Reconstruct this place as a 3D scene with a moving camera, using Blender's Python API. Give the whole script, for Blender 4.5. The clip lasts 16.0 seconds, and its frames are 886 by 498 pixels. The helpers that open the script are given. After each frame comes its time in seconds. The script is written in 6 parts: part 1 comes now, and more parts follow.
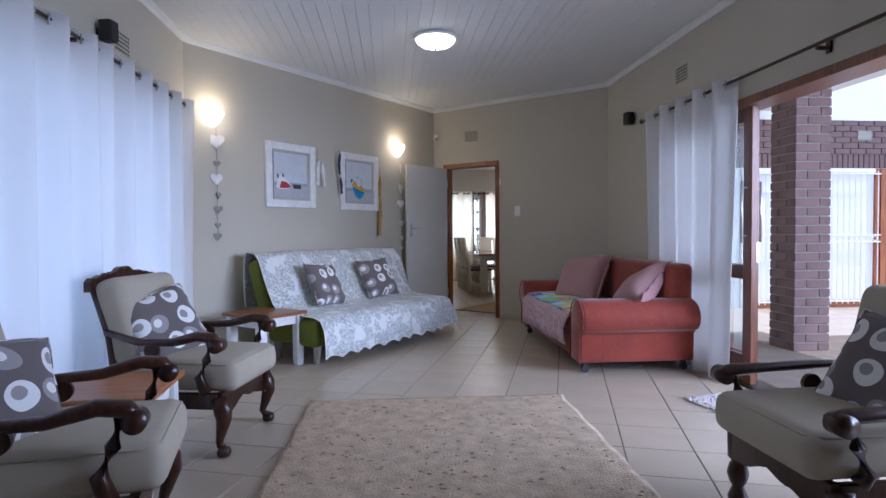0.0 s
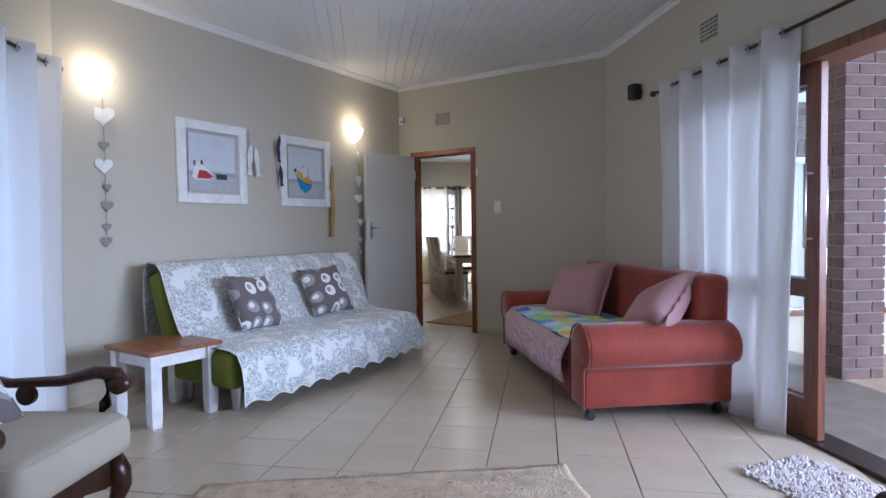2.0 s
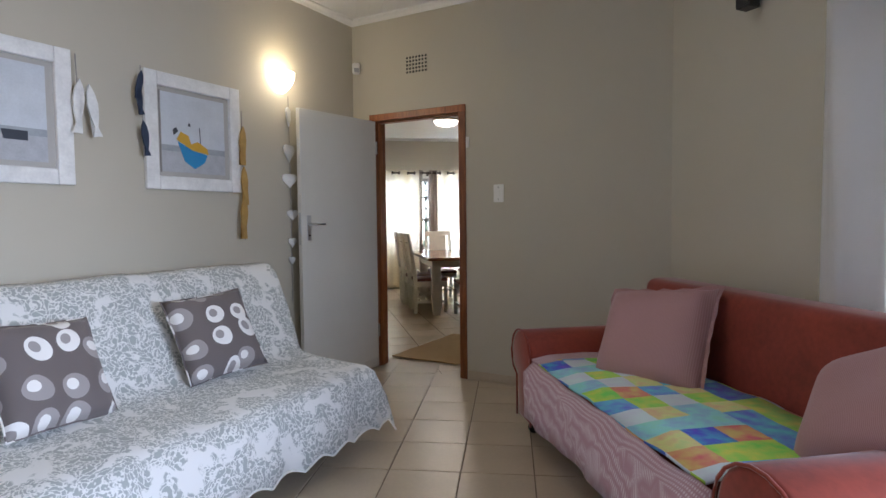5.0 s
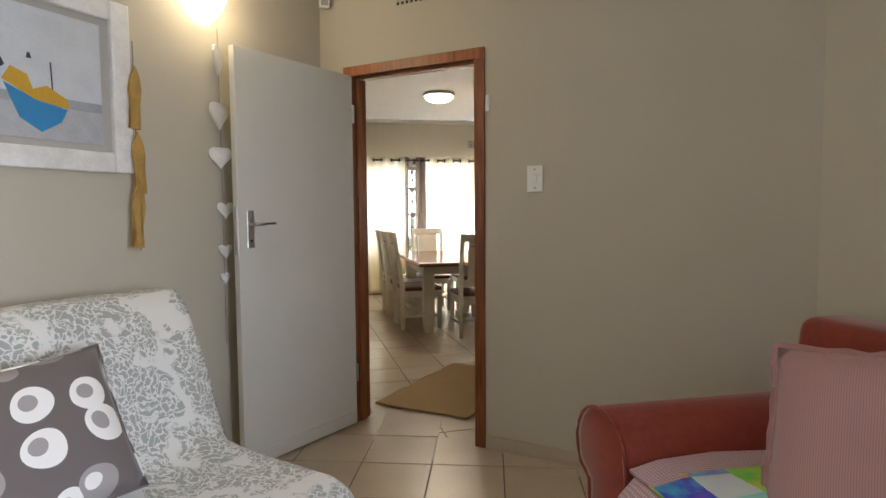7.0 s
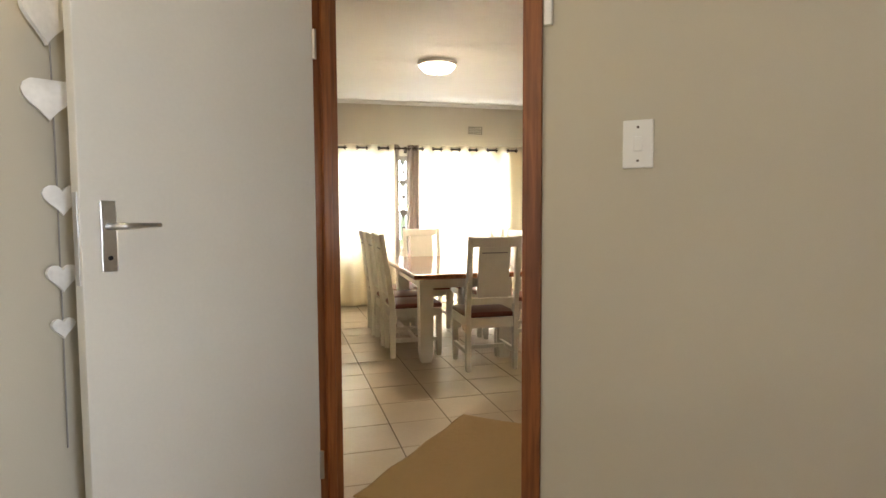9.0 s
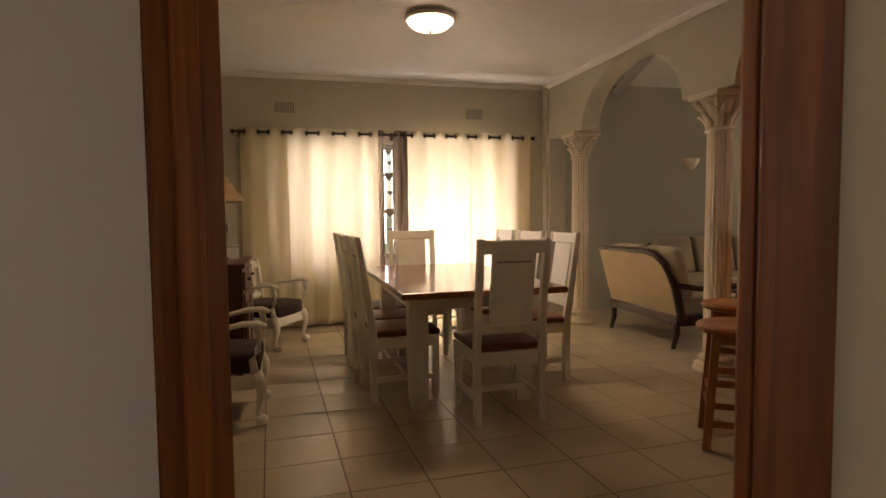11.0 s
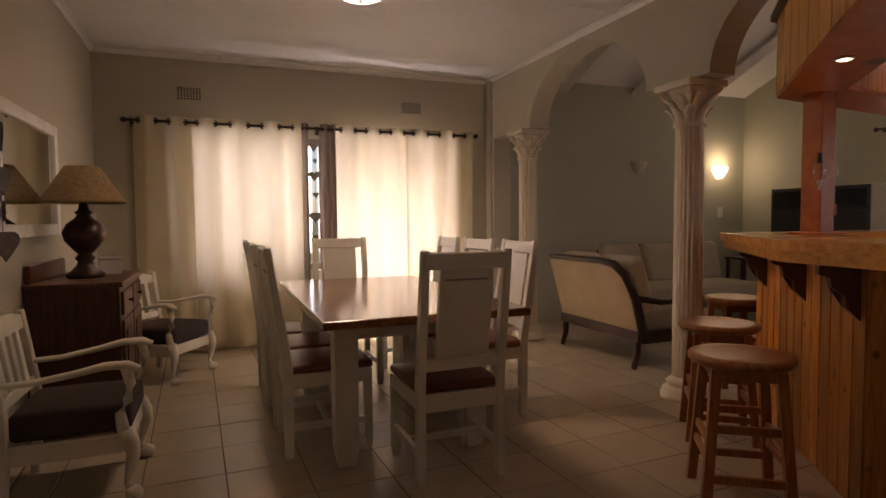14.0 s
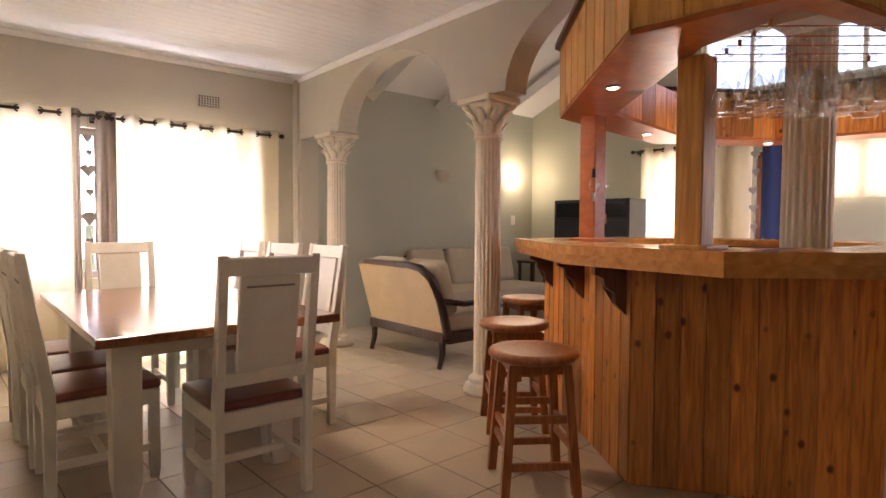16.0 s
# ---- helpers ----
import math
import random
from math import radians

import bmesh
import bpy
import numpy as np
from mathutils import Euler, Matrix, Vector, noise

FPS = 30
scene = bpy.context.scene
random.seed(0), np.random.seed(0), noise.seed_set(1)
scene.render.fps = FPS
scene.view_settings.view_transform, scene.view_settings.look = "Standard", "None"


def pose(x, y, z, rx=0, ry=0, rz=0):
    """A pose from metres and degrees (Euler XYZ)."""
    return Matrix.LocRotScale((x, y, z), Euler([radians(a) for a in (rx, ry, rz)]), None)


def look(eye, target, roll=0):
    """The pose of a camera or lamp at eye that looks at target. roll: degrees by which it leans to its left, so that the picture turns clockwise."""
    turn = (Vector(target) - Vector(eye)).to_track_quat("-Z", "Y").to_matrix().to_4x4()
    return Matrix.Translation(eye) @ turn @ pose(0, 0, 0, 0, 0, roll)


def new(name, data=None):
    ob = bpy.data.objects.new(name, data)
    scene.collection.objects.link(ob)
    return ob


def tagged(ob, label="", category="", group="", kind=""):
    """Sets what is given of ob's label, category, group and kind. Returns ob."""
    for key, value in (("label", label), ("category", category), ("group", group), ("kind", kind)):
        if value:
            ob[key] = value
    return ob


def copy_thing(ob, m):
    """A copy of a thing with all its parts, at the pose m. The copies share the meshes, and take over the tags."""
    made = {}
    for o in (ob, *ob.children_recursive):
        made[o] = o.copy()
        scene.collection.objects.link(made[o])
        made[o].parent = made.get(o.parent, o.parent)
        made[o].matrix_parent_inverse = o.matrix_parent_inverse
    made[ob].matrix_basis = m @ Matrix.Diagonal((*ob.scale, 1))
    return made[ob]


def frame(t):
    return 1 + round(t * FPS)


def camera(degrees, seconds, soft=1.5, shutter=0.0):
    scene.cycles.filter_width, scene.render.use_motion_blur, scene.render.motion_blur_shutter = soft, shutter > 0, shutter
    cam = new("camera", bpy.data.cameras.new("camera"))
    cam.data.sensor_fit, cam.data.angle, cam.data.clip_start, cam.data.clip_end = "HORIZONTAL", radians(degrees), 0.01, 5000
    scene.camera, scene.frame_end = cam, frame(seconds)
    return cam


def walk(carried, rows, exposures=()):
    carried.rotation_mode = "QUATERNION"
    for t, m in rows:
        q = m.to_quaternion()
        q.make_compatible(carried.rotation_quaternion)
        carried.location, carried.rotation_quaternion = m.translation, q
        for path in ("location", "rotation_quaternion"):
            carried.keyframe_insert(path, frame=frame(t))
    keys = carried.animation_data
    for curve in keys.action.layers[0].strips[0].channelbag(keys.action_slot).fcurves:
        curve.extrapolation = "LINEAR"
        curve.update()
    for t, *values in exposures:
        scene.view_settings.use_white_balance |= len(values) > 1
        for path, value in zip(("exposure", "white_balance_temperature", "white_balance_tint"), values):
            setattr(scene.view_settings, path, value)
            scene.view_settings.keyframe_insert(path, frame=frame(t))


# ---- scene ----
cam = camera(75.2, 16.0)
PATH = [
    (0, (-0.539, 0.061, 1.138), (-0.356, 2.052, 1.081), -0.4),
    (0.5, (-0.477, 0.34, 1.165), (-0.275, 2.329, 1.104), -0.5),
    (1, (-0.43, 0.637, 1.167), (-0.209, 2.624, 1.103), -0.5),
    (1.5, (-0.378, 0.911, 1.164), (-0.136, 2.896, 1.097), -0.6),
    (2, (-0.308, 1.237, 1.177), (-0.048, 3.219, 1.107), -0.7),
    (2.5, (-0.274, 1.561, 1.169), (0.009, 3.539, 1.097), -0.7),
    (3, (-0.243, 1.893, 1.173), (0.059, 3.868, 1.1), -0.8),
    (3.5, (-0.201, 2.26, 1.182), (0.124, 4.232, 1.106), -0.7),
    (6, (-0.003, 4.001, 1.245), (0.393, 5.958, 1.128), -0.5),
    (6.5, (0.015, 4.358, 1.249), (0.437, 6.31, 1.13), -0.4),
    (7, (0.04, 4.703, 1.244), (0.472, 6.652, 1.119), -0.4),
    (7.5, (0.115, 5.009, 1.266), (0.533, 6.96, 1.122), -0.1),
    (8, (0.147, 5.367, 1.246), (0.596, 7.312, 1.118), -0.3),
    (9, (0.213, 5.983, 1.23), (0.686, 7.922, 1.1), -0.3),
    (11.5, (0.473, 7.361, 1.17), (1.0, 9.287, 1.058), -0.6),
    (12, (0.472, 7.481, 1.174), (1.02, 9.408, 1.067), -0.5),
    (12.5, (0.488, 7.640, 1.171), (1.045, 9.558, 1.066), -0.6),
    (13, (0.525, 7.736, 1.166), (1.106, 9.647, 1.064), -0.6),
    (13.5, (0.574, 7.771, 1.166), (1.202, 9.667, 1.066), -0.6),
    (14, (0.629, 7.832, 1.173), (1.355, 9.693, 1.072), -0.5),
    (14.5, (0.649, 7.875, 1.171), (1.521, 9.673, 1.073), -0.2),
    (15.5, (0.657, 7.876, 1.186), (1.806, 9.51, 1.091), 0.0),
    (16, (0.656, 7.88, 1.165), (1.946, 9.406, 1.082), 0.3),
]
EXPOSURES = [
    (0, -0.05, 5200, 22), (3.5, 0.27, 5300, 17), (6, 0.32, 6050, 16), (7.5, 0.93, 6500, 14), (8.5, 1.32, 6750, 14), (9.2, 1.25, 6800, 13),
    (11.5, -0.65, 8800, 34), (13, -0.88, 8300, 38), (14, -0.74, 7850, 37), (15, 0.0, 7450, 37), (16, 0.88, 6750, 31),
]
walk(cam, [(t, look(eye, target, roll)) for t, eye, target, roll in PATH], EXPOSURES)


# ---- world and light ----
sky_world = bpy.data.worlds.new("sky")
scene.world = sky_world
sky_world.use_nodes = True
wn = sky_world.node_tree.nodes
wl = sky_world.node_tree.links
sky = wn.new("ShaderNodeTexSky")
sky.sky_type, sky.sun_disc = "NISHITA", False
sky.sun_elevation, sky.sun_rotation = radians(57), radians(112)
wn["Background"].inputs["Strength"].default_value = 0.26
wl.new(sky.outputs["Color"], wn["Background"].inputs["Color"])


def lamp(name, kind, energy, colour, m, size=0.1, size_y=0.0, spot=0.0):
    data = bpy.data.lights.new(name, kind)
    data.energy, data.color = energy, colour
    if kind == "AREA":
        data.shape, data.size, data.size_y = "RECTANGLE", size, size_y or size
    elif kind == "SUN":
        data.angle = radians(0.5)
    else:
        data.shadow_soft_size = size
        if kind == "SPOT":
            data.spot_size, data.spot_blend = radians(spot), 0.6
    ob = new(name, data)
    ob.matrix_world = m
    return tagged(ob, kind="structure")


SUN_WAY = Vector((math.sin(radians(112)) * math.cos(radians(57)), math.cos(radians(112)) * math.cos(radians(57)), math.sin(radians(57))))
lamp("sun", "SUN", 4.0, (1.0, 0.95, 0.86), look(tuple(SUN_WAY * 30), (0, 0, 0)))
# daylight that comes in by the openings
lamp("daylight_patio", "AREA", 235, (0.78, 0.87, 1.0), look((3.5, 1.3, 1.7), (-2.0, 2.6, 0.6)), 3.0, 2.0)
# this one is a fill lamp, added out of view to brighten terrace and facade
lamp("terrace_fill", "AREA", 260, (0.86, 0.93, 1.0), look((7.5, 0.5, 2.5), (4.2, 6.5, 0.6)), 3.0, 2.0)
lamp("daylight_window", "AREA", 48, (0.62, 0.76, 1.0), look((-2.75, 3.0, 1.3), (0, 3.0, 1.2)), 3.6, 1.8)
lamp("daylight_dining_sash", "AREA", 50, (0.86, 0.93, 1.0), look((1.03, 13.85, 1.4), (1.03, 10, 1.2)), 1.0, 1.1)
lamp("daylight_dining_door", "AREA", 190, (0.90, 0.95, 1.0), look((2.22, 13.85, 0.85), (2.1, 10, 0.6)), 1.1, 1.3)
lamp("daylight_lounge", "AREA", 170, (1.0, 0.94, 0.84), look((7.5, 10.6, 1.2), (4, 10.4, 1.0)), 2.6, 1.6)
lamp("daylight_bar_door", "AREA", 9, (0.95, 0.97, 1.0), look((6.28, 8.27, 1.05), (5.6, 12, 1.2)), 0.68, 1.7)
lamp("daylight_bar_door", "AREA", 9, (0.95, 0.97, 1.0), look((4.98, 8.27, 1.05), (4.4, 12, 1.2)), 0.68, 1.7)


# ---- materials ----
def material(name, colour, rough=0.6, metal=0.0, vary=0.12, scale=6.0, grain=120.0, bump=0.15, dist=0.002, **extra):
    """A surface with broad stains, fine grain and relief, in metres of the thing itself."""
    m = bpy.data.materials.new(name)
    m.use_nodes = True
    n, l = m.node_tree.nodes, m.node_tree.links
    b = n["Principled BSDF"]
    co = n.new("ShaderNodeTexCoord")
    big = n.new("ShaderNodeTexNoise")
    big.inputs["Scale"].default_value, big.inputs["Detail"].default_value = scale, 4
    fine = n.new("ShaderNodeTexNoise")
    fine.inputs["Scale"].default_value, fine.inputs["Detail"].default_value = grain, 3
    l.new(co.outputs["Object"], big.inputs["Vector"])
    l.new(co.outputs["Object"], fine.inputs["Vector"])
    ramp = n.new("ShaderNodeValToRGB")
    lo = [c * (1 - vary) for c in colour]
    hi = [min(1, c * (1 + vary)) for c in colour]
    ramp.color_ramp.elements[0].color, ramp.color_ramp.elements[1].color = (*lo, 1), (*hi, 1)
    ramp.color_ramp.elements[0].position, ramp.color_ramp.elements[1].position = 0.3, 0.7
    mix = n.new("ShaderNodeMath")
    mix.operation = "MULTIPLY_ADD"
    mix.inputs[1].default_value = 0.35
    l.new(fine.outputs["Fac"], mix.inputs[0])
    sub = n.new("ShaderNodeMath")
    sub.operation = "MULTIPLY"
    sub.inputs[1].default_value = 0.65
    l.new(big.outputs["Fac"], sub.inputs[0])
    l.new(sub.outputs[0], mix.inputs[2])
    l.new(mix.outputs[0], ramp.inputs["Fac"])
    l.new(ramp.outputs["Color"], b.inputs["Base Color"])
    b.inputs["Roughness"].default_value, b.inputs["Metallic"].default_value = rough, metal
    bm_ = n.new("ShaderNodeBump")
    bm_.inputs["Strength"].default_value, bm_.inputs["Distance"].default_value = bump, dist
    l.new(fine.outputs["Fac"], bm_.inputs["Height"])
    l.new(bm_.outputs["Normal"], b.inputs["Normal"])
    for key, value in extra.items():
        b.inputs[key.replace("_", " ")].default_value = value
    return m


def wood(name, dark, light, rough=0.4, ring=9.0, stretch=(14, 14, 1.0), knots=0.0, bump=0.12, spread=0.25):
    """Grain along the thing's own z, unless stretch says otherwise; each piece takes its own tone."""
    m = bpy.data.materials.new(name)
    m.use_nodes = True
    n, l = m.node_tree.nodes, m.node_tree.links
    b = n["Principled BSDF"]
    co, info = n.new("ShaderNodeTexCoord"), n.new("ShaderNodeObjectInfo")
    add = n.new("ShaderNodeVectorMath")
    add.operation = "ADD"
    shift = n.new("ShaderNodeVectorMath")
    shift.operation = "SCALE"
    shift.inputs[0].default_value = (7.3, 5.1, 9.7)
    l.new(info.outputs["Random"], shift.inputs["Scale"])
    l.new(co.outputs["Object"], add.inputs[0])
    l.new(shift.outputs["Vector"], add.inputs[1])
    mapping = n.new("ShaderNodeMapping")
    mapping.inputs["Scale"].default_value = stretch
    l.new(add.outputs["Vector"], mapping.inputs["Vector"])
    grain = n.new("ShaderNodeTexNoise")
    grain.inputs["Scale"].default_value, grain.inputs["Detail"].default_value, grain.inputs["Distortion"].default_value = ring * 0.45, 5, 0.6
    l.new(mapping.outputs["Vector"], grain.inputs["Vector"])
    ramp = n.new("ShaderNodeValToRGB")
    ramp.color_ramp.elements[0].color, ramp.color_ramp.elements[1].color = (*dark, 1), (*light, 1)
    ramp.color_ramp.elements[0].position, ramp.color_ramp.elements[1].position = 0.3, 0.68
    l.new(grain.outputs["Fac"], ramp.inputs["Fac"])
    hue = n.new("ShaderNodeHueSaturation")
    tone = n.new("ShaderNodeMapRange")
    tone.inputs["To Min"].default_value, tone.inputs["To Max"].default_value = 1 - spread, 1 + spread
    l.new(info.outputs["Random"], tone.inputs["Value"])
    l.new(tone.outputs["Result"], hue.inputs["Value"])
    l.new(ramp.outputs["Color"], hue.inputs["Color"])
    out = hue.outputs["Color"]
    if knots:
        vor = n.new("ShaderNodeTexVoronoi")
        vor.inputs["Scale"].default_value = knots
        kmap = n.new("ShaderNodeMapping")
        kmap.inputs["Scale"].default_value = (1.0, 1.0, 0.75)
        l.new(add.outputs["Vector"], kmap.inputs["Vector"])
        l.new(kmap.outputs["Vector"], vor.inputs["Vector"])
        kr = n.new("ShaderNodeValToRGB")
        kr.color_ramp.elements[0].color, kr.color_ramp.elements[1].color = (1, 1, 1, 1), (0, 0, 0, 1)
        kr.color_ramp.elements[0].position, kr.color_ramp.elements[1].position = 0.08, 0.17
        l.new(vor.outputs["Distance"], kr.inputs["Fac"])
        km = n.new("ShaderNodeMix")
        km.data_type = "RGBA"
        l.new(kr.outputs["Color"], km.inputs["Factor"])
        l.new(out, km.inputs["A"])
        km.inputs["B"].default_value = (dark[0] * 0.35, dark[1] * 0.28, dark[2] * 0.25, 1)
        out = km.outputs["Result"]
    l.new(out, b.inputs["Base Color"])
    b.inputs["Roughness"].default_value = rough
    bump_ = n.new("ShaderNodeBump")
    bump_.inputs["Strength"].default_value, bump_.inputs["Distance"].default_value = bump, 0.002
    l.new(grain.outputs["Fac"], bump_.inputs["Height"])
    l.new(bump_.outputs["Normal"], b.inputs["Normal"])
    return m


def cloth_sheer(name, colour, through_share, weave=900.0, lit=None):
    """Woven cloth that lets part of the light through."""
    m = bpy.data.materials.new(name)
    m.use_nodes = True
    n, l = m.node_tree.nodes, m.node_tree.links
    b, out = n["Principled BSDF"], n["Material Output"]
    co = n.new("ShaderNodeTexCoord")
    fine = n.new("ShaderNodeTexNoise")
    fine.inputs["Scale"].default_value = weave
    l.new(co.outputs["Object"], fine.inputs["Vector"])
    bump_ = n.new("ShaderNodeBump")
    bump_.inputs["Strength"].default_value, bump_.inputs["Distance"].default_value = 0.15, 0.001
    l.new(fine.outputs["Fac"], bump_.inputs["Height"])
    l.new(bump_.outputs["Normal"], b.inputs["Normal"])
    b.inputs["Base Color"].default_value, b.inputs["Roughness"].default_value = (*colour, 1), 0.9
    tr, mx = n.new("ShaderNodeBsdfTranslucent"), n.new("ShaderNodeMixShader")
    tr.inputs["Color"].default_value = (*(lit or colour), 1)
    mx.inputs["Fac"].default_value = through_share
    l.new(b.outputs["BSDF"], mx.inputs[1])
    l.new(tr.outputs["BSDF"], mx.inputs[2])
    l.new(mx.outputs["Shader"], out.inputs["Surface"])
    return m


def glow(name, colour, strength):
    m = bpy.data.materials.new(name)
    m.use_nodes = True
    b = m.node_tree.nodes["Principled BSDF"]
    b.inputs["Base Color"].default_value = (*colour, 1)
    b.inputs["Emission Color"].default_value, b.inputs["Emission Strength"].default_value = (*colour, 1), strength
    return m


def glass(name, tint=(1, 1, 1), rough=0.0):
    m = bpy.data.materials.new(name)
    m.use_nodes = True
    b = m.node_tree.nodes["Principled BSDF"]
    b.inputs["Base Color"].default_value, b.inputs["Roughness"].default_value = (*tint, 1), rough
    b.inputs["Transmission Weight"].default_value, b.inputs["IOR"].default_value = 1.0, 1.45
    return m


WALL = material("wall_paint", (0.54, 0.495, 0.395), 0.75, vary=0.035, scale=1.2, grain=260, bump=0.12)
WALL_GREEN = material("lounge_paint", (0.455, 0.46, 0.365), 0.75, vary=0.035, scale=1.2, grain=260, bump=0.12)
CEIL = material("ceiling_paint", (0.80, 0.80, 0.79), 0.55, vary=0.03, scale=2, grain=200, bump=0.05)
TRIM_WHITE = material("cornice_paint", (0.82, 0.81, 0.78), 0.5, vary=0.04, scale=5)
DOOR_PAINT = material("door_paint", (0.70, 0.68, 0.61), 0.45, vary=0.04, scale=3, grain=90, bump=0.08)
CREAM_PAINT = material("cream_paint", (0.83, 0.80, 0.70), 0.4, vary=0.06, scale=9, grain=80, bump=0.1)
STONE = material("column_paint", (0.70, 0.62, 0.49), 0.6, vary=0.06, scale=8, grain=150, bump=0.15)
GROUT = material("grout", (0.20, 0.155, 0.11), 0.9, vary=0.2)
TILE = material("floor_tile", (0.51, 0.42, 0.305), 0.30, vary=0.09, scale=3.2, grain=45, bump=0.05)
PATIO = material("patio_tile", (0.66, 0.62, 0.58), 0.5, vary=0.1, scale=3, grain=60)
BRICK = material("face_brick", (0.17, 0.108, 0.095), 0.85, vary=0.3, scale=7, grain=110, bump=0.5, dist=0.004)
MORTAR = material("mortar", (0.27, 0.24, 0.22), 0.95, vary=0.15, grain=200, bump=0.4)
MERANTI = wood("meranti", (0.17, 0.05, 0.014), (0.34, 0.115, 0.035), 0.38)
YELLOW_PINE = wood("yellow_pine", (0.50, 0.21, 0.045), (0.76, 0.38, 0.10), 0.28, knots=4.0, spread=0.14)
# meranti at half tone: the sliding door's indoor shade is put into its colour
MERANTI_SHADED = wood("meranti_shaded", (0.085, 0.028, 0.012), (0.17, 0.06, 0.025), 0.35)
PINE = wood("pine", (0.46, 0.14, 0.026), (0.84, 0.345, 0.078), 0.3, knots=9.0, spread=0.42)
PINE_TOP = wood("pine_top", (0.52, 0.20, 0.045), (0.74, 0.34, 0.09), 0.2, ring=4, bump=0.03, stretch=(1.0, 12, 12), spread=0.1)
DARKWOOD = wood("dark_imbuia", (0.014, 0.005, 0.003), (0.06, 0.019, 0.009), 0.3)
TABLETOP = wood("table_top", (0.16, 0.06, 0.022), (0.30, 0.12, 0.045), 0.15, stretch=(14, 1.0, 14), spread=0.08)
REDBROWN = wood("red_brown_wood", (0.07, 0.022, 0.013), (0.15, 0.05, 0.027), 0.35)
CURTAIN_WHITE = cloth_sheer("white_curtain", (0.93, 0.92, 0.91), 0.55)
CURTAIN_CREAM = cloth_sheer("cream_curtain", (0.90, 0.80, 0.57), 0.5, lit=(0.94, 0.91, 0.84))
STEEL = material("brushed_steel", (0.55, 0.55, 0.54), 0.3, 1.0, vary=0.1)
BRONZE = material("dark_bronze", (0.08, 0.06, 0.045), 0.4, 0.8, vary=0.2)
BLACK = material("black_plastic", (0.015, 0.015, 0.017), 0.45, vary=0.2)
WHITE_PLASTIC = material("white_plastic", (0.82, 0.81, 0.77), 0.35, vary=0.02)
def thin_glass(name):
    """Blown glass too thin to bend the view: clear, with a gloss that grows at the rim."""
    m = bpy.data.materials.new(name)
    m.use_nodes = True
    n, l = m.node_tree.nodes, m.node_tree.links
    clear, gloss, mix, fres = n.new("ShaderNodeBsdfTransparent"), n.new("ShaderNodeBsdfGlossy"), n.new("ShaderNodeMixShader"), n.new("ShaderNodeLayerWeight")
    clear.inputs["Color"].default_value = (0.97, 0.98, 0.98, 1)
    gloss.inputs["Roughness"].default_value = 0.03
    fres.inputs["Blend"].default_value = 0.24
    share = n.new("ShaderNodeMapRange")
    share.inputs["To Min"].default_value, share.inputs["To Max"].default_value = 0.07, 0.7
    l.new(fres.outputs["Facing"], share.inputs["Value"])
    l.new(share.outputs["Result"], mix.inputs["Fac"])
    l.new(clear.outputs["BSDF"], mix.inputs[1])
    l.new(gloss.outputs["BSDF"], mix.inputs[2])
    l.new(mix.outputs["Shader"], n["Material Output"].inputs["Surface"])
    return m


GLASS = thin_glass("clear_glass")
PANE = glass("window_pane", (0.92, 0.97, 0.97))


# ---- mesh helpers ----
def box(bm, x0, y0, z0, x1, y1, z1, m=None):
    """A box between two corners, through the pose m."""
    made = bmesh.ops.create_cube(bm, size=1.0)["verts"]
    for v in made:
        v.co = Vector((x0 + (v.co.x + 0.5) * (x1 - x0), y0 + (v.co.y + 0.5) * (y1 - y0), z0 + (v.co.z + 0.5) * (z1 - z0)))
        if m is not None:
            v.co = m @ v.co
    return made


def link(name, bm, mat, smooth=False):
    me = bpy.data.meshes.new(name)
    bmesh.ops.recalc_face_normals(bm, faces=bm.faces)
    if smooth:
        for f in bm.faces:
            f.smooth = True
    bm.to_mesh(me)
    bm.free()
    me.materials.append(mat)
    return new(name, me)


def part(name, bm, mat, parent, label="", smooth=False):
    ob = link(name, bm, mat, smooth)
    ob.parent = parent
    return tagged(ob, label)


def bevel(bm, width=0.006, segments=2):
    edges = [e for e in bm.edges if len(e.link_faces) == 2 and e.calc_face_angle(0) > 0.6]
    bmesh.ops.bevel(bm, geom=edges, offset=width, segments=segments, profile=0.5, affect="EDGES", clamp_overlap=True)
    return bm


def block(x0, y0, z0, x1, y1, z1, soft=0.006, m=None, segments=2):
    bm = bmesh.new()
    box(bm, x0, y0, z0, x1, y1, z1, m)
    return bevel(bm, soft, segments) if soft else bm


def lathe(bm, profile, steps=20, m=None, flute=0.0, flutes=0):
    """Turns a profile of (radius, height) about z."""
    rings = []
    for r, z in profile:
        ring = []
        for i in range(steps):
            a = 2 * math.pi * i / steps
            rr = r * (1 - flute * (0.5 + 0.5 * math.cos(flutes * a))) if flutes else r
            co = Vector((rr * math.cos(a), rr * math.sin(a), z))
            ring.append(bm.verts.new(m @ co if m is not None else co))
        rings.append(ring)
    for a, b in zip(rings, rings[1:]):
        for i in range(steps):
            j = (i + 1) % steps
            bm.faces.new((a[i], a[j], b[j], b[i]))
    bm.faces.new(rings[0][::-1])
    bm.faces.new(rings[-1])
    return bm


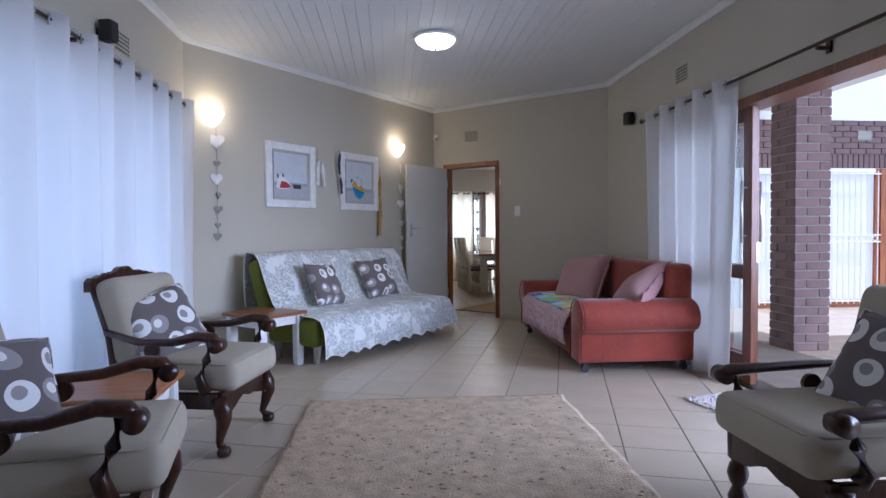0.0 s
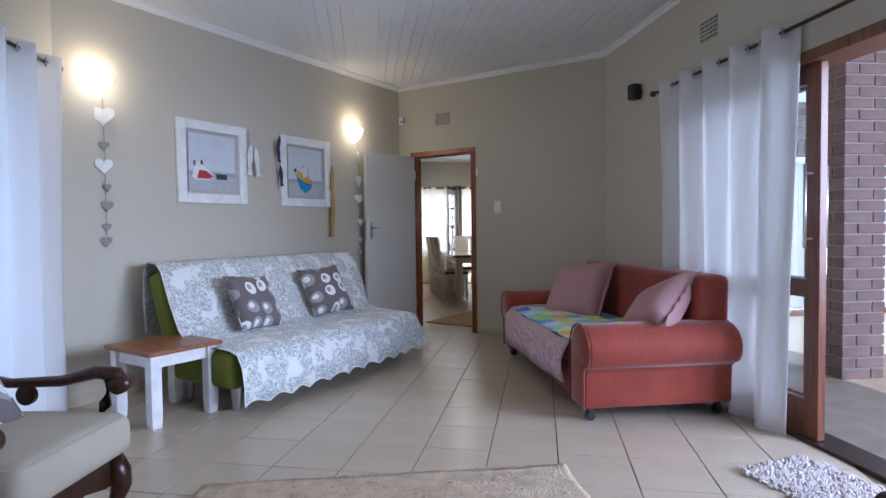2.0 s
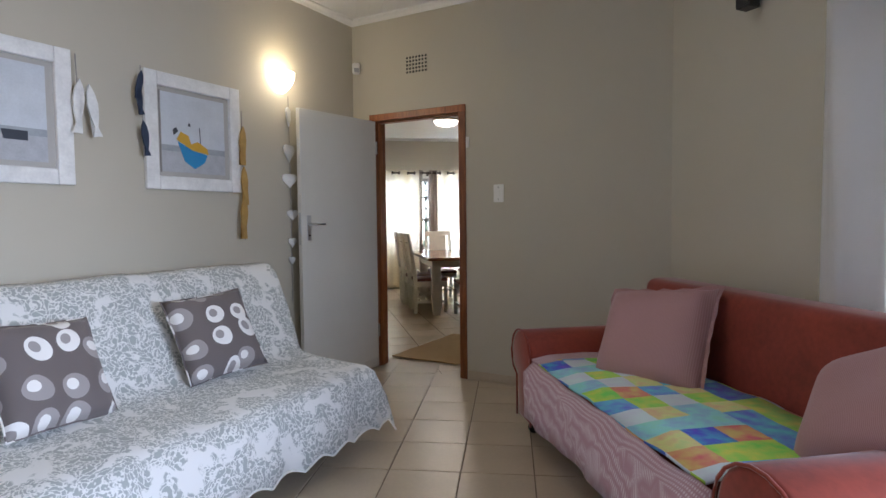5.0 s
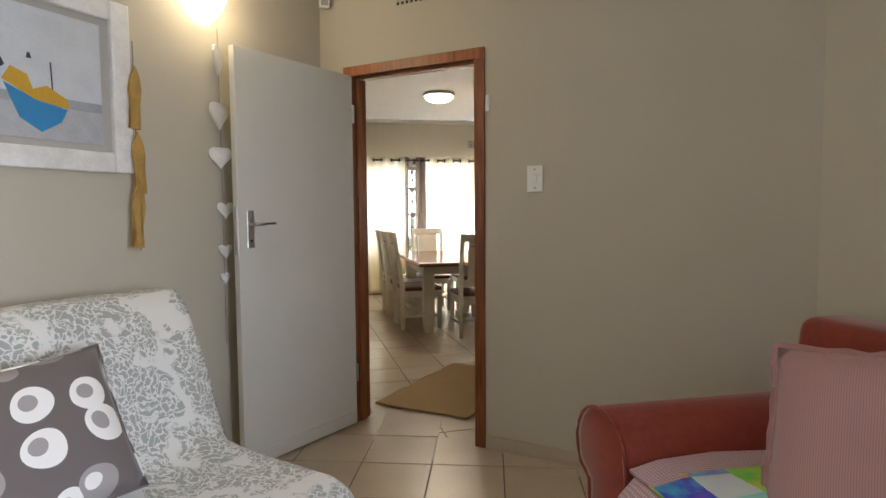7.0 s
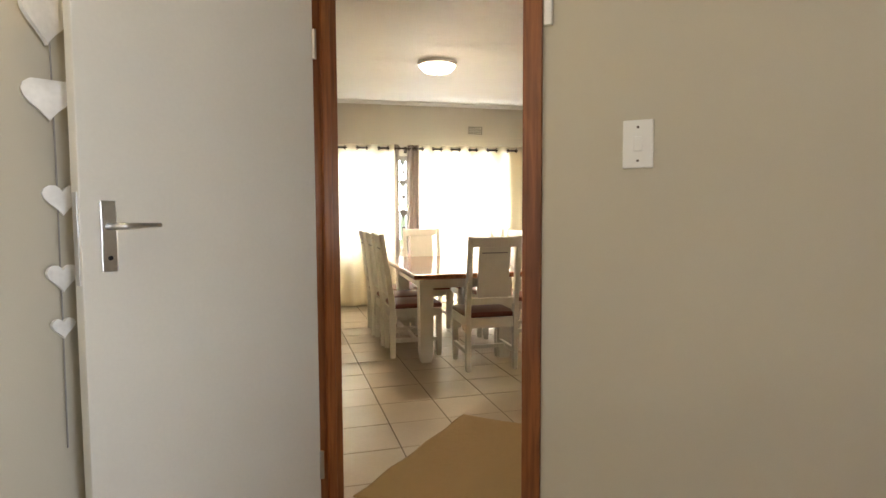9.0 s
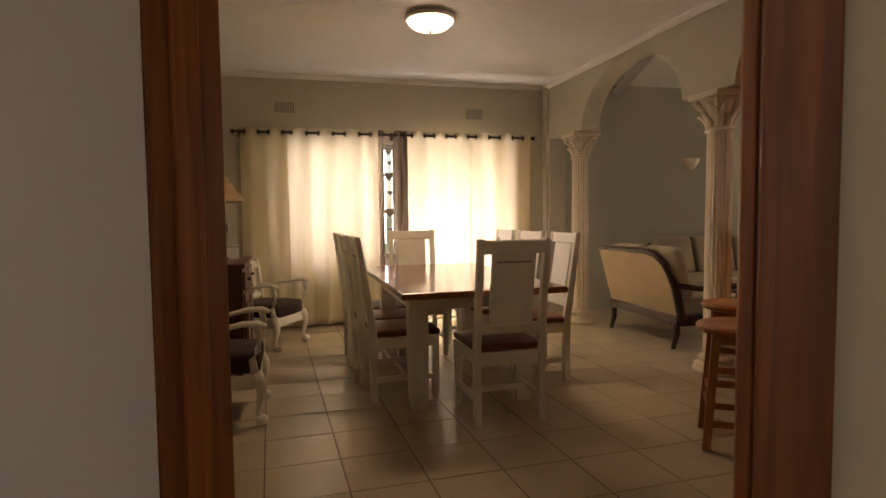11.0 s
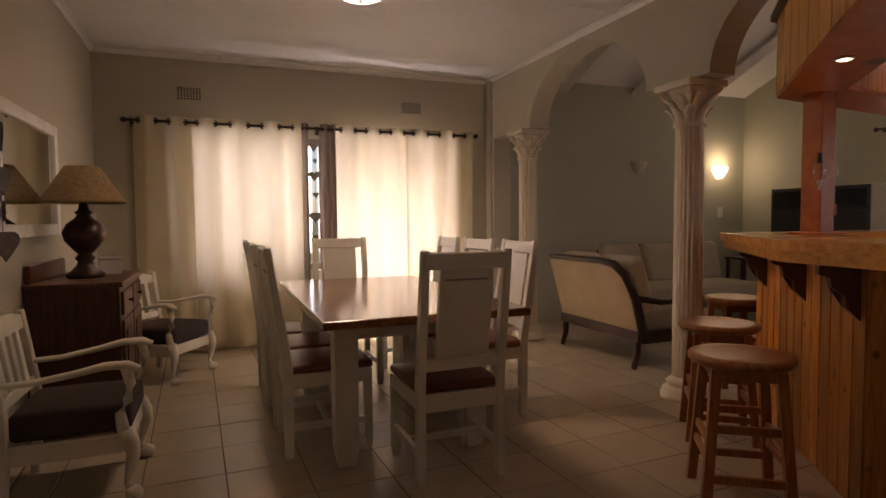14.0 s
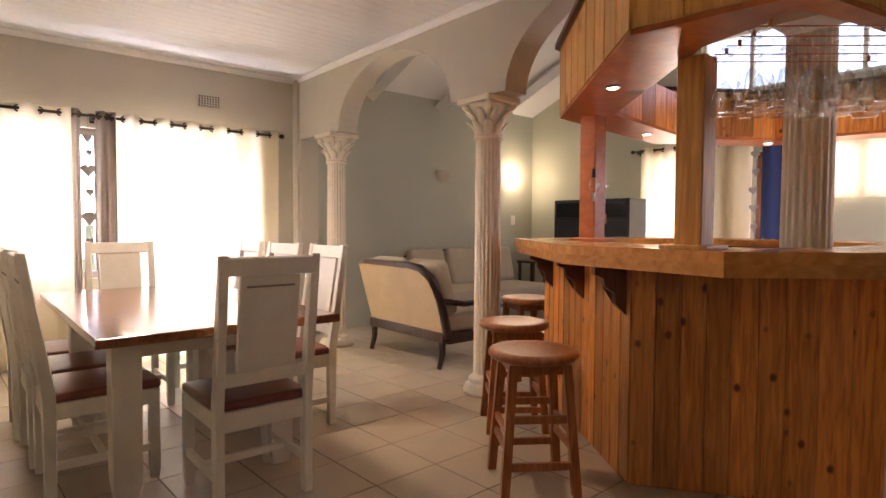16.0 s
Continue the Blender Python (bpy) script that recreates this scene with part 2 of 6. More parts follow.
def tube(bm, points, radii, steps=10, flat=1.0):
    """A round bar along points."""
    pts = [Vector(p) for p in points]
    if not hasattr(radii, "__len__"):
        radii = [radii] * len(pts)
    rings = []
    up = Vector((0, 0, 1))
    for i, p in enumerate(pts):
        way = (pts[min(i + 1, len(pts) - 1)] - pts[max(i - 1, 0)]).normalized()
        side = way.cross(up if abs(way.z) < 0.95 else Vector((1, 0, 0))).normalized()
        top = side.cross(way).normalized()
        rings.append([bm.verts.new(p + radii[i] * (math.cos(a) * side + flat * math.sin(a) * top)) for a in [2 * math.pi * k / steps for k in range(steps)]])
    for a, b in zip(rings, rings[1:]):
        for i in range(steps):
            j = (i + 1) % steps
            bm.faces.new((a[i], a[j], b[j], b[i]))
    bm.faces.new(rings[0][::-1])
    bm.faces.new(rings[-1])
    return bm


def prism(bm, outline, z0, z1, m=None):
    """A flat outline of (x, y) raised from z0 to z1."""
    put = lambda x, y, z: bm.verts.new(m @ Vector((x, y, z)) if m is not None else Vector((x, y, z)))
    low, high = [put(x, y, z0) for x, y in outline], [put(x, y, z1) for x, y in outline]
    k = len(outline)
    bm.faces.new(low[::-1])
    bm.faces.new(high)
    for i in range(k):
        bm.faces.new((low[i], low[(i + 1) % k], high[(i + 1) % k], high[i]))
    return bm


def thing(name, label, category, m, group=""):
    ob = new(name)
    ob.empty_display_size = 0.1
    ob.matrix_world = m
    return tagged(ob, label, category, group)


# ---- the plan ----
COS, SIN = math.cos(radians(40)), math.sin(radians(40))
SKEW = pose(0, 0, 0, 0, 0, -40)            # the two slanting walls of the sitting room lie along this frame's axes
PICTURE_U, DOOR_V = -5.225, 6.374          # picture wall and door wall in that frame
LEFT_X, RIGHT_X, BACK_Y, CEIL_Z = -2.335, 2.015, -1.6, 2.872
CORNER_L, CORNER_N, CORNER_E = (-2.335, 5.345), (0.09, 8.243), (2.015, 6.63)
D_LEFT, D_RIGHT, D_FAR, D_CEIL = -0.335, 3.36, 13.46, 2.652
ARCH_T, LOUNGE_X = 0.2, 7.06


def wall(name, p0, p1, z1, thick, holes=(), mat=WALL, before=0.0, after=0.0):
    """A wall whose inner face runs from p0 to p1, its thickness to the left of that way; holes are (from, to, low, high)."""
    way = Vector((p1[0] - p0[0], p1[1] - p0[1], 0))
    length = way.length
    m = pose(p0[0], p0[1], 0, 0, 0, math.degrees(math.atan2(way.y, way.x)))
    bm = bmesh.new()
    cuts = sorted({-before, length + after, *[h[0] for h in holes], *[h[1] for h in holes]})
    for a, b in zip(cuts, cuts[1:]):
        low = 0
        for hole in sorted((h for h in holes if h[0] <= a + 1e-6 and h[1] >= b - 1e-6), key=lambda h: h[2]):
            if hole[2] > low + 0.001:
                box(bm, a, 0, low, b, thick, hole[2])
            low = hole[3]
        box(bm, a, 0, low, b, thick, z1)
    bmesh.ops.remove_doubles(bm, verts=bm.verts, dist=0.0005)
    ob = link(name, bm, mat)
    ob.matrix_world = m
    return tagged(ob, kind="structure")


wall("wall_left", (LEFT_X, BACK_Y), CORNER_L, CEIL_Z + 0.15, 0.22, [(2.6, 6.55, 0.12, 2.1)], before=0.2)
wall("wall_pictures", CORNER_L, CORNER_N, CEIL_Z + 0.15, 0.12, before=0.1)
wall("wall_door", CORNER_N, CORNER_E, CEIL_Z + 0.15, 0.12, [(0.17, 1.052, 0, 2.085)], before=0.75, after=0.05)
wall("wall_right", CORNER_E, (RIGHT_X, BACK_Y), CEIL_Z + 0.15, 0.2, [(1.48, 5.4, 0, 2.09)], before=0.55, after=0.2)
wall("wall_back", (RIGHT_X, BACK_Y), (LEFT_X, BACK_Y), CEIL_Z + 0.15, 0.2)
wall("wall_dining_left", (D_LEFT, 8.75), (D_LEFT, D_FAR), D_CEIL + 0.3, 0.2)
wall("wall_dining_window", (D_LEFT, D_FAR), (D_RIGHT + ARCH_T, D_FAR), D_CEIL + 0.3, 0.2, [(0.80, 1.95, 0.70, 1.96), (1.95, 3.20, 0.06, 1.96)], before=0.2)
wall("wall_lounge_north", (D_RIGHT + ARCH_T, D_FAR), (LOUNGE_X, D_FAR), 4.3, 0.2, mat=WALL_GREEN, after=0.2)
wall("wall_lounge_east", (LOUNGE_X, D_FAR), (LOUNGE_X, 8.25), 4.3, 0.2, [(1.9, 2.46, 0.4, 1.95), (2.46, 4.5, 2.60, 3.25), (3.06, 3.36, 0.4, 1.95), (3.36, 4.6, 1.45, 1.95)], mat=WALL_GREEN)
wall("wall_lounge_south", (LOUNGE_X, 8.25), (3.3, 8.25), 4.3, 0.2, [(0.43, 1.14, 0.1, 1.98), (1.73, 2.44, 0.1, 1.98)], mat=WALL_GREEN, before=0.2)
wall("wall_lounge_return", (3.3, 8.05), (3.3, 7.16), 4.3, 0.2)
wall("wall_lounge_step", (3.5, 7.16), (RIGHT_X, 7.16), 4.3, 0.2)


def arch_wall():
    """The wall of arches between dining room and lounge, over columns."""
    bm = bmesh.new()
    x0, x1, top, spring = D_RIGHT, D_RIGHT + ARCH_T, 4.3, 2.03
    low = [(8.2, spring)]
    for centre, half, rise in ((9.685, 0.785, 0.53), (11.795, 0.785, 0.53)):
        for i in range(29):
            a = math.pi * (1 - i / 28)
            low.append((centre + half * math.cos(a), spring + rise * math.sin(a)))
    low += [(13.34, spring)]
    rows = [[bm.verts.new((x, y, z)) for y, z in low] + [None] for x in (x0, x1)]
    tops = [[bm.verts.new((x, y, top)) for y, z in low] for x in (x0, x1)]
    for i in range(len(low) - 1):
        for s in (0, 1):
            bm.faces.new((rows[s][i], rows[s][i + 1], tops[s][i + 1], tops[s][i]))
        bm.faces.new((rows[0][i], rows[0][i + 1], rows[1][i + 1], rows[1][i]))
        bm.faces.new((tops[0][i], tops[0][i + 1], tops[1][i + 1], tops[1][i]))
    box(bm, x0, 13.34, 0, x1, D_FAR, top)
    return tagged(link("wall_arches", bm, WALL), kind="structure")


arch_wall()


def boards(name, mat, runs, z, thick=0.02, along="y", width=0.1):
    """A ceiling of tongued boards with open grooves; runs are (position, from, to)."""
    bm = bmesh.new()
    for p, a, b in runs:
        q = p + width - 0.003
        if along == "y":
            box(bm, p, a, z, q, b, z + thick)
        else:
            box(bm, a, p, z, b, q, z + thick)
    return tagged(link(name, bm, mat), kind="structure")


def sitting_end(x):
    """Where a ceiling board at x ends, inside the slanting walls."""
    by_picture = (COS * x - (PICTURE_U - 0.08)) / SIN
    by_door = ((DOOR_V + 0.08) - SIN * x) / COS
    return min(by_picture, by_door)


runs = []
for i in range(46):
    x = LEFT_X - 0.15 + i * 0.1
    runs.append((x, BACK_Y - 0.1, min(sitting_end(x), sitting_end(x + 0.1))))
boards("ceiling", CEIL, runs, CEIL_Z)
tagged(link("ceiling_back", prism(bmesh.new(), [(LEFT_X - 0.2, BACK_Y - 0.2), (RIGHT_X + 0.15, BACK_Y - 0.2), (RIGHT_X + 0.15, 6.6), (0.09, 8.3), (LEFT_X - 0.2, 5.3)], CEIL_Z + 0.021, CEIL_Z + 0.1), CEIL), kind="structure")
runs = []
for i in range(74):
    y = 6.2 + i * 0.1
    start = max(D_LEFT - 0.08, ((DOOR_V + 0.09) - COS * y) / SIN)
    runs.append((y, start, D_RIGHT + 0.05))
boards("ceiling_dining", CEIL, runs, D_CEIL, along="x")
tagged(link("ceiling_dining_back", prism(bmesh.new(), [(D_LEFT - 0.1, 8.86), (2.5, 6.45), (D_RIGHT + 0.02, 6.3), (D_RIGHT + 0.02, D_FAR + 0.1), (D_LEFT - 0.1, D_FAR + 0.1)], D_CEIL + 0.021, D_CEIL + 0.1), CEIL), kind="structure")


def slope(name, y0, z0, y1, z1):
    """A pitched ceiling over the lounge between two heights."""
    bm = bmesh.new()
    turn = Matrix(((0, 0, 1, 0), (1, 0, 0, 0), (0, 1, 0, 0), (0, 0, 0, 1)))
    prism(bm, [(y0, z0), (y1, z1), (y1, z1 + 0.08), (y0, z0 + 0.08)], D_RIGHT + ARCH_T - 0.05, LOUNGE_X + 0.1, turn)
    return tagged(link(name, bm, CEIL), kind="structure")


slope("ceiling_lounge_north", 10.4, 3.98, D_FAR + 0.1, 2.68)
slope("ceiling_lounge_south", 8.1, 3.0, 10.4, 3.98)


def cornice(name, points, z, size=0.05, closed=False):
    """A coved strip under the ceiling along points, inside the room (to the right of the way)."""
    bm = bmesh.new()
    for (ax, ay), (bx, by) in zip(points, points[1:]):
        way = Vector((bx - ax, by - ay, 0))
        m = pose(ax, ay, z, 0, 0, math.degrees(math.atan2(way.y, way.x)))
        section = [(0.0, 0.0), (0.0, -size), (-0.012, -size), (-0.02, -size * 0.62), (-size * 0.62, -0.02), (-size, -0.012), (-size, 0.0)]
        turn = m @ Matrix(((0, 0, 1, 0), (1, 0, 0, 0), (0, 1, 0, 0), (0, 0, 0, 1)))
        prism(bm, section, -0.02, way.length + 0.02, turn)
    return tagged(link(name, bm, TRIM_WHITE), kind="structure")


cornice("cornice", [(LEFT_X, BACK_Y), CORNER_L, CORNER_N, CORNER_E, (RIGHT_X, BACK_Y)], CEIL_Z, 0.045)
cornice("cornice_dining", [(D_LEFT, 8.8), (D_LEFT, D_FAR), (D_RIGHT, D_FAR), (D_RIGHT, 6.2)], D_CEIL, 0.045)

# ground under everything, the floor slab and the terrace
tagged(link("ground", prism(bmesh.new(), [(-400, -400), (400, -400), (400, 400), (-400, 400)], -0.6, -0.22), material("grass_ground", (0.16, 0.17, 0.07), 0.95, vary=0.3, scale=0.4, grain=20, bump=0.4)), kind="structure")
tagged(link("floor", block(-2.7, -2.0, -0.2, 7.4, 13.8, -0.006, 0), GROUT), kind="structure")


# ---- patterned cloth ----
def cloth(name, rough=0.9):
    m = bpy.data.materials.new(name)
    m.use_nodes = True
    n, l = m.node_tree.nodes, m.node_tree.links
    b = n["Principled BSDF"]
    b.inputs["Roughness"].default_value = rough
    b.inputs["Sheen Weight"].default_value = 0.15
    co = n.new("ShaderNodeTexCoord")
    fine = n.new("ShaderNodeTexNoise")
    fine.inputs["Scale"].default_value = 500
    l.new(co.outputs["Object"], fine.inputs["Vector"])
    bump_ = n.new("ShaderNodeBump")
    bump_.inputs["Strength"].default_value, bump_.inputs["Distance"].default_value = 0.25, 0.0015
    l.new(fine.outputs["Fac"], bump_.inputs["Height"])
    l.new(bump_.outputs["Normal"], b.inputs["Normal"])
    return m, n, l, b, co


def steps_ramp(n, stops):
    r = n.new("ShaderNodeValToRGB")
    r.color_ramp.interpolation = "CONSTANT"
    e = r.color_ramp.elements
    e[0].position, e[0].color = stops[0][0], (*stops[0][1], 1)
    e[1].position, e[1].color = stops[1][0], (*stops[1][1], 1)
    for p, c in stops[2:]:
        x = e.new(p)
        x.color = (*c, 1)
    return r


def spotted_cloth(name, ground, ring):
    """Taupe cloth with large pale ovals, each with a small dot off its middle."""
    m, n, l, b, co = cloth(name)
    info = n.new("ShaderNodeObjectInfo")
    off = n.new("ShaderNodeVectorMath")
    off.operation = "MULTIPLY_ADD"
    off.inputs[1].default_value = (1.0, 1.0, 0.0)
    l.new(co.outputs["Object"], off.inputs[0])
    sc = n.new("ShaderNodeVectorMath")
    sc.operation = "SCALE"
    sc.inputs[0].default_value = (3.0, 5.0, 0.0)
    l.new(info.outputs["Random"], sc.inputs["Scale"])
    l.new(sc.outputs["Vector"], off.inputs[2])
    warp = n.new("ShaderNodeTexNoise")
    warp.inputs["Scale"].default_value, warp.inputs["Detail"].default_value = 7.0, 0
    l.new(off.outputs["Vector"], warp.inputs["Vector"])
    bend = n.new("ShaderNodeVectorMath")
    bend.operation = "MULTIPLY_ADD"
    bend.inputs[1].default_value = (0.035, 0.035, 0)
    l.new(warp.outputs["Color"], bend.inputs[0])
    l.new(off.outputs["Vector"], bend.inputs[2])

    def cells(shift):
        move = n.new("ShaderNodeVectorMath")
        move.inputs[1].default_value = shift
        l.new(bend.outputs["Vector"], move.inputs[0])
        v = n.new("ShaderNodeTexVoronoi")
        v.voronoi_dimensions = "2D"
        v.inputs["Scale"].default_value, v.inputs["Randomness"].default_value = 7.4, 0.5
        l.new(move.outputs["Vector"], v.inputs["Vector"])
        return v

    def blend(factor, one, two):
        x = n.new("ShaderNodeMix")
        x.data_type = "RGBA"
        l.new(factor, x.inputs["Factor"])
        for key, c in (("A", one), ("B", two)):
            if isinstance(c, tuple):
                x.inputs[key].default_value = (*c, 1)
            else:
                l.new(c, x.inputs[key])
        return x.outputs["Result"]

    white, black = (0.82, 0.80, 0.77), (0.0, 0.0, 0.0)
    whole, core = cells((0, 0, 0)), cells((0.010, -0.008, 0))
    split = n.new("ShaderNodeSeparateColor")
    l.new(whole.outputs["Color"], split.inputs["Color"])
    kind = n.new("ShaderNodeMath")
    kind.operation = "GREATER_THAN"
    kind.inputs[1].default_value = 0.5
    l.new(split.outputs["Red"], kind.inputs[0])
    disc, spot = steps_ramp(n, [(0.0, (1, 1, 1)), (0.37, black)]), steps_ramp(n, [(0.0, (1, 1, 1)), (0.165, black)])
    l.new(whole.outputs["Distance"], disc.inputs["Fac"])
    l.new(core.outputs["Distance"], spot.inputs["Fac"])
    oval = blend(spot.outputs["Color"], blend(kind.outputs[0], ring, white), blend(kind.outputs[0], white, ring))
    l.new(blend(disc.outputs["Color"], ground, oval), b.inputs["Base Color"])
    return m


def floral_cloth(name):
    """White throw with grey-green flowers and leaves."""
    m, n, l, b, co = cloth(name)
    w = n.new("ShaderNodeTexNoise")
    w.inputs["Scale"].default_value, w.inputs["Detail"].default_value = 9, 4
    l.new(co.outputs["Object"], w.inputs["Vector"])
    add = n.new("ShaderNodeVectorMath")
    add.operation = "MULTIPLY_ADD"
    add.inputs[1].default_value = (0.22, 0.22, 0.22)
    l.new(w.outputs["Color"], add.inputs[0])
    l.new(co.outputs["Object"], add.inputs[2])
    v = n.new("ShaderNodeTexVoronoi")
    v.feature = "DISTANCE_TO_EDGE"
    v.inputs["Scale"].default_value = 34
    l.new(add.outputs["Vector"], v.inputs["Vector"])
    v2 = n.new("ShaderNodeTexVoronoi")
    v2.inputs["Scale"].default_value = 8.5
    l.new(add.outputs["Vector"], v2.inputs["Vector"])
    r1 = n.new("ShaderNodeValToRGB")
    r1.color_ramp.elements[0].position, r1.color_ramp.elements[1].position = 0.05, 0.12
    r1.color_ramp.elements[0].color, r1.color_ramp.elements[1].color = (0.74, 0.74, 0.72, 1), (0.37, 0.395, 0.38, 1)
    l.new(v.outputs["Distance"], r1.inputs["Fac"])
    r2 = n.new("ShaderNodeValToRGB")
    r2.color_ramp.elements[0].position, r2.color_ramp.elements[1].position = 0.64, 0.72
    l.new(v2.outputs["Distance"], r2.inputs["Fac"])
    mx = n.new("ShaderNodeMix")
    mx.data_type = "RGBA"
    l.new(r2.outputs["Color"], mx.inputs["Factor"])
    l.new(r1.outputs["Color"], mx.inputs["A"])
    mx.inputs["B"].default_value = (0.74, 0.74, 0.72, 1)
    l.new(mx.outputs["Result"], b.inputs["Base Color"])
    return m


def patchwork_cloth(name):
    """Quilt of bright squares."""
    m, n, l, b, co = cloth(name)
    sn = n.new("ShaderNodeVectorMath")
    sn.operation = "SNAP"
    sn.inputs[1].default_value = (0.13, 0.13, 10.0)
    l.new(co.outputs["Object"], sn.inputs[0])
    wn_ = n.new("ShaderNodeTexWhiteNoise")
    wn_.noise_dimensions = "3D"
    l.new(sn.outputs["Vector"], wn_.inputs["Vector"])
    r = steps_ramp(n, [(0.0, (0.06, 0.20, 0.62)), (0.15, (0.30, 0.66, 0.70)), (0.32, (0.46, 0.72, 0.08)), (0.50, (0.72, 0.66, 0.26)), (0.60, (0.72, 0.30, 0.16)), (0.68, (0.14, 0.42, 0.72)), (0.84, (0.64, 0.72, 0.76))])
    l.new(wn_.outputs["Value"], r.inputs["Fac"])
    spots = n.new("ShaderNodeTexNoise")
    spots.inputs["Scale"].default_value = 16
    l.new(co.outputs["Object"], spots.inputs["Vector"])
    hs = n.new("ShaderNodeHueSaturation")
    mr = n.new("ShaderNodeMapRange")
    mr.inputs["From Min"].default_value, mr.inputs["From Max"].default_value = 0.3, 0.7
    mr.inputs["To Min"].default_value, mr.inputs["To Max"].default_value = 0.44, 0.57
    l.new(spots.outputs["Fac"], mr.inputs["Value"])
    l.new(mr.outputs["Result"], hs.inputs["Hue"])
    l.new(r.outputs["Color"], hs.inputs["Color"])
    l.new(hs.outputs["Color"], b.inputs["Base Color"])
    return m


def striped_cloth(name, one, two, scale, axis="X", second=False):
    """Fine stripes, or small checks."""
    m, n, l, b, co = cloth(name)
    last = None
    for ax in ((axis, "Y") if second else (axis,)):
        w = n.new("ShaderNodeTexWave")
        w.bands_direction = ax
        w.inputs["Scale"].default_value, w.inputs["Distortion"].default_value = scale, 0.3
        l.new(co.outputs["Object"], w.inputs["Vector"])
        if last is not None:
            mm = n.new("ShaderNodeMath")
            mm.operation = "MULTIPLY"
            l.new(last, mm.inputs[0])
            l.new(w.outputs["Fac"], mm.inputs[1])
            last = mm.outputs[0]
        else:
            last = w.outputs["Fac"]
    mx = n.new("ShaderNodeMix")
    mx.data_type = "RGBA"
    l.new(last, mx.inputs["Factor"])
    mx.inputs["A"].default_value, mx.inputs["B"].default_value = (*one, 1), (*two, 1)
    l.new(mx.outputs["Result"], b.inputs["Base Color"])
    return m


SPOTTED = spotted_cloth("spotted_cushion_cloth", (0.15, 0.125, 0.12), (0.34, 0.31, 0.30))
FLORAL = floral_cloth("floral_throw_cloth")
PATCH = patchwork_cloth("patchwork_cloth")
GINGHAM = striped_cloth("striped_pink_cloth", (0.39, 0.205, 0.205), (0.47, 0.275, 0.27), 55, "X")
QUILT_EDGE = striped_cloth("pink_white_check", (0.46, 0.27, 0.30), (0.72, 0.62, 0.65), 30, "X", True)
SUEDE = material("rust_suede", (0.27, 0.042, 0.022), 0.8, vary=0.3, scale=3.5, grain=40, bump=0.12, Sheen_Weight=0.55, Sheen_Roughness=0.35)
LIME = material("lime_upholstery", (0.15, 0.175, 0.02), 0.9, vary=0.1, scale=8, grain=400, bump=0.25)
STONE_CLOTH = material("stone_upholstery", (0.43, 0.375, 0.285), 0.9, vary=0.06, scale=6, grain=500, bump=0.3)
TAN_CLOTH = material("tan_upholstery", (0.50, 0.37, 0.22), 0.9, vary=0.08, scale=6, grain=500, bump=0.3)
BROWN_LEATHER = material("brown_leather", (0.17, 0.05, 0.032), 0.36, vary=0.2, scale=9, grain=160, bump=0.25)
BROWN_CLOTH = material("brown_seat_cloth", (0.05, 0.033, 0.03), 0.9, vary=0.15, scale=9, grain=400, bump=0.3)
JUTE = material("jute_weave", (0.55, 0.42, 0.285), 0.95, vary=0.32, scale=11, grain=75, bump=1.0, dist=0.012)
JUTE_MAT = striped_cloth("coir_weave", (0.32, 0.20, 0.07), (0.44, 0.29, 0.11), 60, "X")
SHAG = material("shag_cotton", (0.62, 0.55, 0.52), 0.95, vary=0.25, scale=30, grain=200, bump=0.4)
DISTRESSED = material("chalk_white_wood", (0.80, 0.79, 0.76), 0.6, vary=0.13, scale=14, grain=70, bump=0.3)


def pillow(size_x, size_y, thick, seed=0, grid=14):
    """A stuffed square with drawn-in sides and pointed corners, lying in x and y."""
    bm = bmesh.new()
    rnd = random.Random(seed)
    sheets = []
    bumps = [(rnd.uniform(-0.6, 0.6), rnd.uniform(-0.6, 0.6), rnd.uniform(-0.18, 0.18)) for _ in range(5)]
    for side in (1, -1):
        sheet = []
        for i in range(grid + 1):
            row = []
            for j in range(grid + 1):
                a, b = 2 * i / grid - 1, 2 * j / grid - 1
                puff = max(0.0, (1 - a ** 4) * (1 - b ** 4)) ** 0.55
                puff *= 1 + sum(k * math.exp(-6 * ((a - p) ** 2 + (b - q) ** 2)) for p, q, k in bumps)
                x = a * (1 - 0.055 * (1 - b * b)) * size_x / 2
                y = b * (1 - 0.055 * (1 - a * a)) * size_y / 2
                row.append(bm.verts.new((x, y, side * thick / 2 * puff)))
            sheet.append(row)
        sheets.append(sheet)
        for i in range(grid):
            for j in range(grid):
                q = (sheet[i][j], sheet[i + 1][j], sheet[i + 1][j + 1], sheet[i][j + 1])
                bm.faces.new(q if side > 0 else q[::-1])
    bmesh.ops.remove_doubles(bm, verts=bm.verts, dist=0.0004)
    return bm


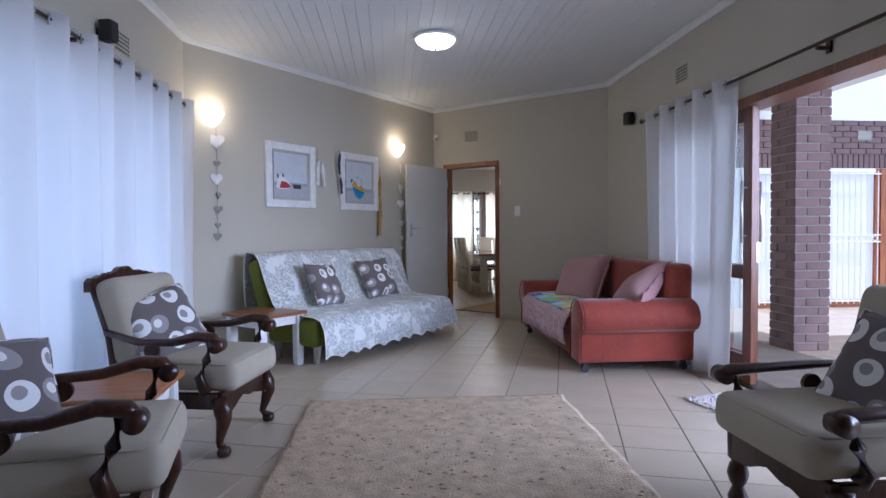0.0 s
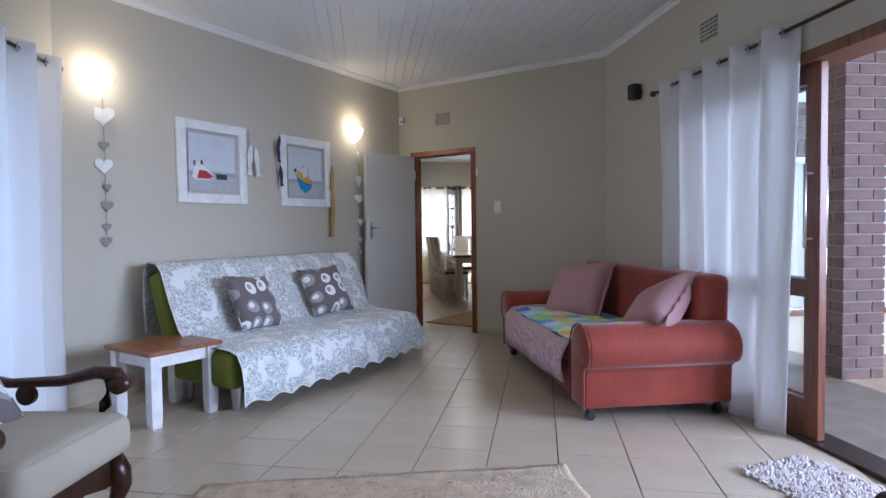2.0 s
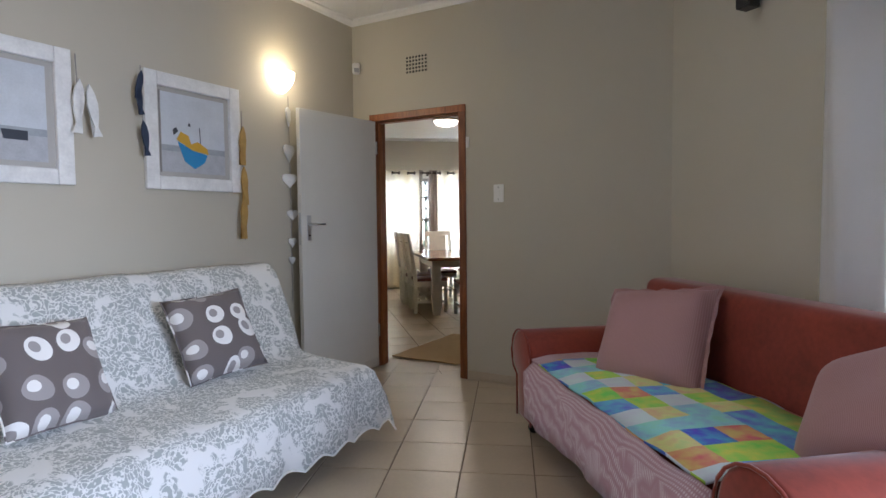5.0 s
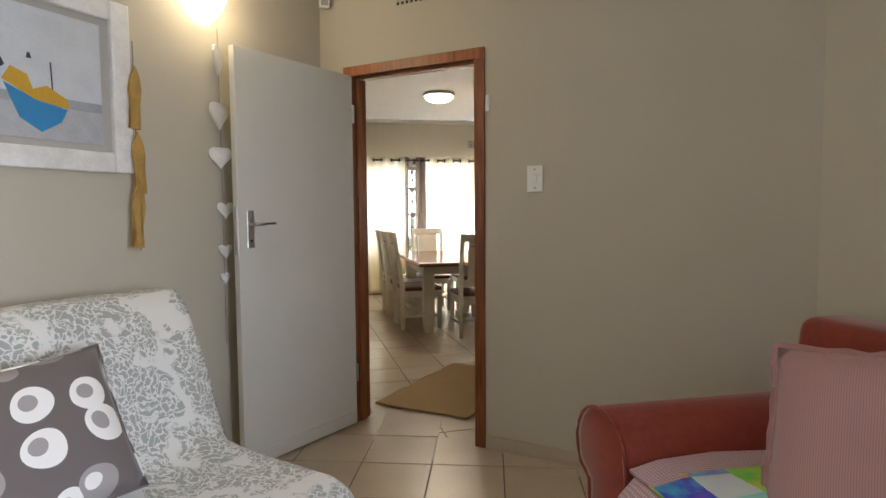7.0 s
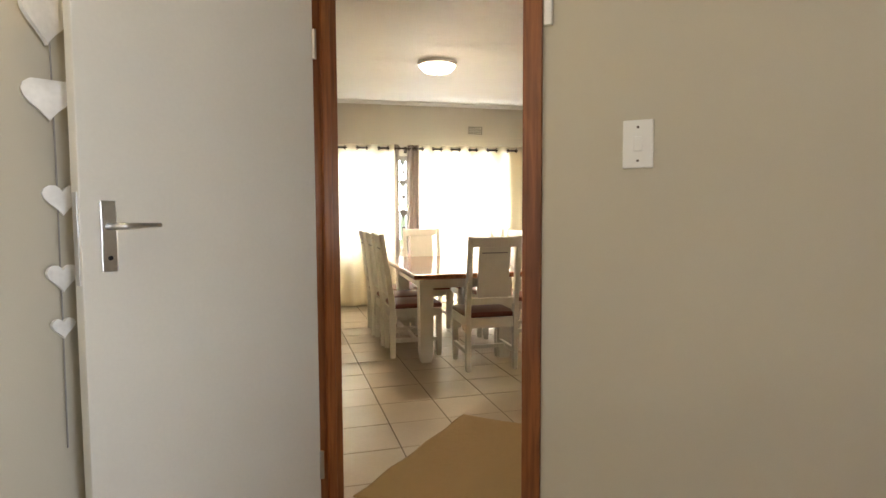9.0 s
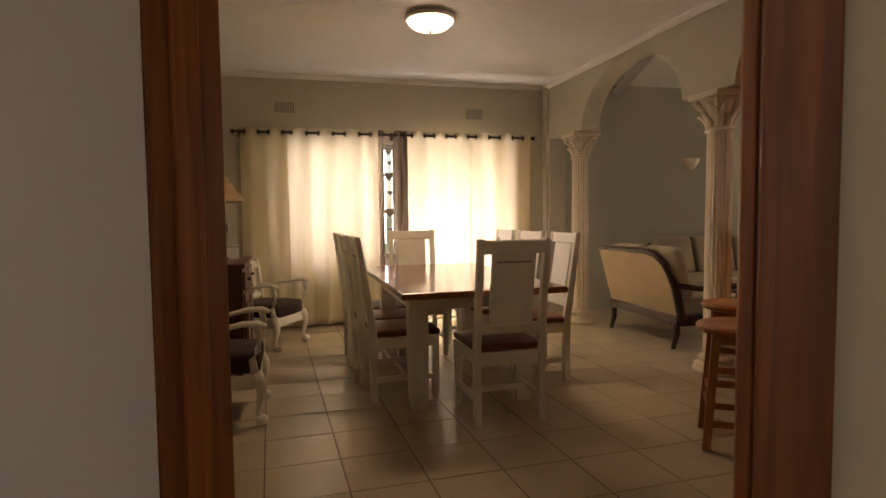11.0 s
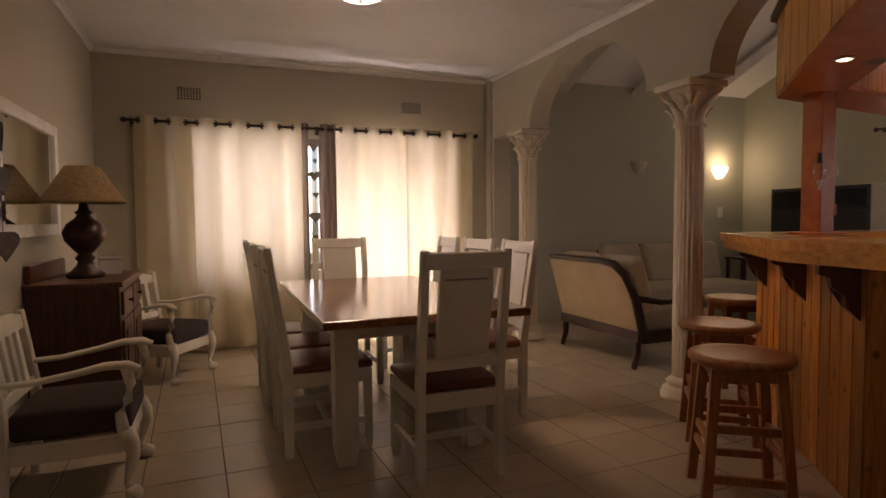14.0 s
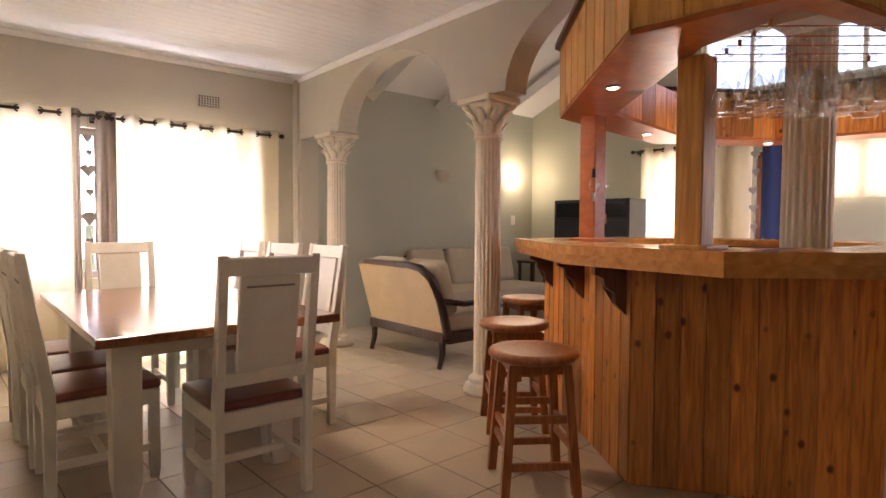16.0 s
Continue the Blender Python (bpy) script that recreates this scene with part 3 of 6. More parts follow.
def sheet(bm, outline_rows, thick=0.004):
    """A cloth from rows of points, with a little thickness."""
    nr, nc = len(outline_rows), len(outline_rows[0])
    top = [[bm.verts.new(p) for p in r] for r in outline_rows]
    low = []
    for i in range(nr):
        row = []
        for j in range(nc):
            a = Vector(outline_rows[min(i + 1, nr - 1)][j]) - Vector(outline_rows[max(i - 1, 0)][j])
            b = Vector(outline_rows[i][min(j + 1, nc - 1)]) - Vector(outline_rows[i][max(j - 1, 0)])
            row.append(bm.verts.new(Vector(outline_rows[i][j]) - a.cross(b).normalized() * thick))
        low.append(row)
    for i in range(nr - 1):
        for j in range(nc - 1):
            bm.faces.new((top[i][j], top[i + 1][j], top[i + 1][j + 1], top[i][j + 1]))
            bm.faces.new((low[i][j], low[i][j + 1], low[i + 1][j + 1], low[i + 1][j]))
    ring = [(i, 0) for i in range(nr)] + [(nr - 1, j) for j in range(1, nc)] + [(i, nc - 1) for i in range(nr - 2, -1, -1)] + [(0, j) for j in range(nc - 2, 0, -1)]
    for (i, j), (k, q) in zip(ring, ring[1:] + ring[:1]):
        bm.faces.new((top[i][j], low[i][j], low[k][q], top[k][q]))
    return bm


def cushion(label, mat, m, size=0.42, thick=0.13, seed=0, name="cushion", frill=0.0):
    ob = thing(name, label, "cushion", m)
    part("cover", pillow(size, size, thick, seed), mat, ob, smooth=True)
    bm = bmesh.new()
    pts = []
    for k in range(40):
        a = 2 * math.pi * k / 40
        c, s = math.cos(a), math.sin(a)
        r = 1 / max(abs(c), abs(s))
        p, q = c * r, s * r
        pts.append((p * (1 - 0.055 * (1 - q * q)) * size / 2, q * (1 - 0.055 * (1 - p * p)) * size / 2, 0.004 * math.sin(k * 2.1)))
    if frill:
        rim = pts + pts[:1]
        sheet_rows = [[Vector(p) * (1 + frill * t) + Vector((0, 0, 0.009 * t * (-1) ** k)) for k, p in enumerate(rim)] for t in (0.0, 0.5, 1.0)]
        sheet(bm, sheet_rows, 0.003)
        part("frill", bm, mat, ob)
    else:
        tube(bm, pts + pts[:1], 0.004, 6)
        part("piping", bm, mat, ob, smooth=True)
    return ob


def soft_box(x0, y0, z0, x1, y1, z1, r, cuts=3, crown=0.0):
    """An upholstered block with generous round edges and, if asked, a crowned top."""
    bm = bmesh.new()
    box(bm, x0, y0, z0, x1, y1, z1)
    bmesh.ops.bevel(bm, geom=list(bm.edges), offset=r, segments=4, profile=0.5, affect="EDGES", clamp_overlap=True)
    bmesh.ops.subdivide_edges(bm, edges=[e for e in bm.edges if e.calc_length() > 0.18], cuts=cuts, use_grid_fill=True)
    if crown:
        cx, cy = (x0 + x1) / 2, (y0 + y1) / 2
        for v in bm.verts:
            if v.co.z > (z0 + z1) / 2:
                a, b = 2 * (v.co.x - cx) / (x1 - x0), 2 * (v.co.y - cy) / (y1 - y0)
                v.co.z += crown * max(0, 1 - a * a) * max(0, 1 - b * b)
    return bm


# ---- openings of the sitting room ----
def skew(u, v, z, turn=0):
    """A pose in the frame of the two slanting walls: u along the door wall, v along the picture wall."""
    return SKEW @ pose(u, v, z, 0, 0, turn)


def door_frame():
    u0, u1 = -5.060, -4.173
    ob = thing("door_frame", "varnished red-brown timber frame round the open doorway", "door frame", skew(u0, DOOR_V, 0))
    ob["kind"] = "structure"
    w = u1 - u0
    for name, b in (("jamb", (0, -0.012, 0, 0.058, 0.132, 2.03)), ("jamb", (w - 0.058, -0.012, 0, w, 0.132, 2.03)), ("head", (0, -0.012, 2.03, w, 0.132, 2.085)), ("stop", (0.058, 0.03, 0, 0.068, 0.08, 2.03)), ("stop", (w - 0.072, 0.03, 0, w - 0.058, 0.08, 2.03)), ("stop", (0.058, 0.03, 2.016, w - 0.058, 0.08, 2.03))):
        part(name, block(*b, 0.003), MERANTI, ob)
    return ob


def door_leaf():
    ob = thing("door_1", "open flat white-painted door with a steel lever handle", "door", skew(-4.990, 6.352, 0.012, -90 - 7.6))
    ob["kind"] = "structure"
    part("leaf", block(0, -0.04, 0, 0.775, 0.0, 2.015, 0.003), DOOR_PAINT, ob)
    part("kick_rail", block(0.005, 0.0, 0.0, 0.77, 0.006, 0.07, 0.002), DOOR_PAINT, ob)
    plate = part("handle_plate", block(0.69, 0.0, 1.07, 0.73, 0.006, 1.25, 0.003), STEEL, ob, "worn steel handle plate")
    bm = bmesh.new()
    tube(bm, [(0.71, 0.004, 1.185), (0.71, 0.045, 1.185), (0.695, 0.052, 1.185), (0.60, 0.05, 1.187)], [0.009, 0.009, 0.009, 0.006], 10)
    part("lever", bm, STEEL, plate, smooth=True)
    # black disc on the plate in place of the keyhole's shaded inside
    bm = bmesh.new()
    lathe(bm, [(0.006, 0), (0.006, 0.003)], 10, pose(0.71, 0.0062, 1.105, -90))
    part("keyhole", bm, BLACK, plate)
    part("lock_plate", block(0.773, -0.03, 1.04, 0.778, -0.008, 1.27, 0.001), STEEL, ob)
    for z in (0.25, 1.75):
        bm = bmesh.new()
        tube(bm, [(0.0, 0.006, z), (0.0, 0.006, z + 0.1)], 0.008, 8)
        part("hinge", bm, STEEL, ob)
    return ob


door_frame()
door_leaf()


def eyelet(bm, m, r=0.024, t=0.006):
    ringpts = [m @ Vector((0, r * math.cos(a), r * math.sin(a))) for a in [2 * math.pi * k / 16 for k in range(17)]]
    return tube(bm, ringpts, t, 6)


def curtain(label, m, width, height, folds, mat, metal, seed, depth=0.055, gather=1.0, group="", hem=0.0, flare=0.0, name="curtain"):
    """A hung cloth along local x, its top at z 0 and the rod at z -0.045; eyelets pull it into folds."""
    rnd = random.Random(seed)
    ob = thing(name, label, "curtain", m, group)
    phase = [rnd.uniform(-0.5, 0.5) for _ in range(folds + 2)]
    amp = [rnd.uniform(0.65, 1.25) for _ in range(folds + 2)]
    nc, rows = folds * 10 + 1, []
    for i in range(25):
        t = i / 24
        row = []
        for j in range(nc):
            s = j / (nc - 1)
            k = s * folds
            f = int(min(k, folds - 1))
            drop = min(1.0, t * 1.6)
            a = math.pi * k + drop * 0.7 * phase[f] * math.sin(math.pi * (k - f))
            y = math.cos(a) * depth * (1 - 0.35 * drop + 0.5 * drop * (amp[f] - 1)) + 0.012 * drop * math.sin(7 * s * 3 + seed)
            x = s * width * (1 + (gather - 1) * drop * (1 - 0.5 * t)) + flare * t * (s - 0.5)
            row.append((x, y, -height * t + (hem * math.sin(a * 0.5 + seed) if i == 24 else 0)))
        rows.append(row)
    part("cloth", sheet(bmesh.new(), rows, 0.003), mat, ob, smooth=True)
    for k in range(folds):
        bm = bmesh.new()
        s = (k + 0.5) / folds
        eyelet(bm, pose(s * width, 0, -0.045, 0, 0, 62 if k % 2 else -62))
        part("eyelet", bm, metal, ob, smooth=True)
    return ob


def curtain_rod(label, m, length, metal, brackets, radius=0.011):
    ob = thing("curtain_rod", label, "curtain rod", m)
    bm = bmesh.new()
    part("rod", tube(bm, [(0, 0, 0), (length, 0, 0)], radius, 12), metal, ob, smooth=True)
    for x, s in ((0, -1), (length, 1)):
        bm = bmesh.new()
        part("finial", lathe(bm, [(0.012, 0), (0.018, 0.006), (0.024, 0.02), (0.02, 0.036), (0.006, 0.044)], 12, pose(x, 0, 0, 0, 90 * s)), metal, ob, smooth=True)
    for x in brackets:
        bm = bmesh.new()
        box(bm, x - 0.012, 0.0, -0.03, x + 0.012, 0.075, -0.012)
        box(bm, x - 0.018, 0.068, -0.05, x + 0.018, 0.078, 0.03)
        part("bracket", bm, metal, ob)
    return ob


# window behind the white curtains
def window(name, m, width, low, high, lights, mat=MERANTI, depth=0.07):
    ob = tagged(new(name), kind="structure")
    ob.matrix_world = m
    for b in ((0, 0, low, width, depth, low + 0.06), (0, 0, high - 0.06, width, depth, high)):
        part("rail", block(*b, 0.004), mat, ob)
    for i in range(lights + 1):
        x = (width - 0.06) * i / lights
        part("stile", block(x, 0, low + 0.06, x + 0.06, depth, high - 0.06, 0.004), mat, ob)
    for i in range(lights):
        a, b = (width - 0.06) * i / lights + 0.06, (width - 0.06) * (i + 1) / lights
        p = part("pane", block(a, depth * 0.4, low + 0.06, b, depth * 0.4 + 0.005, high - 0.06, 0), PANE, ob)
        p.visible_shadow = False
    return ob


window("window_1", pose(LEFT_X - 0.08, BACK_Y + 2.6, 0, 0, 0, 90), 3.95, 0.12, 2.1, 4)
curtain("long white eyelet curtain hanging over a bright window", pose(-2.235, 1.25, 2.27, 0, 0, 90), 2.28, 2.25, 15, CURTAIN_WHITE, STEEL, 3, group="white curtains")
curtain("long white eyelet curtain drawn to the room's corner", pose(-2.235, 3.56, 2.27, 0, 0, 90), 1.58, 2.25, 11, CURTAIN_WHITE, STEEL, 5, group="white curtains")
curtain_rod("thin dark metal curtain rod over the window", pose(-2.235, 1.0, 2.225, 0, 0, 90), 4.2, BRONZE, (0.1, 2.4, 4.12))

# sliding door with its leaves stacked behind the curtain
def sliding_door():
    ob = tagged(new("door_2"), "open red-brown timber sliding door with clear glass", "door", kind="structure")
    ob.matrix_world = pose(RIGHT_X, 1.23, 0, 0, 0, 0)
    w = 3.92
    for name, b in (("head", (-0.02, 0, 2.03, 0.2, w, 2.09)), ("jamb", (-0.02, w - 0.05, 0, 0.2, w, 2.03)), ("jamb", (-0.02, 0, 0, 0.2, 0.05, 2.03)), ("track", (0.0, 0.05, -0.004, 0.19, w - 0.05, 0.018))):
        part(name, block(*b, 0.004), MERANTI_SHADED if name != "track" else BRONZE, ob)
    for x, y0 in ((0.035, 2.75), (0.115, 2.85)):
        y1 = y0 + 1.07
        leaf = part("leaf", block(x, y0, 0.02, x + 0.045, y0 + 0.1, 2.03, 0.004), MERANTI_SHADED, ob)
        for b in ((x, y1 - 0.1, 0.02, x + 0.045, y1, 2.03), (x, y0 + 0.1, 1.93, x + 0.045, y1 - 0.1, 2.03), (x, y0 + 0.1, 0.02, x + 0.045, y1 - 0.1, 0.22), (x, y0 + 0.1, 0.78, x + 0.045, y1 - 0.1, 0.88)):
            part("rail", block(*b, 0.004), MERANTI_SHADED, leaf)
        for a, b in ((0.22, 0.78), (0.88, 1.93)):
            g = part("pane", block(x + 0.02, y0 + 0.1, a, x + 0.025, y1 - 0.1, b, 0), PANE, leaf)
            g.visible_shadow = False
        side = -0.045 if x < 0.05 else 0.09
        bm = bmesh.new()
        tube(bm, [(x + side, y0 + 0.05, 1.05), (x + side, y0 + 0.05, 1.5)], 0.009, 10)
        for z in (1.1, 1.45):
            tube(bm, [(x + 0.02, y0 + 0.05, z), (x + side, y0 + 0.05, z)], 0.006, 8)
        part("pull_handle", bm, STEEL, leaf, smooth=True)
    part("lock", block(0.10, 2.845, 0.9, 0.165, 2.85, 1.05, 0.002), STEEL, ob)
    return ob


sliding_door()
curtain("white eyelet curtain gathered beside an open sliding door", pose(1.925, 5.45, 2.255, 0, 0, -90), 1.41, 2.24, 10, CURTAIN_WHITE, STEEL, 11, depth=0.06, group="white curtains", flare=-0.12)
curtain_rod("thin dark metal curtain rod over the sliding door", pose(1.925, 5.5, 2.21, 0, 0, -90), 4.4, BRONZE, (0.08, 2.3, 4.3))


# ---- on the walls ----
def air_brick(m, cols=7, rows=5, w=0.2, h=0.14, group="air bricks"):
    ob = thing("air_vent", "painted clay air brick set into the wall", "air vent", m, group)
    part("plate", block(-w / 2, -0.004, -h / 2, w / 2, 0.004, h / 2, 0.001), WALL, ob)
    # no openings are cut: black blocks stand for the shade inside the holes
    for i in range(cols):
        for j in range(rows):
            x, z = -w / 2 + (i + 0.5) * w / cols, -h / 2 + (j + 0.5) * h / rows
            part("hole", block(x - w / cols * 0.29, -0.0055, z - h / rows * 0.29, x + w / cols * 0.29, -0.0035, z + h / rows * 0.29, 0), BLACK, ob)
    return ob


air_brick(skew(-4.60, DOOR_V, 2.44))
air_brick(pose(RIGHT_X, 4.92, 2.51, 0, 0, -90))
air_brick(pose(LEFT_X, 4.18, 2.435, 0, 0, 90))


def light_switch(m):
    ob = thing("light_switch", "white plastic light switch on the wall", "light switch", m, "light switches")
    part("plate", block(-0.04, -0.009, -0.065, 0.04, 0.0, 0.065, 0.003), WHITE_PLASTIC, ob)
    part("rocker", block(-0.012, -0.013, -0.02, 0.012, -0.008, 0.02, 0.002), WHITE_PLASTIC, ob)
    for z in (-0.045, 0.045):
        part("screw", block(-0.003, -0.0105, z - 0.003, 0.003, -0.0085, z + 0.003, 0), BRONZE, ob)
    return ob


light_switch(skew(-3.905, DOOR_V, 1.41))
light_switch(pose(D_LEFT, 10.44, 1.29, 0, 0, 90))


def wall_speaker(m):
    ob = thing("wall_speaker", "small black loudspeaker on a wall bracket", "loudspeaker", m, "wall speakers")
    part("cabinet", block(-0.04, -0.11, -0.065, 0.04, -0.03, 0.065, 0.008), BLACK, ob)
    part("grille", block(-0.034, -0.115, -0.058, 0.034, -0.109, 0.058, 0.002), BLACK, ob)
    part("bracket", block(-0.015, -0.03, -0.02, 0.015, 0.0, 0.02, 0.002), BLACK, ob)
    return ob


wall_speaker(pose(RIGHT_X, 5.90, 2.31, 0, 0, -75))
wall_speaker(pose(LEFT_X, 3.85, 2.40, 0, 0, 80))
sensor = thing("motion_sensor", "small white alarm sensor high in the corner", "alarm sensor", skew(-5.175, 6.345, 2.47, 45))
part("body", block(-0.03, -0.045, -0.045, 0.03, 0.0, 0.045, 0.012), WHITE_PLASTIC, sensor)
part("lens", block(-0.02, -0.05, -0.035, 0.02, -0.04, 0.0, 0.008), material("grey_lens", (0.35, 0.35, 0.36), 0.3), sensor)
chip = thing("door_contact", "small white alarm contact beside the door frame", "alarm contact", skew(-4.155, 6.374, 1.80))
part("body", block(-0.012, -0.016, -0.04, 0.012, 0.0, 0.04, 0.003), WHITE_PLASTIC, chip)

SHADE_LIT = glow("lit_glass_shade", (1.0, 0.86, 0.58), 9.0)
SHADE_DIM = material("frosted_shade", (0.62, 0.58, 0.48), 0.4, vary=0.05)


def sconce(m, lit, group="wall lights"):
    label = "lit half-moon glass wall light on plastered wall" if lit else "unlit half-moon glass wall light on plastered wall"
    ob = thing("wall_light", label, "wall light", m, group)
    part("backplate", block(-0.04, -0.012, -0.05, 0.04, 0, 0.05, 0.004), STEEL, ob)
    bm = bmesh.new()
    rings = []
    for i in range(9):
        t = i / 8
        r, z = 0.03 + 0.085 * math.sin(t * math.pi / 2) ** 0.8, -0.07 + 0.14 * t
        rings.append([bm.verts.new((r * math.cos(a), -0.012 - 0.85 * r * math.sin(a), z)) for a in [math.pi * k / 14 for k in range(15)]])
    for a, b in zip(rings, rings[1:]):
        for i in range(14):
            bm.faces.new((a[i], a[i + 1], b[i + 1], b[i]))
    bm.faces.new(rings[0][::-1])
    part("shade", bm, SHADE_LIT if lit else SHADE_DIM, ob, smooth=True)
    return ob


for v in (2.85, 5.52):
    sconce(skew(PICTURE_U, v, 2.20, 90), True)
    lamp("sconce_bulb", "POINT", 2.6, (1.0, 0.80, 0.48), skew(PICTURE_U + 0.16, v, 2.27), 0.04)


def heart(bm, m, size, thick):
    pts = []
    for k in range(24):
        a = 2 * math.pi * k / 24
        pts.append((size * 0.030 * 16 * math.sin(a) ** 3, size * 0.030 * (13 * math.cos(a) - 5 * math.cos(2 * a) - 2 * math.cos(3 * a) - math.cos(4 * a))))
    prism(bm, pts, -thick / 2, thick / 2, m)
    bmesh.ops.triangulate(bm, faces=[f for f in bm.faces if len(f.verts) > 4])
    return bm


HEART_WHITE = DISTRESSED
HEART_WICKER = material("grey_wicker", (0.13, 0.11, 0.095), 0.85, vary=0.3, scale=30, grain=90, bump=0.6, dist=0.004)
HEART_GREY = material("grey_wood", (0.30, 0.28, 0.26), 0.7, vary=0.15, scale=12)


def heart_garland(label, m, drops, length, mats, seed):
    """Wooden hearts on a string; local z runs down from the hook, y away from the wall."""
    rnd = random.Random(seed)
    ob = thing("heart_garland", label, "garland", m, "heart garlands")
    bm = bmesh.new()
    tube(bm, [(0, -0.012, 0), (0.004, -0.012, -length / 2), (0, -0.012, -length)], 0.002, 6)
    part("string", bm, HEART_GREY, ob)
    for z, size in drops:
        bm = bmesh.new()
        heart(bm, pose(rnd.uniform(-0.012, 0.012), -0.018, -z, 90, 0, rnd.uniform(-35, 35)), size, 0.012)
        part("heart", bm, mats[0] if size > 0.1 else mats[-1], ob)
    return ob


heart_garland("string of white and grey wooden hearts under the wall light", skew(PICTURE_U, 2.90, 2.12, 90), ((0.12, 0.155), (0.33, 0.07), (0.47, 0.125), (0.62, 0.065), (0.75, 0.085), (0.9, 0.06), (1.0, 0.08)), 1.04, (HEART_WHITE, HEART_GREY), 4)
heart_garland("string of white wooden hearts hanging behind the open door", skew(PICTURE_U, 5.60, 2.12, 90), ((0.14, 0.15), (0.40, 0.145), (0.60, 0.12), (0.85, 0.09), (1.05, 0.08), (1.18, 0.06)), 1.5, (HEART_WHITE, HEART_WHITE), 8)


def boat_picture(label, m, hull):
    """A beach boat print in a chunky white frame; local x along the wall, y out of it (negative)."""
    w, h, b = 0.66, 0.668, 0.078
    ob = thing("framed_picture", label, "picture", m, "boat pictures")
    for name, q in (("frame_side", (0, -0.03, 0, b, 0, h)), ("frame_side", (w - b, -0.03, 0, w, 0, h)), ("frame_rail", (b, -0.028, 0, w - b, 0, b)), ("frame_rail", (b, -0.028, h - b, w - b, 0, h))):
        part(name, block(*q, 0.006), DISTRESSED, ob)
    part("backing", block(b, -0.006, b, w - b, 0.0, h - b, 0), material("grey_mount", (0.46, 0.44, 0.40), 0.7, vary=0.03), ob)
    part("print_sky", block(0.105, -0.012, 0.26, w - 0.115, -0.006, h - 0.105, 0), material("pale_sky", (0.60, 0.63, 0.66), 0.6, vary=0.1, scale=9), ob)
    part("print_sea", block(0.105, -0.012, 0.225, w - 0.115, -0.006, 0.26, 0), material("grey_sea", (0.36, 0.38, 0.41), 0.6, vary=0.15, scale=20), ob)
    part("print_sand", block(0.105, -0.012, 0.105, w - 0.115, -0.006, 0.225, 0), material("wet_sand", (0.46, 0.47, 0.49), 0.6, vary=0.12, scale=15), ob)
    turn = Matrix(((1, 0, 0, 0), (0, 0, -1, 0), (0, 1, 0, 0), (0, 0, 0, 1)))
    for outline, mat, d in hull:
        bm = bmesh.new()
        prism(bm, outline, 0.012, 0.0135 + d, turn)
        bmesh.ops.triangulate(bm, faces=[f for f in bm.faces if len(f.verts) > 4])
        part("painted_shape", bm, mat, ob)
    # grey strip that paints a shadow along the print's left edge
    part("edge_shadow_strip", block(0.098, -0.0125, 0.1, 0.105, -0.005, h - 0.1, 0), HEART_GREY, ob)
    return ob


RED, BLUE, YELLOW = material("boat_red", (0.42, 0.03, 0.045), 0.6), material("boat_blue", (0.03, 0.25, 0.52), 0.6), material("boat_yellow", (0.62, 0.36, 0.03), 0.6)
NAVY, INK = material("navy_wood", (0.03, 0.045, 0.085), 0.7), material("boat_ink", (0.04, 0.045, 0.06), 0.6)
boat_picture("white-framed print of a red fishing boat on a beach", skew(PICTURE_U, 3.445, 1.412, 90), [
    ([(0.13, 0.21), (0.17, 0.19), (0.29, 0.19), (0.33, 0.235), (0.25, 0.30), (0.20, 0.345), (0.155, 0.30)], DISTRESSED, 0.0),
    ([(0.175, 0.20), (0.285, 0.20), (0.325, 0.225), (0.26, 0.265), (0.20, 0.27)], RED, 0.001),
    ([(0.36, 0.20), (0.46, 0.20), (0.46, 0.245), (0.35, 0.245)], INK, 0.0),
    ([(0.15, 0.30), (0.165, 0.30), (0.16, 0.345), (0.145, 0.34)], INK, 0.002),
    ([(0.21, 0.32), (0.235, 0.31), (0.225, 0.35), (0.215, 0.35)], INK, 0.002)])
boat_picture("white-framed print of a blue and yellow boat", skew(PICTURE_U, 4.485, 1.412, 90), [
    ([(0.208, 0.287), (0.253, 0.173), (0.323, 0.130), (0.392, 0.173), (0.414, 0.220), (0.311, 0.239)], BLUE, 0.0),
    ([(0.202, 0.296), (0.230, 0.344), (0.282, 0.325), (0.299, 0.277), (0.345, 0.296), (0.414, 0.258), (0.420, 0.225), (0.299, 0.244)], YELLOW, 0.001),
    ([(0.363, 0.277), (0.367, 0.277), (0.364, 0.382), (0.359, 0.382)], INK, 0.0),
    ([(0.282, 0.382), (0.299, 0.382), (0.294, 0.401), (0.286, 0.401)], INK, 0.0),
    ([(0.184, 0.320), (0.213, 0.344), (0.202, 0.367), (0.179, 0.353)], INK, 0.002)])


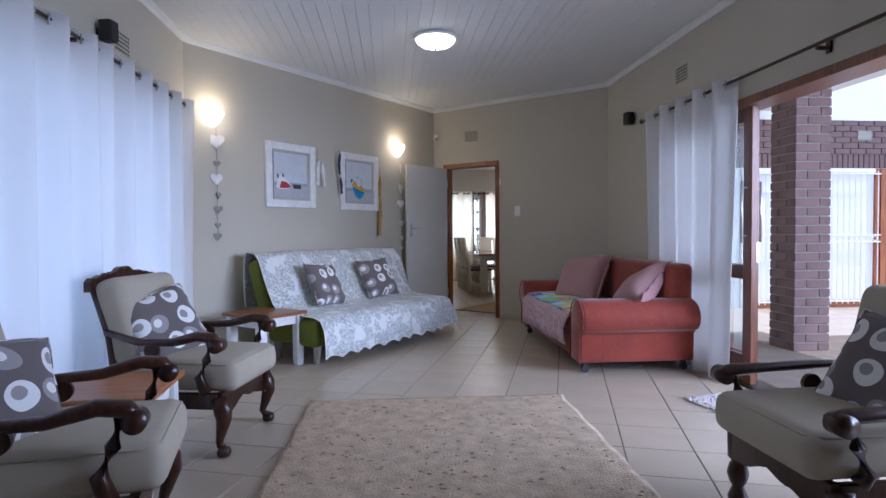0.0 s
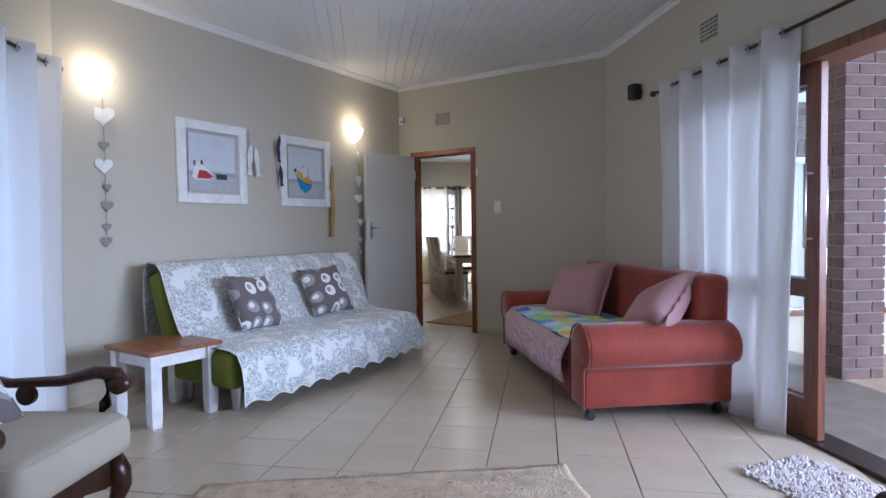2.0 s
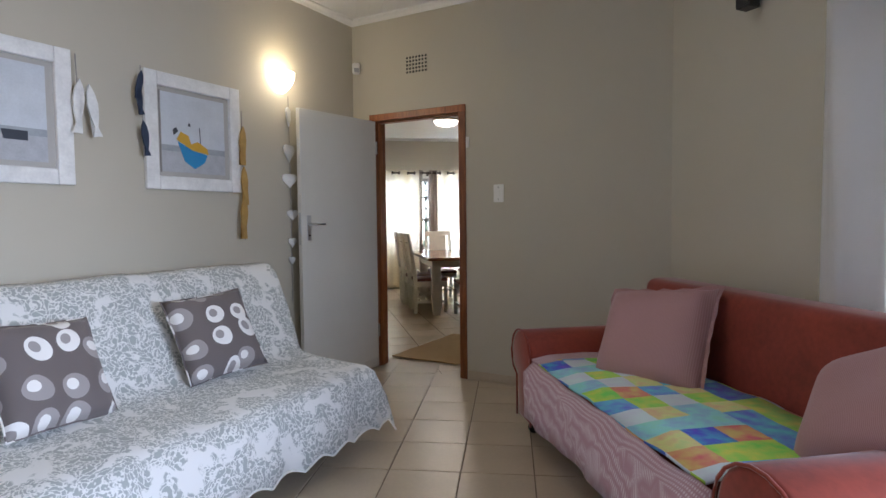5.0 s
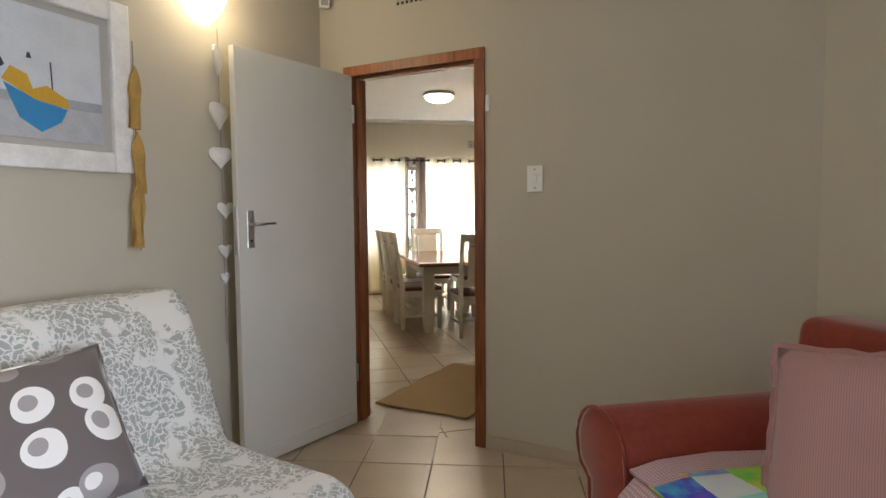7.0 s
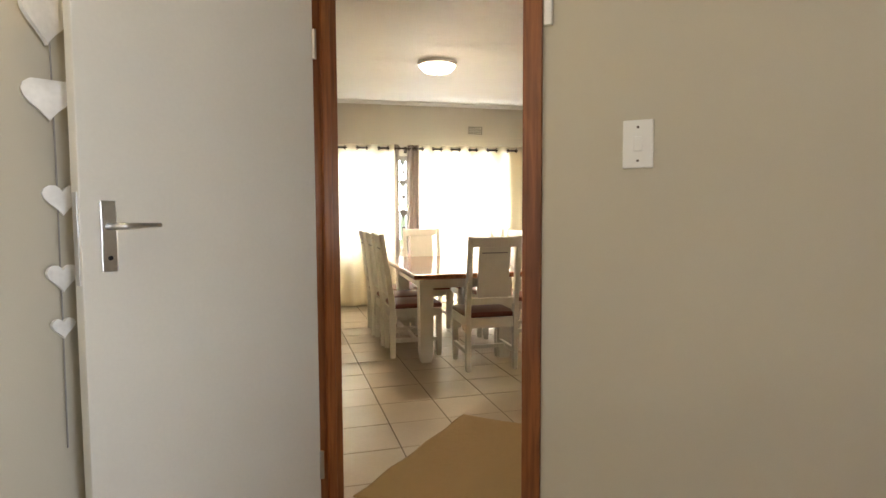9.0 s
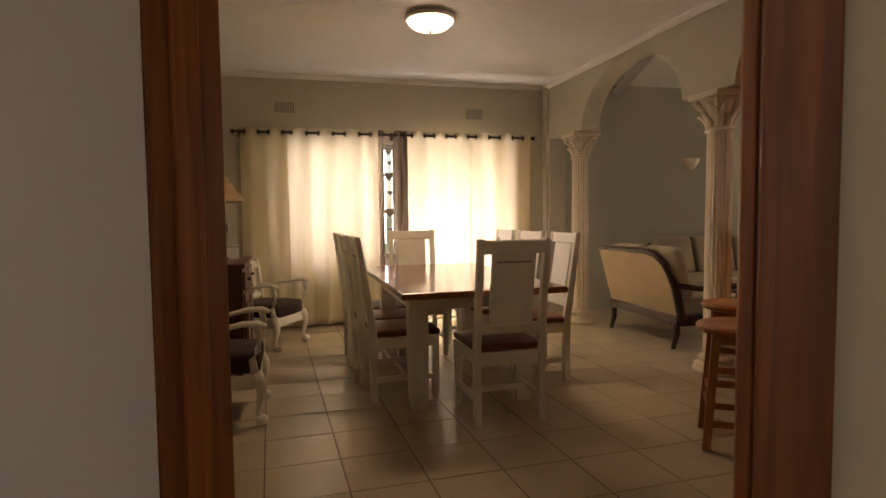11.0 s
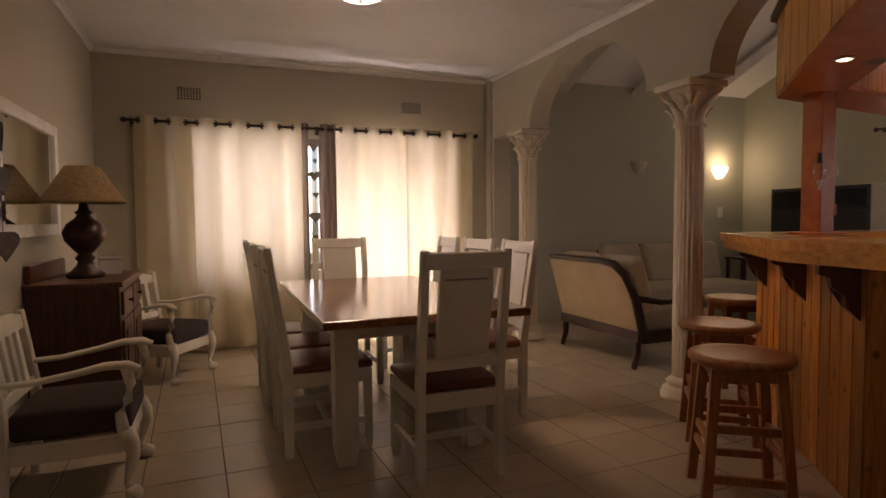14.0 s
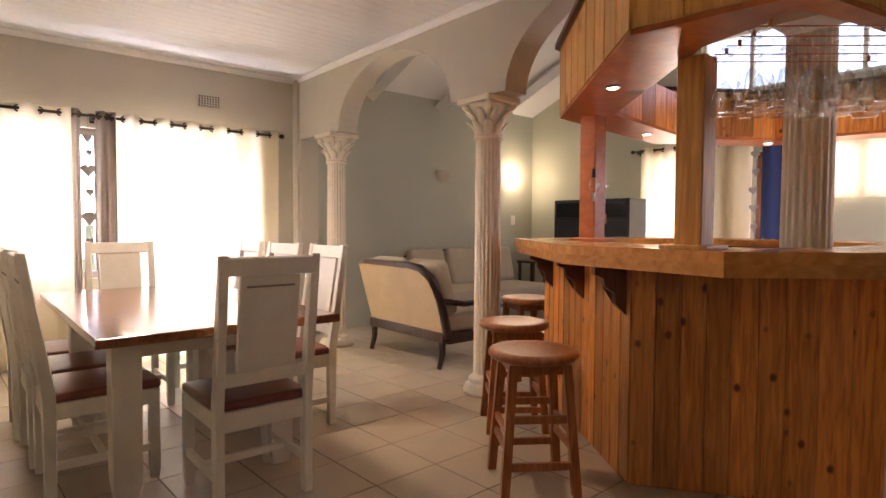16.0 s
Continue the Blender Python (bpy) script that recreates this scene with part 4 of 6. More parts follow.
def fish_string(label, m, fishes, mat, length):
    """Carved fish tied on a cord; each is (drop, length, slant)."""
    ob = thing("hanging_fish", label, "wall ornament", m, "hanging fish")
    bm = bmesh.new()
    part("cord", tube(bm, [(0, -0.012, 0), (0.002, -0.015, -length)], 0.003, 6), HEART_GREY, ob)
    for drop, size, slant, x in fishes:
        bm = bmesh.new()
        prof = [(0.0, 0.0), (0.16, 0.11), (0.38, 0.16), (0.62, 0.12), (0.82, 0.045), (1.0, 0.14)]
        pts = [(a * size, b * size * 0.65) for a, b in prof] + [(a * size, -b * size * 0.65) for a, b in prof[:0:-1]]
        prism(bm, pts, -0.006, 0.006, pose(x, -0.022, -drop, 90, 90 + slant, 0))
        bmesh.ops.triangulate(bm, faces=[f for f in bm.faces if len(f.verts) > 4])
        part("fish", bm, mat, ob)
    return ob


fish_string("pair of white wooden fish tied beside a picture frame", skew(PICTURE_U + 0.034, 4.115, 2.06, 90), ((0.12, 0.27, 4, 0.01), (0.14, 0.26, -8, 0.055)), DISTRESSED, 0.14)
fish_string("string of dark blue wooden fish beside a picture frame", skew(PICTURE_U + 0.034, 4.455, 2.08, 90), ((0.03, 0.16, 10, 0.0), (0.1, 0.17, -8, -0.03), (0.30, 0.19, -6, 0.0)), NAVY, 0.5)
fish_string("string of ochre wooden fish hanging beside a picture", skew(PICTURE_U + 0.03, 5.145, 1.94, 90), ((0.10, 0.25, 2, 0.0), (0.36, 0.25, -2, 0.0), (0.56, 0.27, 3, 0.0)), material("ochre_wood", (0.48, 0.29, 0.08), 0.7, vary=0.2, scale=20), 0.84)


# ---- ceiling light ----
def ceiling_light(m, energy, group="ceiling lights"):
    ob = thing("ceiling_light", "lit frosted glass dome light under the ceiling", "ceiling light", m, group)
    bm = bmesh.new()
    part("rim", lathe(bm, [(0.15, 0.0), (0.185, -0.012), (0.19, -0.03), (0.175, -0.04)], 32), TRIM_WHITE, ob, smooth=True)
    bm = bmesh.new()
    part("dome", lathe(bm, [(0.175, -0.035), (0.165, -0.06), (0.13, -0.09), (0.07, -0.108), (0.01, -0.113)], 32), glow("lit_dome", (1.0, 0.88, 0.66), 6.0), ob, smooth=True)
    bm = bmesh.new()
    part("knob", lathe(bm, [(0.012, -0.11), (0.014, -0.12), (0.006, -0.13)], 12), STEEL, ob, smooth=True)
    p = m.translation
    lamp("ceiling_bulb", "SPOT", energy, (1.0, 0.85, 0.62), pose(p.x, p.y, p.z - 0.16), 0.19, spot=168)
    return ob


ceiling_light(pose(-0.125, 5.15, CEIL_Z), 9)


# ---- furniture of the sitting room ----
def red_sofa():
    ob = thing("sofa", "rust-red suede two-seat sofa with rolled arms and casters", "sofa", pose(0.95, 4.43, 0))
    L = 2.1
    part("base", soft_box(0.03, 0.05, 0.09, 0.97, L - 0.05, 0.32, 0.03), SUEDE, ob, smooth=True)
    part("seat", soft_box(0.0, 0.27, 0.30, 0.78, L - 0.27, 0.43, 0.05, crown=0.02), SUEDE, ob, smooth=True)
    bm = soft_box(0.70, 0.10, 0.30, 0.97, L - 0.10, 0.87, 0.05)
    for v in bm.verts:
        v.co.x += 0.12 * (v.co.z - 0.3) * (1 if v.co.x < 0.85 else 0.1)
    part("backrest", bm, SUEDE, ob, smooth=True)
    for y, s in ((0.0, 1), (L, -1)):
        arm = [(0.05, 0.09), (0.045, 0.325), (0.02, 0.34)] + [(0.115 - 0.165 * math.cos(a), 0.445 + 0.15 * math.sin(a)) for a in [radians(-35 + 19 * k) for k in range(12)]] + [(0.285, 0.42), (0.28, 0.09)]
        turn = Matrix(((0, 0, 1, 0), (s, 0, 0, y), (0, 1, 0, 0), (0, 0, 0, 1)))
        bm = bmesh.new()
        prism(bm, arm, 0.0, 0.96, turn)
        bmesh.ops.recalc_face_normals(bm, faces=bm.faces)
        bevel(bm, 0.02, 2)
        part("arm", bm, SUEDE, ob, smooth=True)
        bm = bmesh.new()
        tube(bm, [(-0.003, y + s * a, z) for a, z in arm], 0.006, 6)
        part("piping", bm, SUEDE, ob, smooth=True)
        bm = bmesh.new()
        box(bm, 0.02, y + s * 0.036 - 0.003, 0.328, 0.95, y + s * 0.036 + 0.003, 0.336)
        part("seam", bm, SUEDE, ob)
    for x in (0.07, 0.9):
        for y in (0.13, L - 0.13):
            bm = bmesh.new()
            tube(bm, [(x, y - 0.014, 0.03), (x, y + 0.014, 0.03)], 0.03, 14)
            box(bm, x - 0.012, y - 0.02, 0.03, x + 0.012, y + 0.02, 0.1)
            part("caster", bm, BLACK, ob, "black rubber caster")
    return ob


red_sofa()


def quilt():
    """Patchwork over the sofa's seat, its checked border hanging down in front."""
    ob = thing("quilt", "bright patchwork quilt with a pink checked border on the sofa", "quilt", pose(0.95, 4.43, 0))
    path = [(0.66, 0.47), (0.5, 0.472), (0.3, 0.475), (0.1, 0.472), (0.0, 0.455), (-0.035, 0.41), (-0.045, 0.33), (-0.05, 0.25), (-0.052, 0.175)]
    def rows(a, b, y0, y1, lift=0.0):
        out = []
        for k, (x, z) in enumerate(path[a:b]):
            row = []
            for j in range(31):
                y = y0 + (y1 - y0) * j / 30
                sag = 0.012 * math.sin(9 * y + k) + 0.007 * math.sin(23 * y + 2 * k)
                drop = 0.03 * (1 - y / 2.0) if z < 0.4 else 0
                row.append((x + (sag if z < 0.44 else 0), y + 0.02 * math.sin(5 * x), z + (sag * 0.5 if z > 0.44 else 0) + drop * max(0, (0.43 - z) / 0.25) + lift))
            out.append(row)
        return out
    part("patchwork", sheet(bmesh.new(), rows(0, 5, 0.32, 1.70), 0.012), PATCH, ob, smooth=True)
    part("border", sheet(bmesh.new(), rows(4, 9, 0.28, 1.76), 0.012), QUILT_EDGE, ob, "pink and white checked border", smooth=True)
    part("end_border", sheet(bmesh.new(), rows(0, 5, 1.68, 1.80), 0.012), QUILT_EDGE, ob, smooth=True)
    return ob


quilt()
cushion("frilled pink striped cushion leaning on the red sofa", GINGHAM, pose(1.43, 5.84, 0.635, 56, 0, -62) @ pose(0, 0, 0, 0, 0, 7), 0.54, 0.26, 1, "striped_cushion", 0.07)
cushion("frilled pink striped cushion tilted against the sofa back", GINGHAM, pose(1.55, 4.75, 0.63, 46, 0, -108) @ pose(0, 0, 0, 0, 0, 40), 0.50, 0.24, 2, "striped_cushion", 0.07)


def futon():
    ob = thing("sofa_bed", "lime-green sofa bed on steel feet against the wall", "sofa bed", skew(-5.08, 3.06, 0))
    L = 1.98
    part("seat", soft_box(0.22, 0.0, 0.16, 0.98, L, 0.40, 0.05), LIME, ob, smooth=True)
    bm = soft_box(-0.07, 0.0, 0.0, 0.09, L, 0.62, 0.05)
    bmesh.ops.transform(bm, matrix=pose(0.325, 0, 0.30, 0, -20, 0), verts=bm.verts)
    part("backrest", bm, LIME, ob, smooth=True)
    part("underframe", block(0.3, 0.15, 0.12, 0.9, L - 0.15, 0.17, 0.004), BLACK, ob)
    for x in (0.36, 0.87):
        for y in (0.12, L - 0.14):
            bm = bmesh.new()
            lathe(bm, [(0.025, 0.0), (0.028, 0.01), (0.04, 0.16), (0.042, 0.17)], 16, pose(x, y, 0))
            part("foot", bm, STEEL, ob, "tapered chrome foot", smooth=True)
    return ob


futon()


def throw():
    """Floral cloth over back and seat of the sofa bed, with a scalloped hem."""
    ob = thing("throw", "white and grey floral throw with scalloped hem on a sofa bed", "throw", skew(-5.08, 3.06, 0))
    path = [(0.02, 0.45), (0.0, 0.70), (-0.005, 0.90), (0.04, 0.96), (0.15, 0.955), (0.215, 0.90), (0.335, 0.68), (0.425, 0.51), (0.48, 0.455), (0.60, 0.435), (0.80, 0.425), (0.95, 0.42), (1.02, 0.395), (1.055, 0.32), (1.075, 0.21), (1.09, 0.08)]
    rows, L = [], 1.98
    n = 120
    for k, (x, z) in enumerate(path):
        row = []
        for j in range(n + 1):
            s = j / n
            y = 0.015 + (L + 0.04) * s
            wob = 0.008 * math.sin(11 * y + k * 0.7) + 0.005 * math.sin(27 * y + k)
            zz, xx = z, x + wob * (1.6 if z < 0.4 else 0.5)
            if k == len(path) - 1:
                zz += 0.035 * abs(math.sin(math.pi * y / 0.19)) - 0.01
                zz += 0.03 * s
            over = max(0.0, y - L)
            if over > 0 and k > 6:
                zz -= over * 1.4
            zz += wob * 0.4
            row.append((xx, y + 0.01 * math.sin(8 * z), zz))
        rows.append(row)
    part("cloth", sheet(bmesh.new(), rows, 0.006), FLORAL, ob, smooth=True)
    hem = [Vector(p) + Vector((0.002, 0, 0)) for p in rows[-1]]
    bm = bmesh.new()
    part("hem", tube(bm, hem, 0.005, 6), DISTRESSED, ob, "white scalloped binding", smooth=True)
    bm = bmesh.new()
    part("hem", tube(bm, [Vector(r[0]) for r in rows], 0.005, 6), DISTRESSED, ob, "white scalloped binding", smooth=True)
    return ob


throw()
cushion("taupe cushion with white ovals on the sofa bed", SPOTTED, skew(-4.60, 3.66, 0.64, 90) @ pose(0, 0, 0, 62, 4, 8), 0.44, 0.14, 3, "spotted_cushion")
cushion("taupe cushion with white ovals against the floral throw", SPOTTED, skew(-4.61, 4.44, 0.655, 90) @ pose(0, 0, 0, 62, -3, -5), 0.44, 0.14, 6, "spotted_cushion")


def side_table(m, group="side tables"):
    ob = thing("side_table", "small side table with varnished top and white legs", "side table", m, group)
    part("top", block(-0.26, -0.25, 0.44, 0.26, 0.25, 0.468, 0.008), TABLETOP_LIGHT, ob, "orange-brown varnished top")
    for b in ((-0.2, -0.2, 0.36, 0.2, -0.18, 0.44), (-0.2, 0.18, 0.36, 0.2, 0.2, 0.44), (-0.21, -0.18, 0.36, -0.19, 0.18, 0.44), (0.19, -0.18, 0.36, 0.21, 0.18, 0.44)):
        part("apron", block(*b, 0.002), DISTRESSED, ob)
    for x in (-0.2, 0.2):
        for y in (-0.19, 0.19):
            bm = bmesh.new()
            prof = [(0.030, 0.0), (0.034, 0.03), (0.036, 0.1), (0.036, 0.4395)]
            lathe(bm, [(r * 1.3, z) for r, z in prof], 4, pose(x, y, 0, 0, 0, 45))
            bevel(bm, 0.005, 1)
            part("leg", bm, DISTRESSED, ob)
    return ob


TABLETOP_LIGHT = wood("orange_varnish", (0.24, 0.085, 0.03), (0.40, 0.165, 0.06), 0.35, stretch=(1.0, 14, 14))
side_table(pose(-1.62, 5.13, 0, 0, 0, -41))
side_table(pose(-1.80, 2.74, 0, 0, 0, 4))


def cabriole(bm, x, y, out_x, out_y, top=0.30, scale=1.0):
    """A bowed leg with a ball foot, its knee towards (out_x, out_y)."""
    prof = [(0.0, top, 0.042), (0.018, top - 0.06, 0.046), (0.024, top - 0.11, 0.038), (0.008, top - 0.18, 0.026), (-0.004, 0.07, 0.019), (0.012, 0.045, 0.023)]
    tube(bm, [(x + out_x * d, y + out_y * d, z) for d, z, r in prof], [r * scale for d, z, r in prof], 12)
    lathe(bm, [(0.012, 0.0), (0.03, 0.006), (0.037, 0.027), (0.03, 0.047), (0.014, 0.056)], 12, pose(x + out_x * 0.022, y + out_y * 0.022, 0))
    return bm


def carved_armchair(m, label, arm_z=0.60, turned=False, group="carved armchairs"):
    """A low armchair with loose cushions; it faces local +x."""
    ob = thing("armchair", label, "armchair", m, group)
    for s in (-1, 1):
        bm = bmesh.new()
        if turned:
            lathe(bm, [(0.02, 0), (0.034, 0.01), (0.04, 0.035), (0.03, 0.06), (0.022, 0.08), (0.034, 0.10), (0.043, 0.135), (0.034, 0.17), (0.024, 0.185), (0.04, 0.2), (0.042, 0.30)], 16, pose(0.28, s * 0.27, 0))
        else:
            cabriole(bm, 0.30, s * 0.27, 1.2, s * 0.5)
        part("front_leg", bm, DARKWOOD, ob, smooth=True)
        bm = bmesh.new()
        tube(bm, [(-0.33, s * 0.25, 0.0), (-0.29, s * 0.25, 0.15), (-0.27, s * 0.25, 0.35), (-0.30, s * 0.25, 0.6), (-0.40, s * 0.25, 0.88)], [0.022, 0.026, 0.028, 0.026, 0.02], 10)
        part("back_post", bm, DARKWOOD, ob, smooth=True)
        bm = bmesh.new()
        z = arm_z
        if turned:
            tube(bm, [(-0.31, s * 0.29, z + 0.02), (-0.1, s * 0.30, z + 0.015), (0.15, s * 0.31, z + 0.005), (0.28, s * 0.31, z), (0.345, s * 0.31, z - 0.012)], [0.022, 0.028, 0.034, 0.04, 0.035], 12, 0.62)
        else:
            tube(bm, [(-0.31, s * 0.27, z + 0.03), (-0.12, s * 0.29, z - 0.015), (0.08, s * 0.31, z - 0.01), (0.22, s * 0.32, z + 0.025), (0.30, s * 0.32, z + 0.015), (0.325, s * 0.32, z - 0.02)], [0.02, 0.024, 0.028, 0.034, 0.036, 0.03], 12, 0.8)
        part("arm", bm, DARKWOOD, ob, smooth=True)
        bm = bmesh.new()
        tube(bm, [(0.32, s * 0.32 - 0.034, z - 0.022), (0.32, s * 0.32 + 0.034, z - 0.022)], 0.036, 16)
        part("scroll", bm, DARKWOOD, ob, smooth=True)
        bm = bmesh.new()
        tube(bm, [(0.28, s * 0.31, z - 0.01), (0.255, s * 0.31, z - 0.10), (0.215, s * 0.305, z - 0.19), (0.24, s * 0.30, 0.33)], [0.024, 0.024, 0.026, 0.03], 10)
        part("arm_support", bm, DARKWOOD, ob, smooth=True)
        part("side_rail", block(-0.27, s * 0.27 - 0.016, 0.24, 0.29, s * 0.27 + 0.016, 0.325, 0.005), DARKWOOD, ob)
        bm = bmesh.new()
        tube(bm, [(-0.05, s * 0.285 - 0.01, z - 0.06), (-0.05, s * 0.285 + 0.01, z - 0.06)], 0.04, 16)
        part("side_roundel", bm, DARKWOOD, ob)
    bm = bmesh.new()
    pts = [(-0.28, 0.325), (0.28, 0.325), (0.28, 0.20)] + [(0.2 - 0.4 * i / 12, 0.205 + 0.04 * math.sin(math.pi * i / 12) + 0.012 * math.sin(4 * math.pi * i / 12)) for i in range(13)] + [(-0.28, 0.20)]
    prism(bm, pts[::-1], 0.285, 0.318, Matrix(((0, 0, 1, 0), (1, 0, 0, 0), (0, 1, 0, 0), (0, 0, 0, 1))))
    bmesh.ops.triangulate(bm, faces=[f for f in bm.faces if len(f.verts) > 4])
    part("front_rail", bm, DARKWOOD, ob)
    part("back_rail", block(-0.29, -0.25, 0.26, -0.26, 0.25, 0.33, 0.004), DARKWOOD, ob)
    bm = bmesh.new()
    n = 25
    pts = []
    for i in range(n):
        s = -1 + 2 * i / (n - 1)
        pts.append((s * 0.285, 0.89 + 0.035 * (1 - s * s) + 0.016 * abs(math.sin(5 * math.pi * s)) + (0.02 if abs(s) < 0.18 else 0)))
    pts += [(0.285 * (1 - 2 * i / 12), 0.84 + 0.02 * math.sin(math.pi * i / 12)) for i in range(13)]
    prism(bm, pts, -0.42, -0.385, Matrix(((0, 0, 1, 0), (1, 0, 0, 0), (0, 1, 0, 0), (0, 0, 0, 1))))
    bmesh.ops.triangulate(bm, faces=[f for f in bm.faces if len(f.verts) > 4])
    part("crest", bm, DARKWOOD, ob, "carved crest rail")
    seat = part("seat_cushion", soft_box(-0.26, -0.285, 0.325, 0.395, 0.285, 0.485, 0.055, crown=0.025), STONE_CLOTH, ob, smooth=True)
    bm = bmesh.new()
    tube(bm, [(-0.2, -0.272, 0.472), (0.33, -0.272, 0.472), (0.376, -0.232, 0.472), (0.376, 0.232, 0.472), (0.33, 0.272, 0.472), (-0.2, 0.272, 0.472)], 0.005, 6)
    part("piping", bm, STONE_CLOTH, seat, smooth=True)
    bm = soft_box(-0.085, -0.27, 0.0, 0.085, 0.27, 0.47, 0.06)
    bmesh.ops.transform(bm, matrix=pose(-0.215, 0, 0.45, 0, -14, 0), verts=bm.verts)
    part("back_cushion", bm, STONE_CLOTH, ob, smooth=True)
    return ob


carved_armchair(pose(-1.69, 2.11, 0, 0, 0, 12), "carved dark armchair with stone cushions beside the side table")
carved_armchair(pose(-1.66, 3.40, 0, 0, 0, -11), "carved dark armchair with stone cushions before the curtain")
carved_armchair(pose(1.17, 2.03, 0, 0, 0, 180), "dark turned-leg armchair with stone cushions near the terrace door", 0.555, True)
cushion("taupe cushion with white ovals on the armchair", SPOTTED, pose(-1.78, 3.36, 0.625, 0, 0, 90 - 40) @ pose(0, 0, 0, 62, 0, 0) @ pose(0, 0, 0, 0, 0, 14), 0.43, 0.13, 9, "spotted_cushion")
cushion("taupe cushion with white ovals slumped in the armchair", SPOTTED, pose(-1.81, 2.01, 0.615, 0, 0, 90 - 25) @ pose(0, 0, 0, 60, 0, 0) @ pose(0, 0, 0, 0, 0, -10), 0.43, 0.13, 12, "spotted_cushion")
cushion("taupe cushion with white ovals in the turned-leg armchair", SPOTTED, pose(1.26, 1.97, 0.61, 0, 0, 180) @ pose(0, 0, 0, 0, 0, 90) @ pose(0, 0, 0, 60, 10, 12), 0.42, 0.13, 15, "spotted_cushion")


# ---- rugs ----
def woven_rug(name, label, m, w, l, mat, thick=0.012, fringe=0.0, lumps=0, seed=1):
    ob = thing(name, label, "rug", m)
    rnd = random.Random(seed)
    nx, ny = 60, 70
    rows = []
    for i in range(nx + 1):
        row = []
        for j in range(ny + 1):
            x, y = (i / nx - 0.5) * w, (j / ny - 0.5) * l
            edge = min(1, 6 * min(i / nx, 1 - i / nx, j / ny, 1 - j / ny))
            x += 0.006 * math.sin(17 * y + seed)
            y += 0.008 * math.sin(9 * x)
            row.append((x, y, thick + rnd.uniform(-0.0012, 0.0012) + 0.003 * noise.noise((x * 4, y * 4, seed)) * edge))
        rows.append(row)
    part("weave", sheet(bmesh.new(), rows, thick - 0.002), mat, ob, smooth=True)
    if fringe:
        for s in (-1, 1):
            bm = bmesh.new()
            for k in range(110):
                x = (k / 109 - 0.5) * w
                d = rnd.uniform(0.5, 1.1) * fringe
                y = s * l / 2
                tube(bm, [(x, y, thick * 0.6), (x + rnd.uniform(-0.008, 0.008), y + s * d * 0.5, 0.006), (x + rnd.uniform(-0.015, 0.015), y + s * d, 0.004)], [0.004, 0.0035, 0.002], 5)
            part("fringe", bm, mat, ob)
    if lumps:
        bm = bmesh.new()
        for k in range(lumps):
            x, y = rnd.uniform(-0.48, 0.48) * w, rnd.uniform(-0.48, 0.48) * l
            d = rnd.uniform(0.006, 0.018)
            tube(bm, [(x - d, y, thick), (x, y + rnd.uniform(-0.004, 0.004), thick + 0.003), (x + d, y, thick)], [0.003, 0.0065, 0.003], 5)
        part("slub", bm, mat, ob)["kind"] = "stuff"
    return ob


woven_rug("woven_rug", "sand-coloured hand-woven rug with a short fringe", pose(-0.255, 2.80, 0.001, 0, 0, -1.5), 1.72, 2.3, JUTE, 0.012, 0.035, 330)


def shaggy_mat():
    ob = thing("shaggy_mat", "shaggy off-white cotton mat by the terrace door", "mat", pose(1.70, 3.46, 0.001, 0, 0, 12))
    part("backing", block(-0.2, -0.32, 0, 0.2, 0.32, 0.01, 0.003), SHAG, ob)
    rnd = random.Random(5)
    bm = bmesh.new()
    for k in range(1400):
        x, y = rnd.uniform(-0.21, 0.21), rnd.uniform(-0.33, 0.33)
        a, d = rnd.uniform(0, 6.28), rnd.uniform(0.015, 0.035)
        tube(bm, [(x, y, 0.006), (x + 0.5 * d * math.cos(a), y + 0.5 * d * math.sin(a), 0.02), (x + d * math.cos(a), y + d * math.sin(a), 0.012)], [0.005, 0.006, 0.004], 4)
    part("shag", bm, SHAG, ob)["kind"] = "stuff"
    return ob


shaggy_mat()
def wall_socket(m):
    ob = thing("wall_socket", "white plastic wall socket with a black plug", "socket", m, "wall sockets")
    part("plate", block(-0.06, -0.009, -0.04, 0.06, 0, 0.04, 0.003), WHITE_PLASTIC, ob)
    part("switch", block(0.025, -0.013, -0.012, 0.045, -0.009, 0.012, 0.001), WHITE_PLASTIC, ob)
    part("plug", block(-0.03, -0.045, -0.02, 0.0, -0.009, 0.02, 0.005), BLACK, ob, "black plug")
    return ob


wall_socket(skew(PICTURE_U, 2.98, 0.30, 90))
wall_socket(pose(D_LEFT, 9.93, 0.38, 0, 0, 90))
lead = thing("lamp_lead", "thin black flex trailing along the skirting to the socket", "cable", pose(D_LEFT + 0.04, 9.93, 0))
bm = bmesh.new()
part("flex", tube(bm, [(0.0, -0.015, 0.36), (0.012, 0.0, 0.2), (0.01, 0.03, 0.05), (0.02, 0.12, 0.006), (0.10, 0.42, 0.005), (0.05, 0.75, 0.005), (0.02, 1.3, 0.005)], 0.004, 6), BLACK, lead, smooth=True)


def skirting(name, p0, p1, gaps=()):
    """A low tiled skirting along the foot of a wall."""
    way = Vector((p1[0] - p0[0], p1[1] - p0[1], 0))
    bm, L = bmesh.new(), way.length
    m = pose(p0[0], p0[1], 0, 0, 0, math.degrees(math.atan2(way.y, way.x)))
    x = 0.0
    while x < L - 0.01:
        e = min(x + 0.35, L)
        if not any(a < (x + e) / 2 < b for a, b in gaps):
            box(bm, x + 0.002, -0.009, 0.001, e - 0.002, 0.0, 0.07)
        x = e
    ob = link(name, bm, TILE)
    ob.matrix_world = m
    return tagged(ob, kind="structure")


skirting("baseboard_pictures", CORNER_L, CORNER_N)
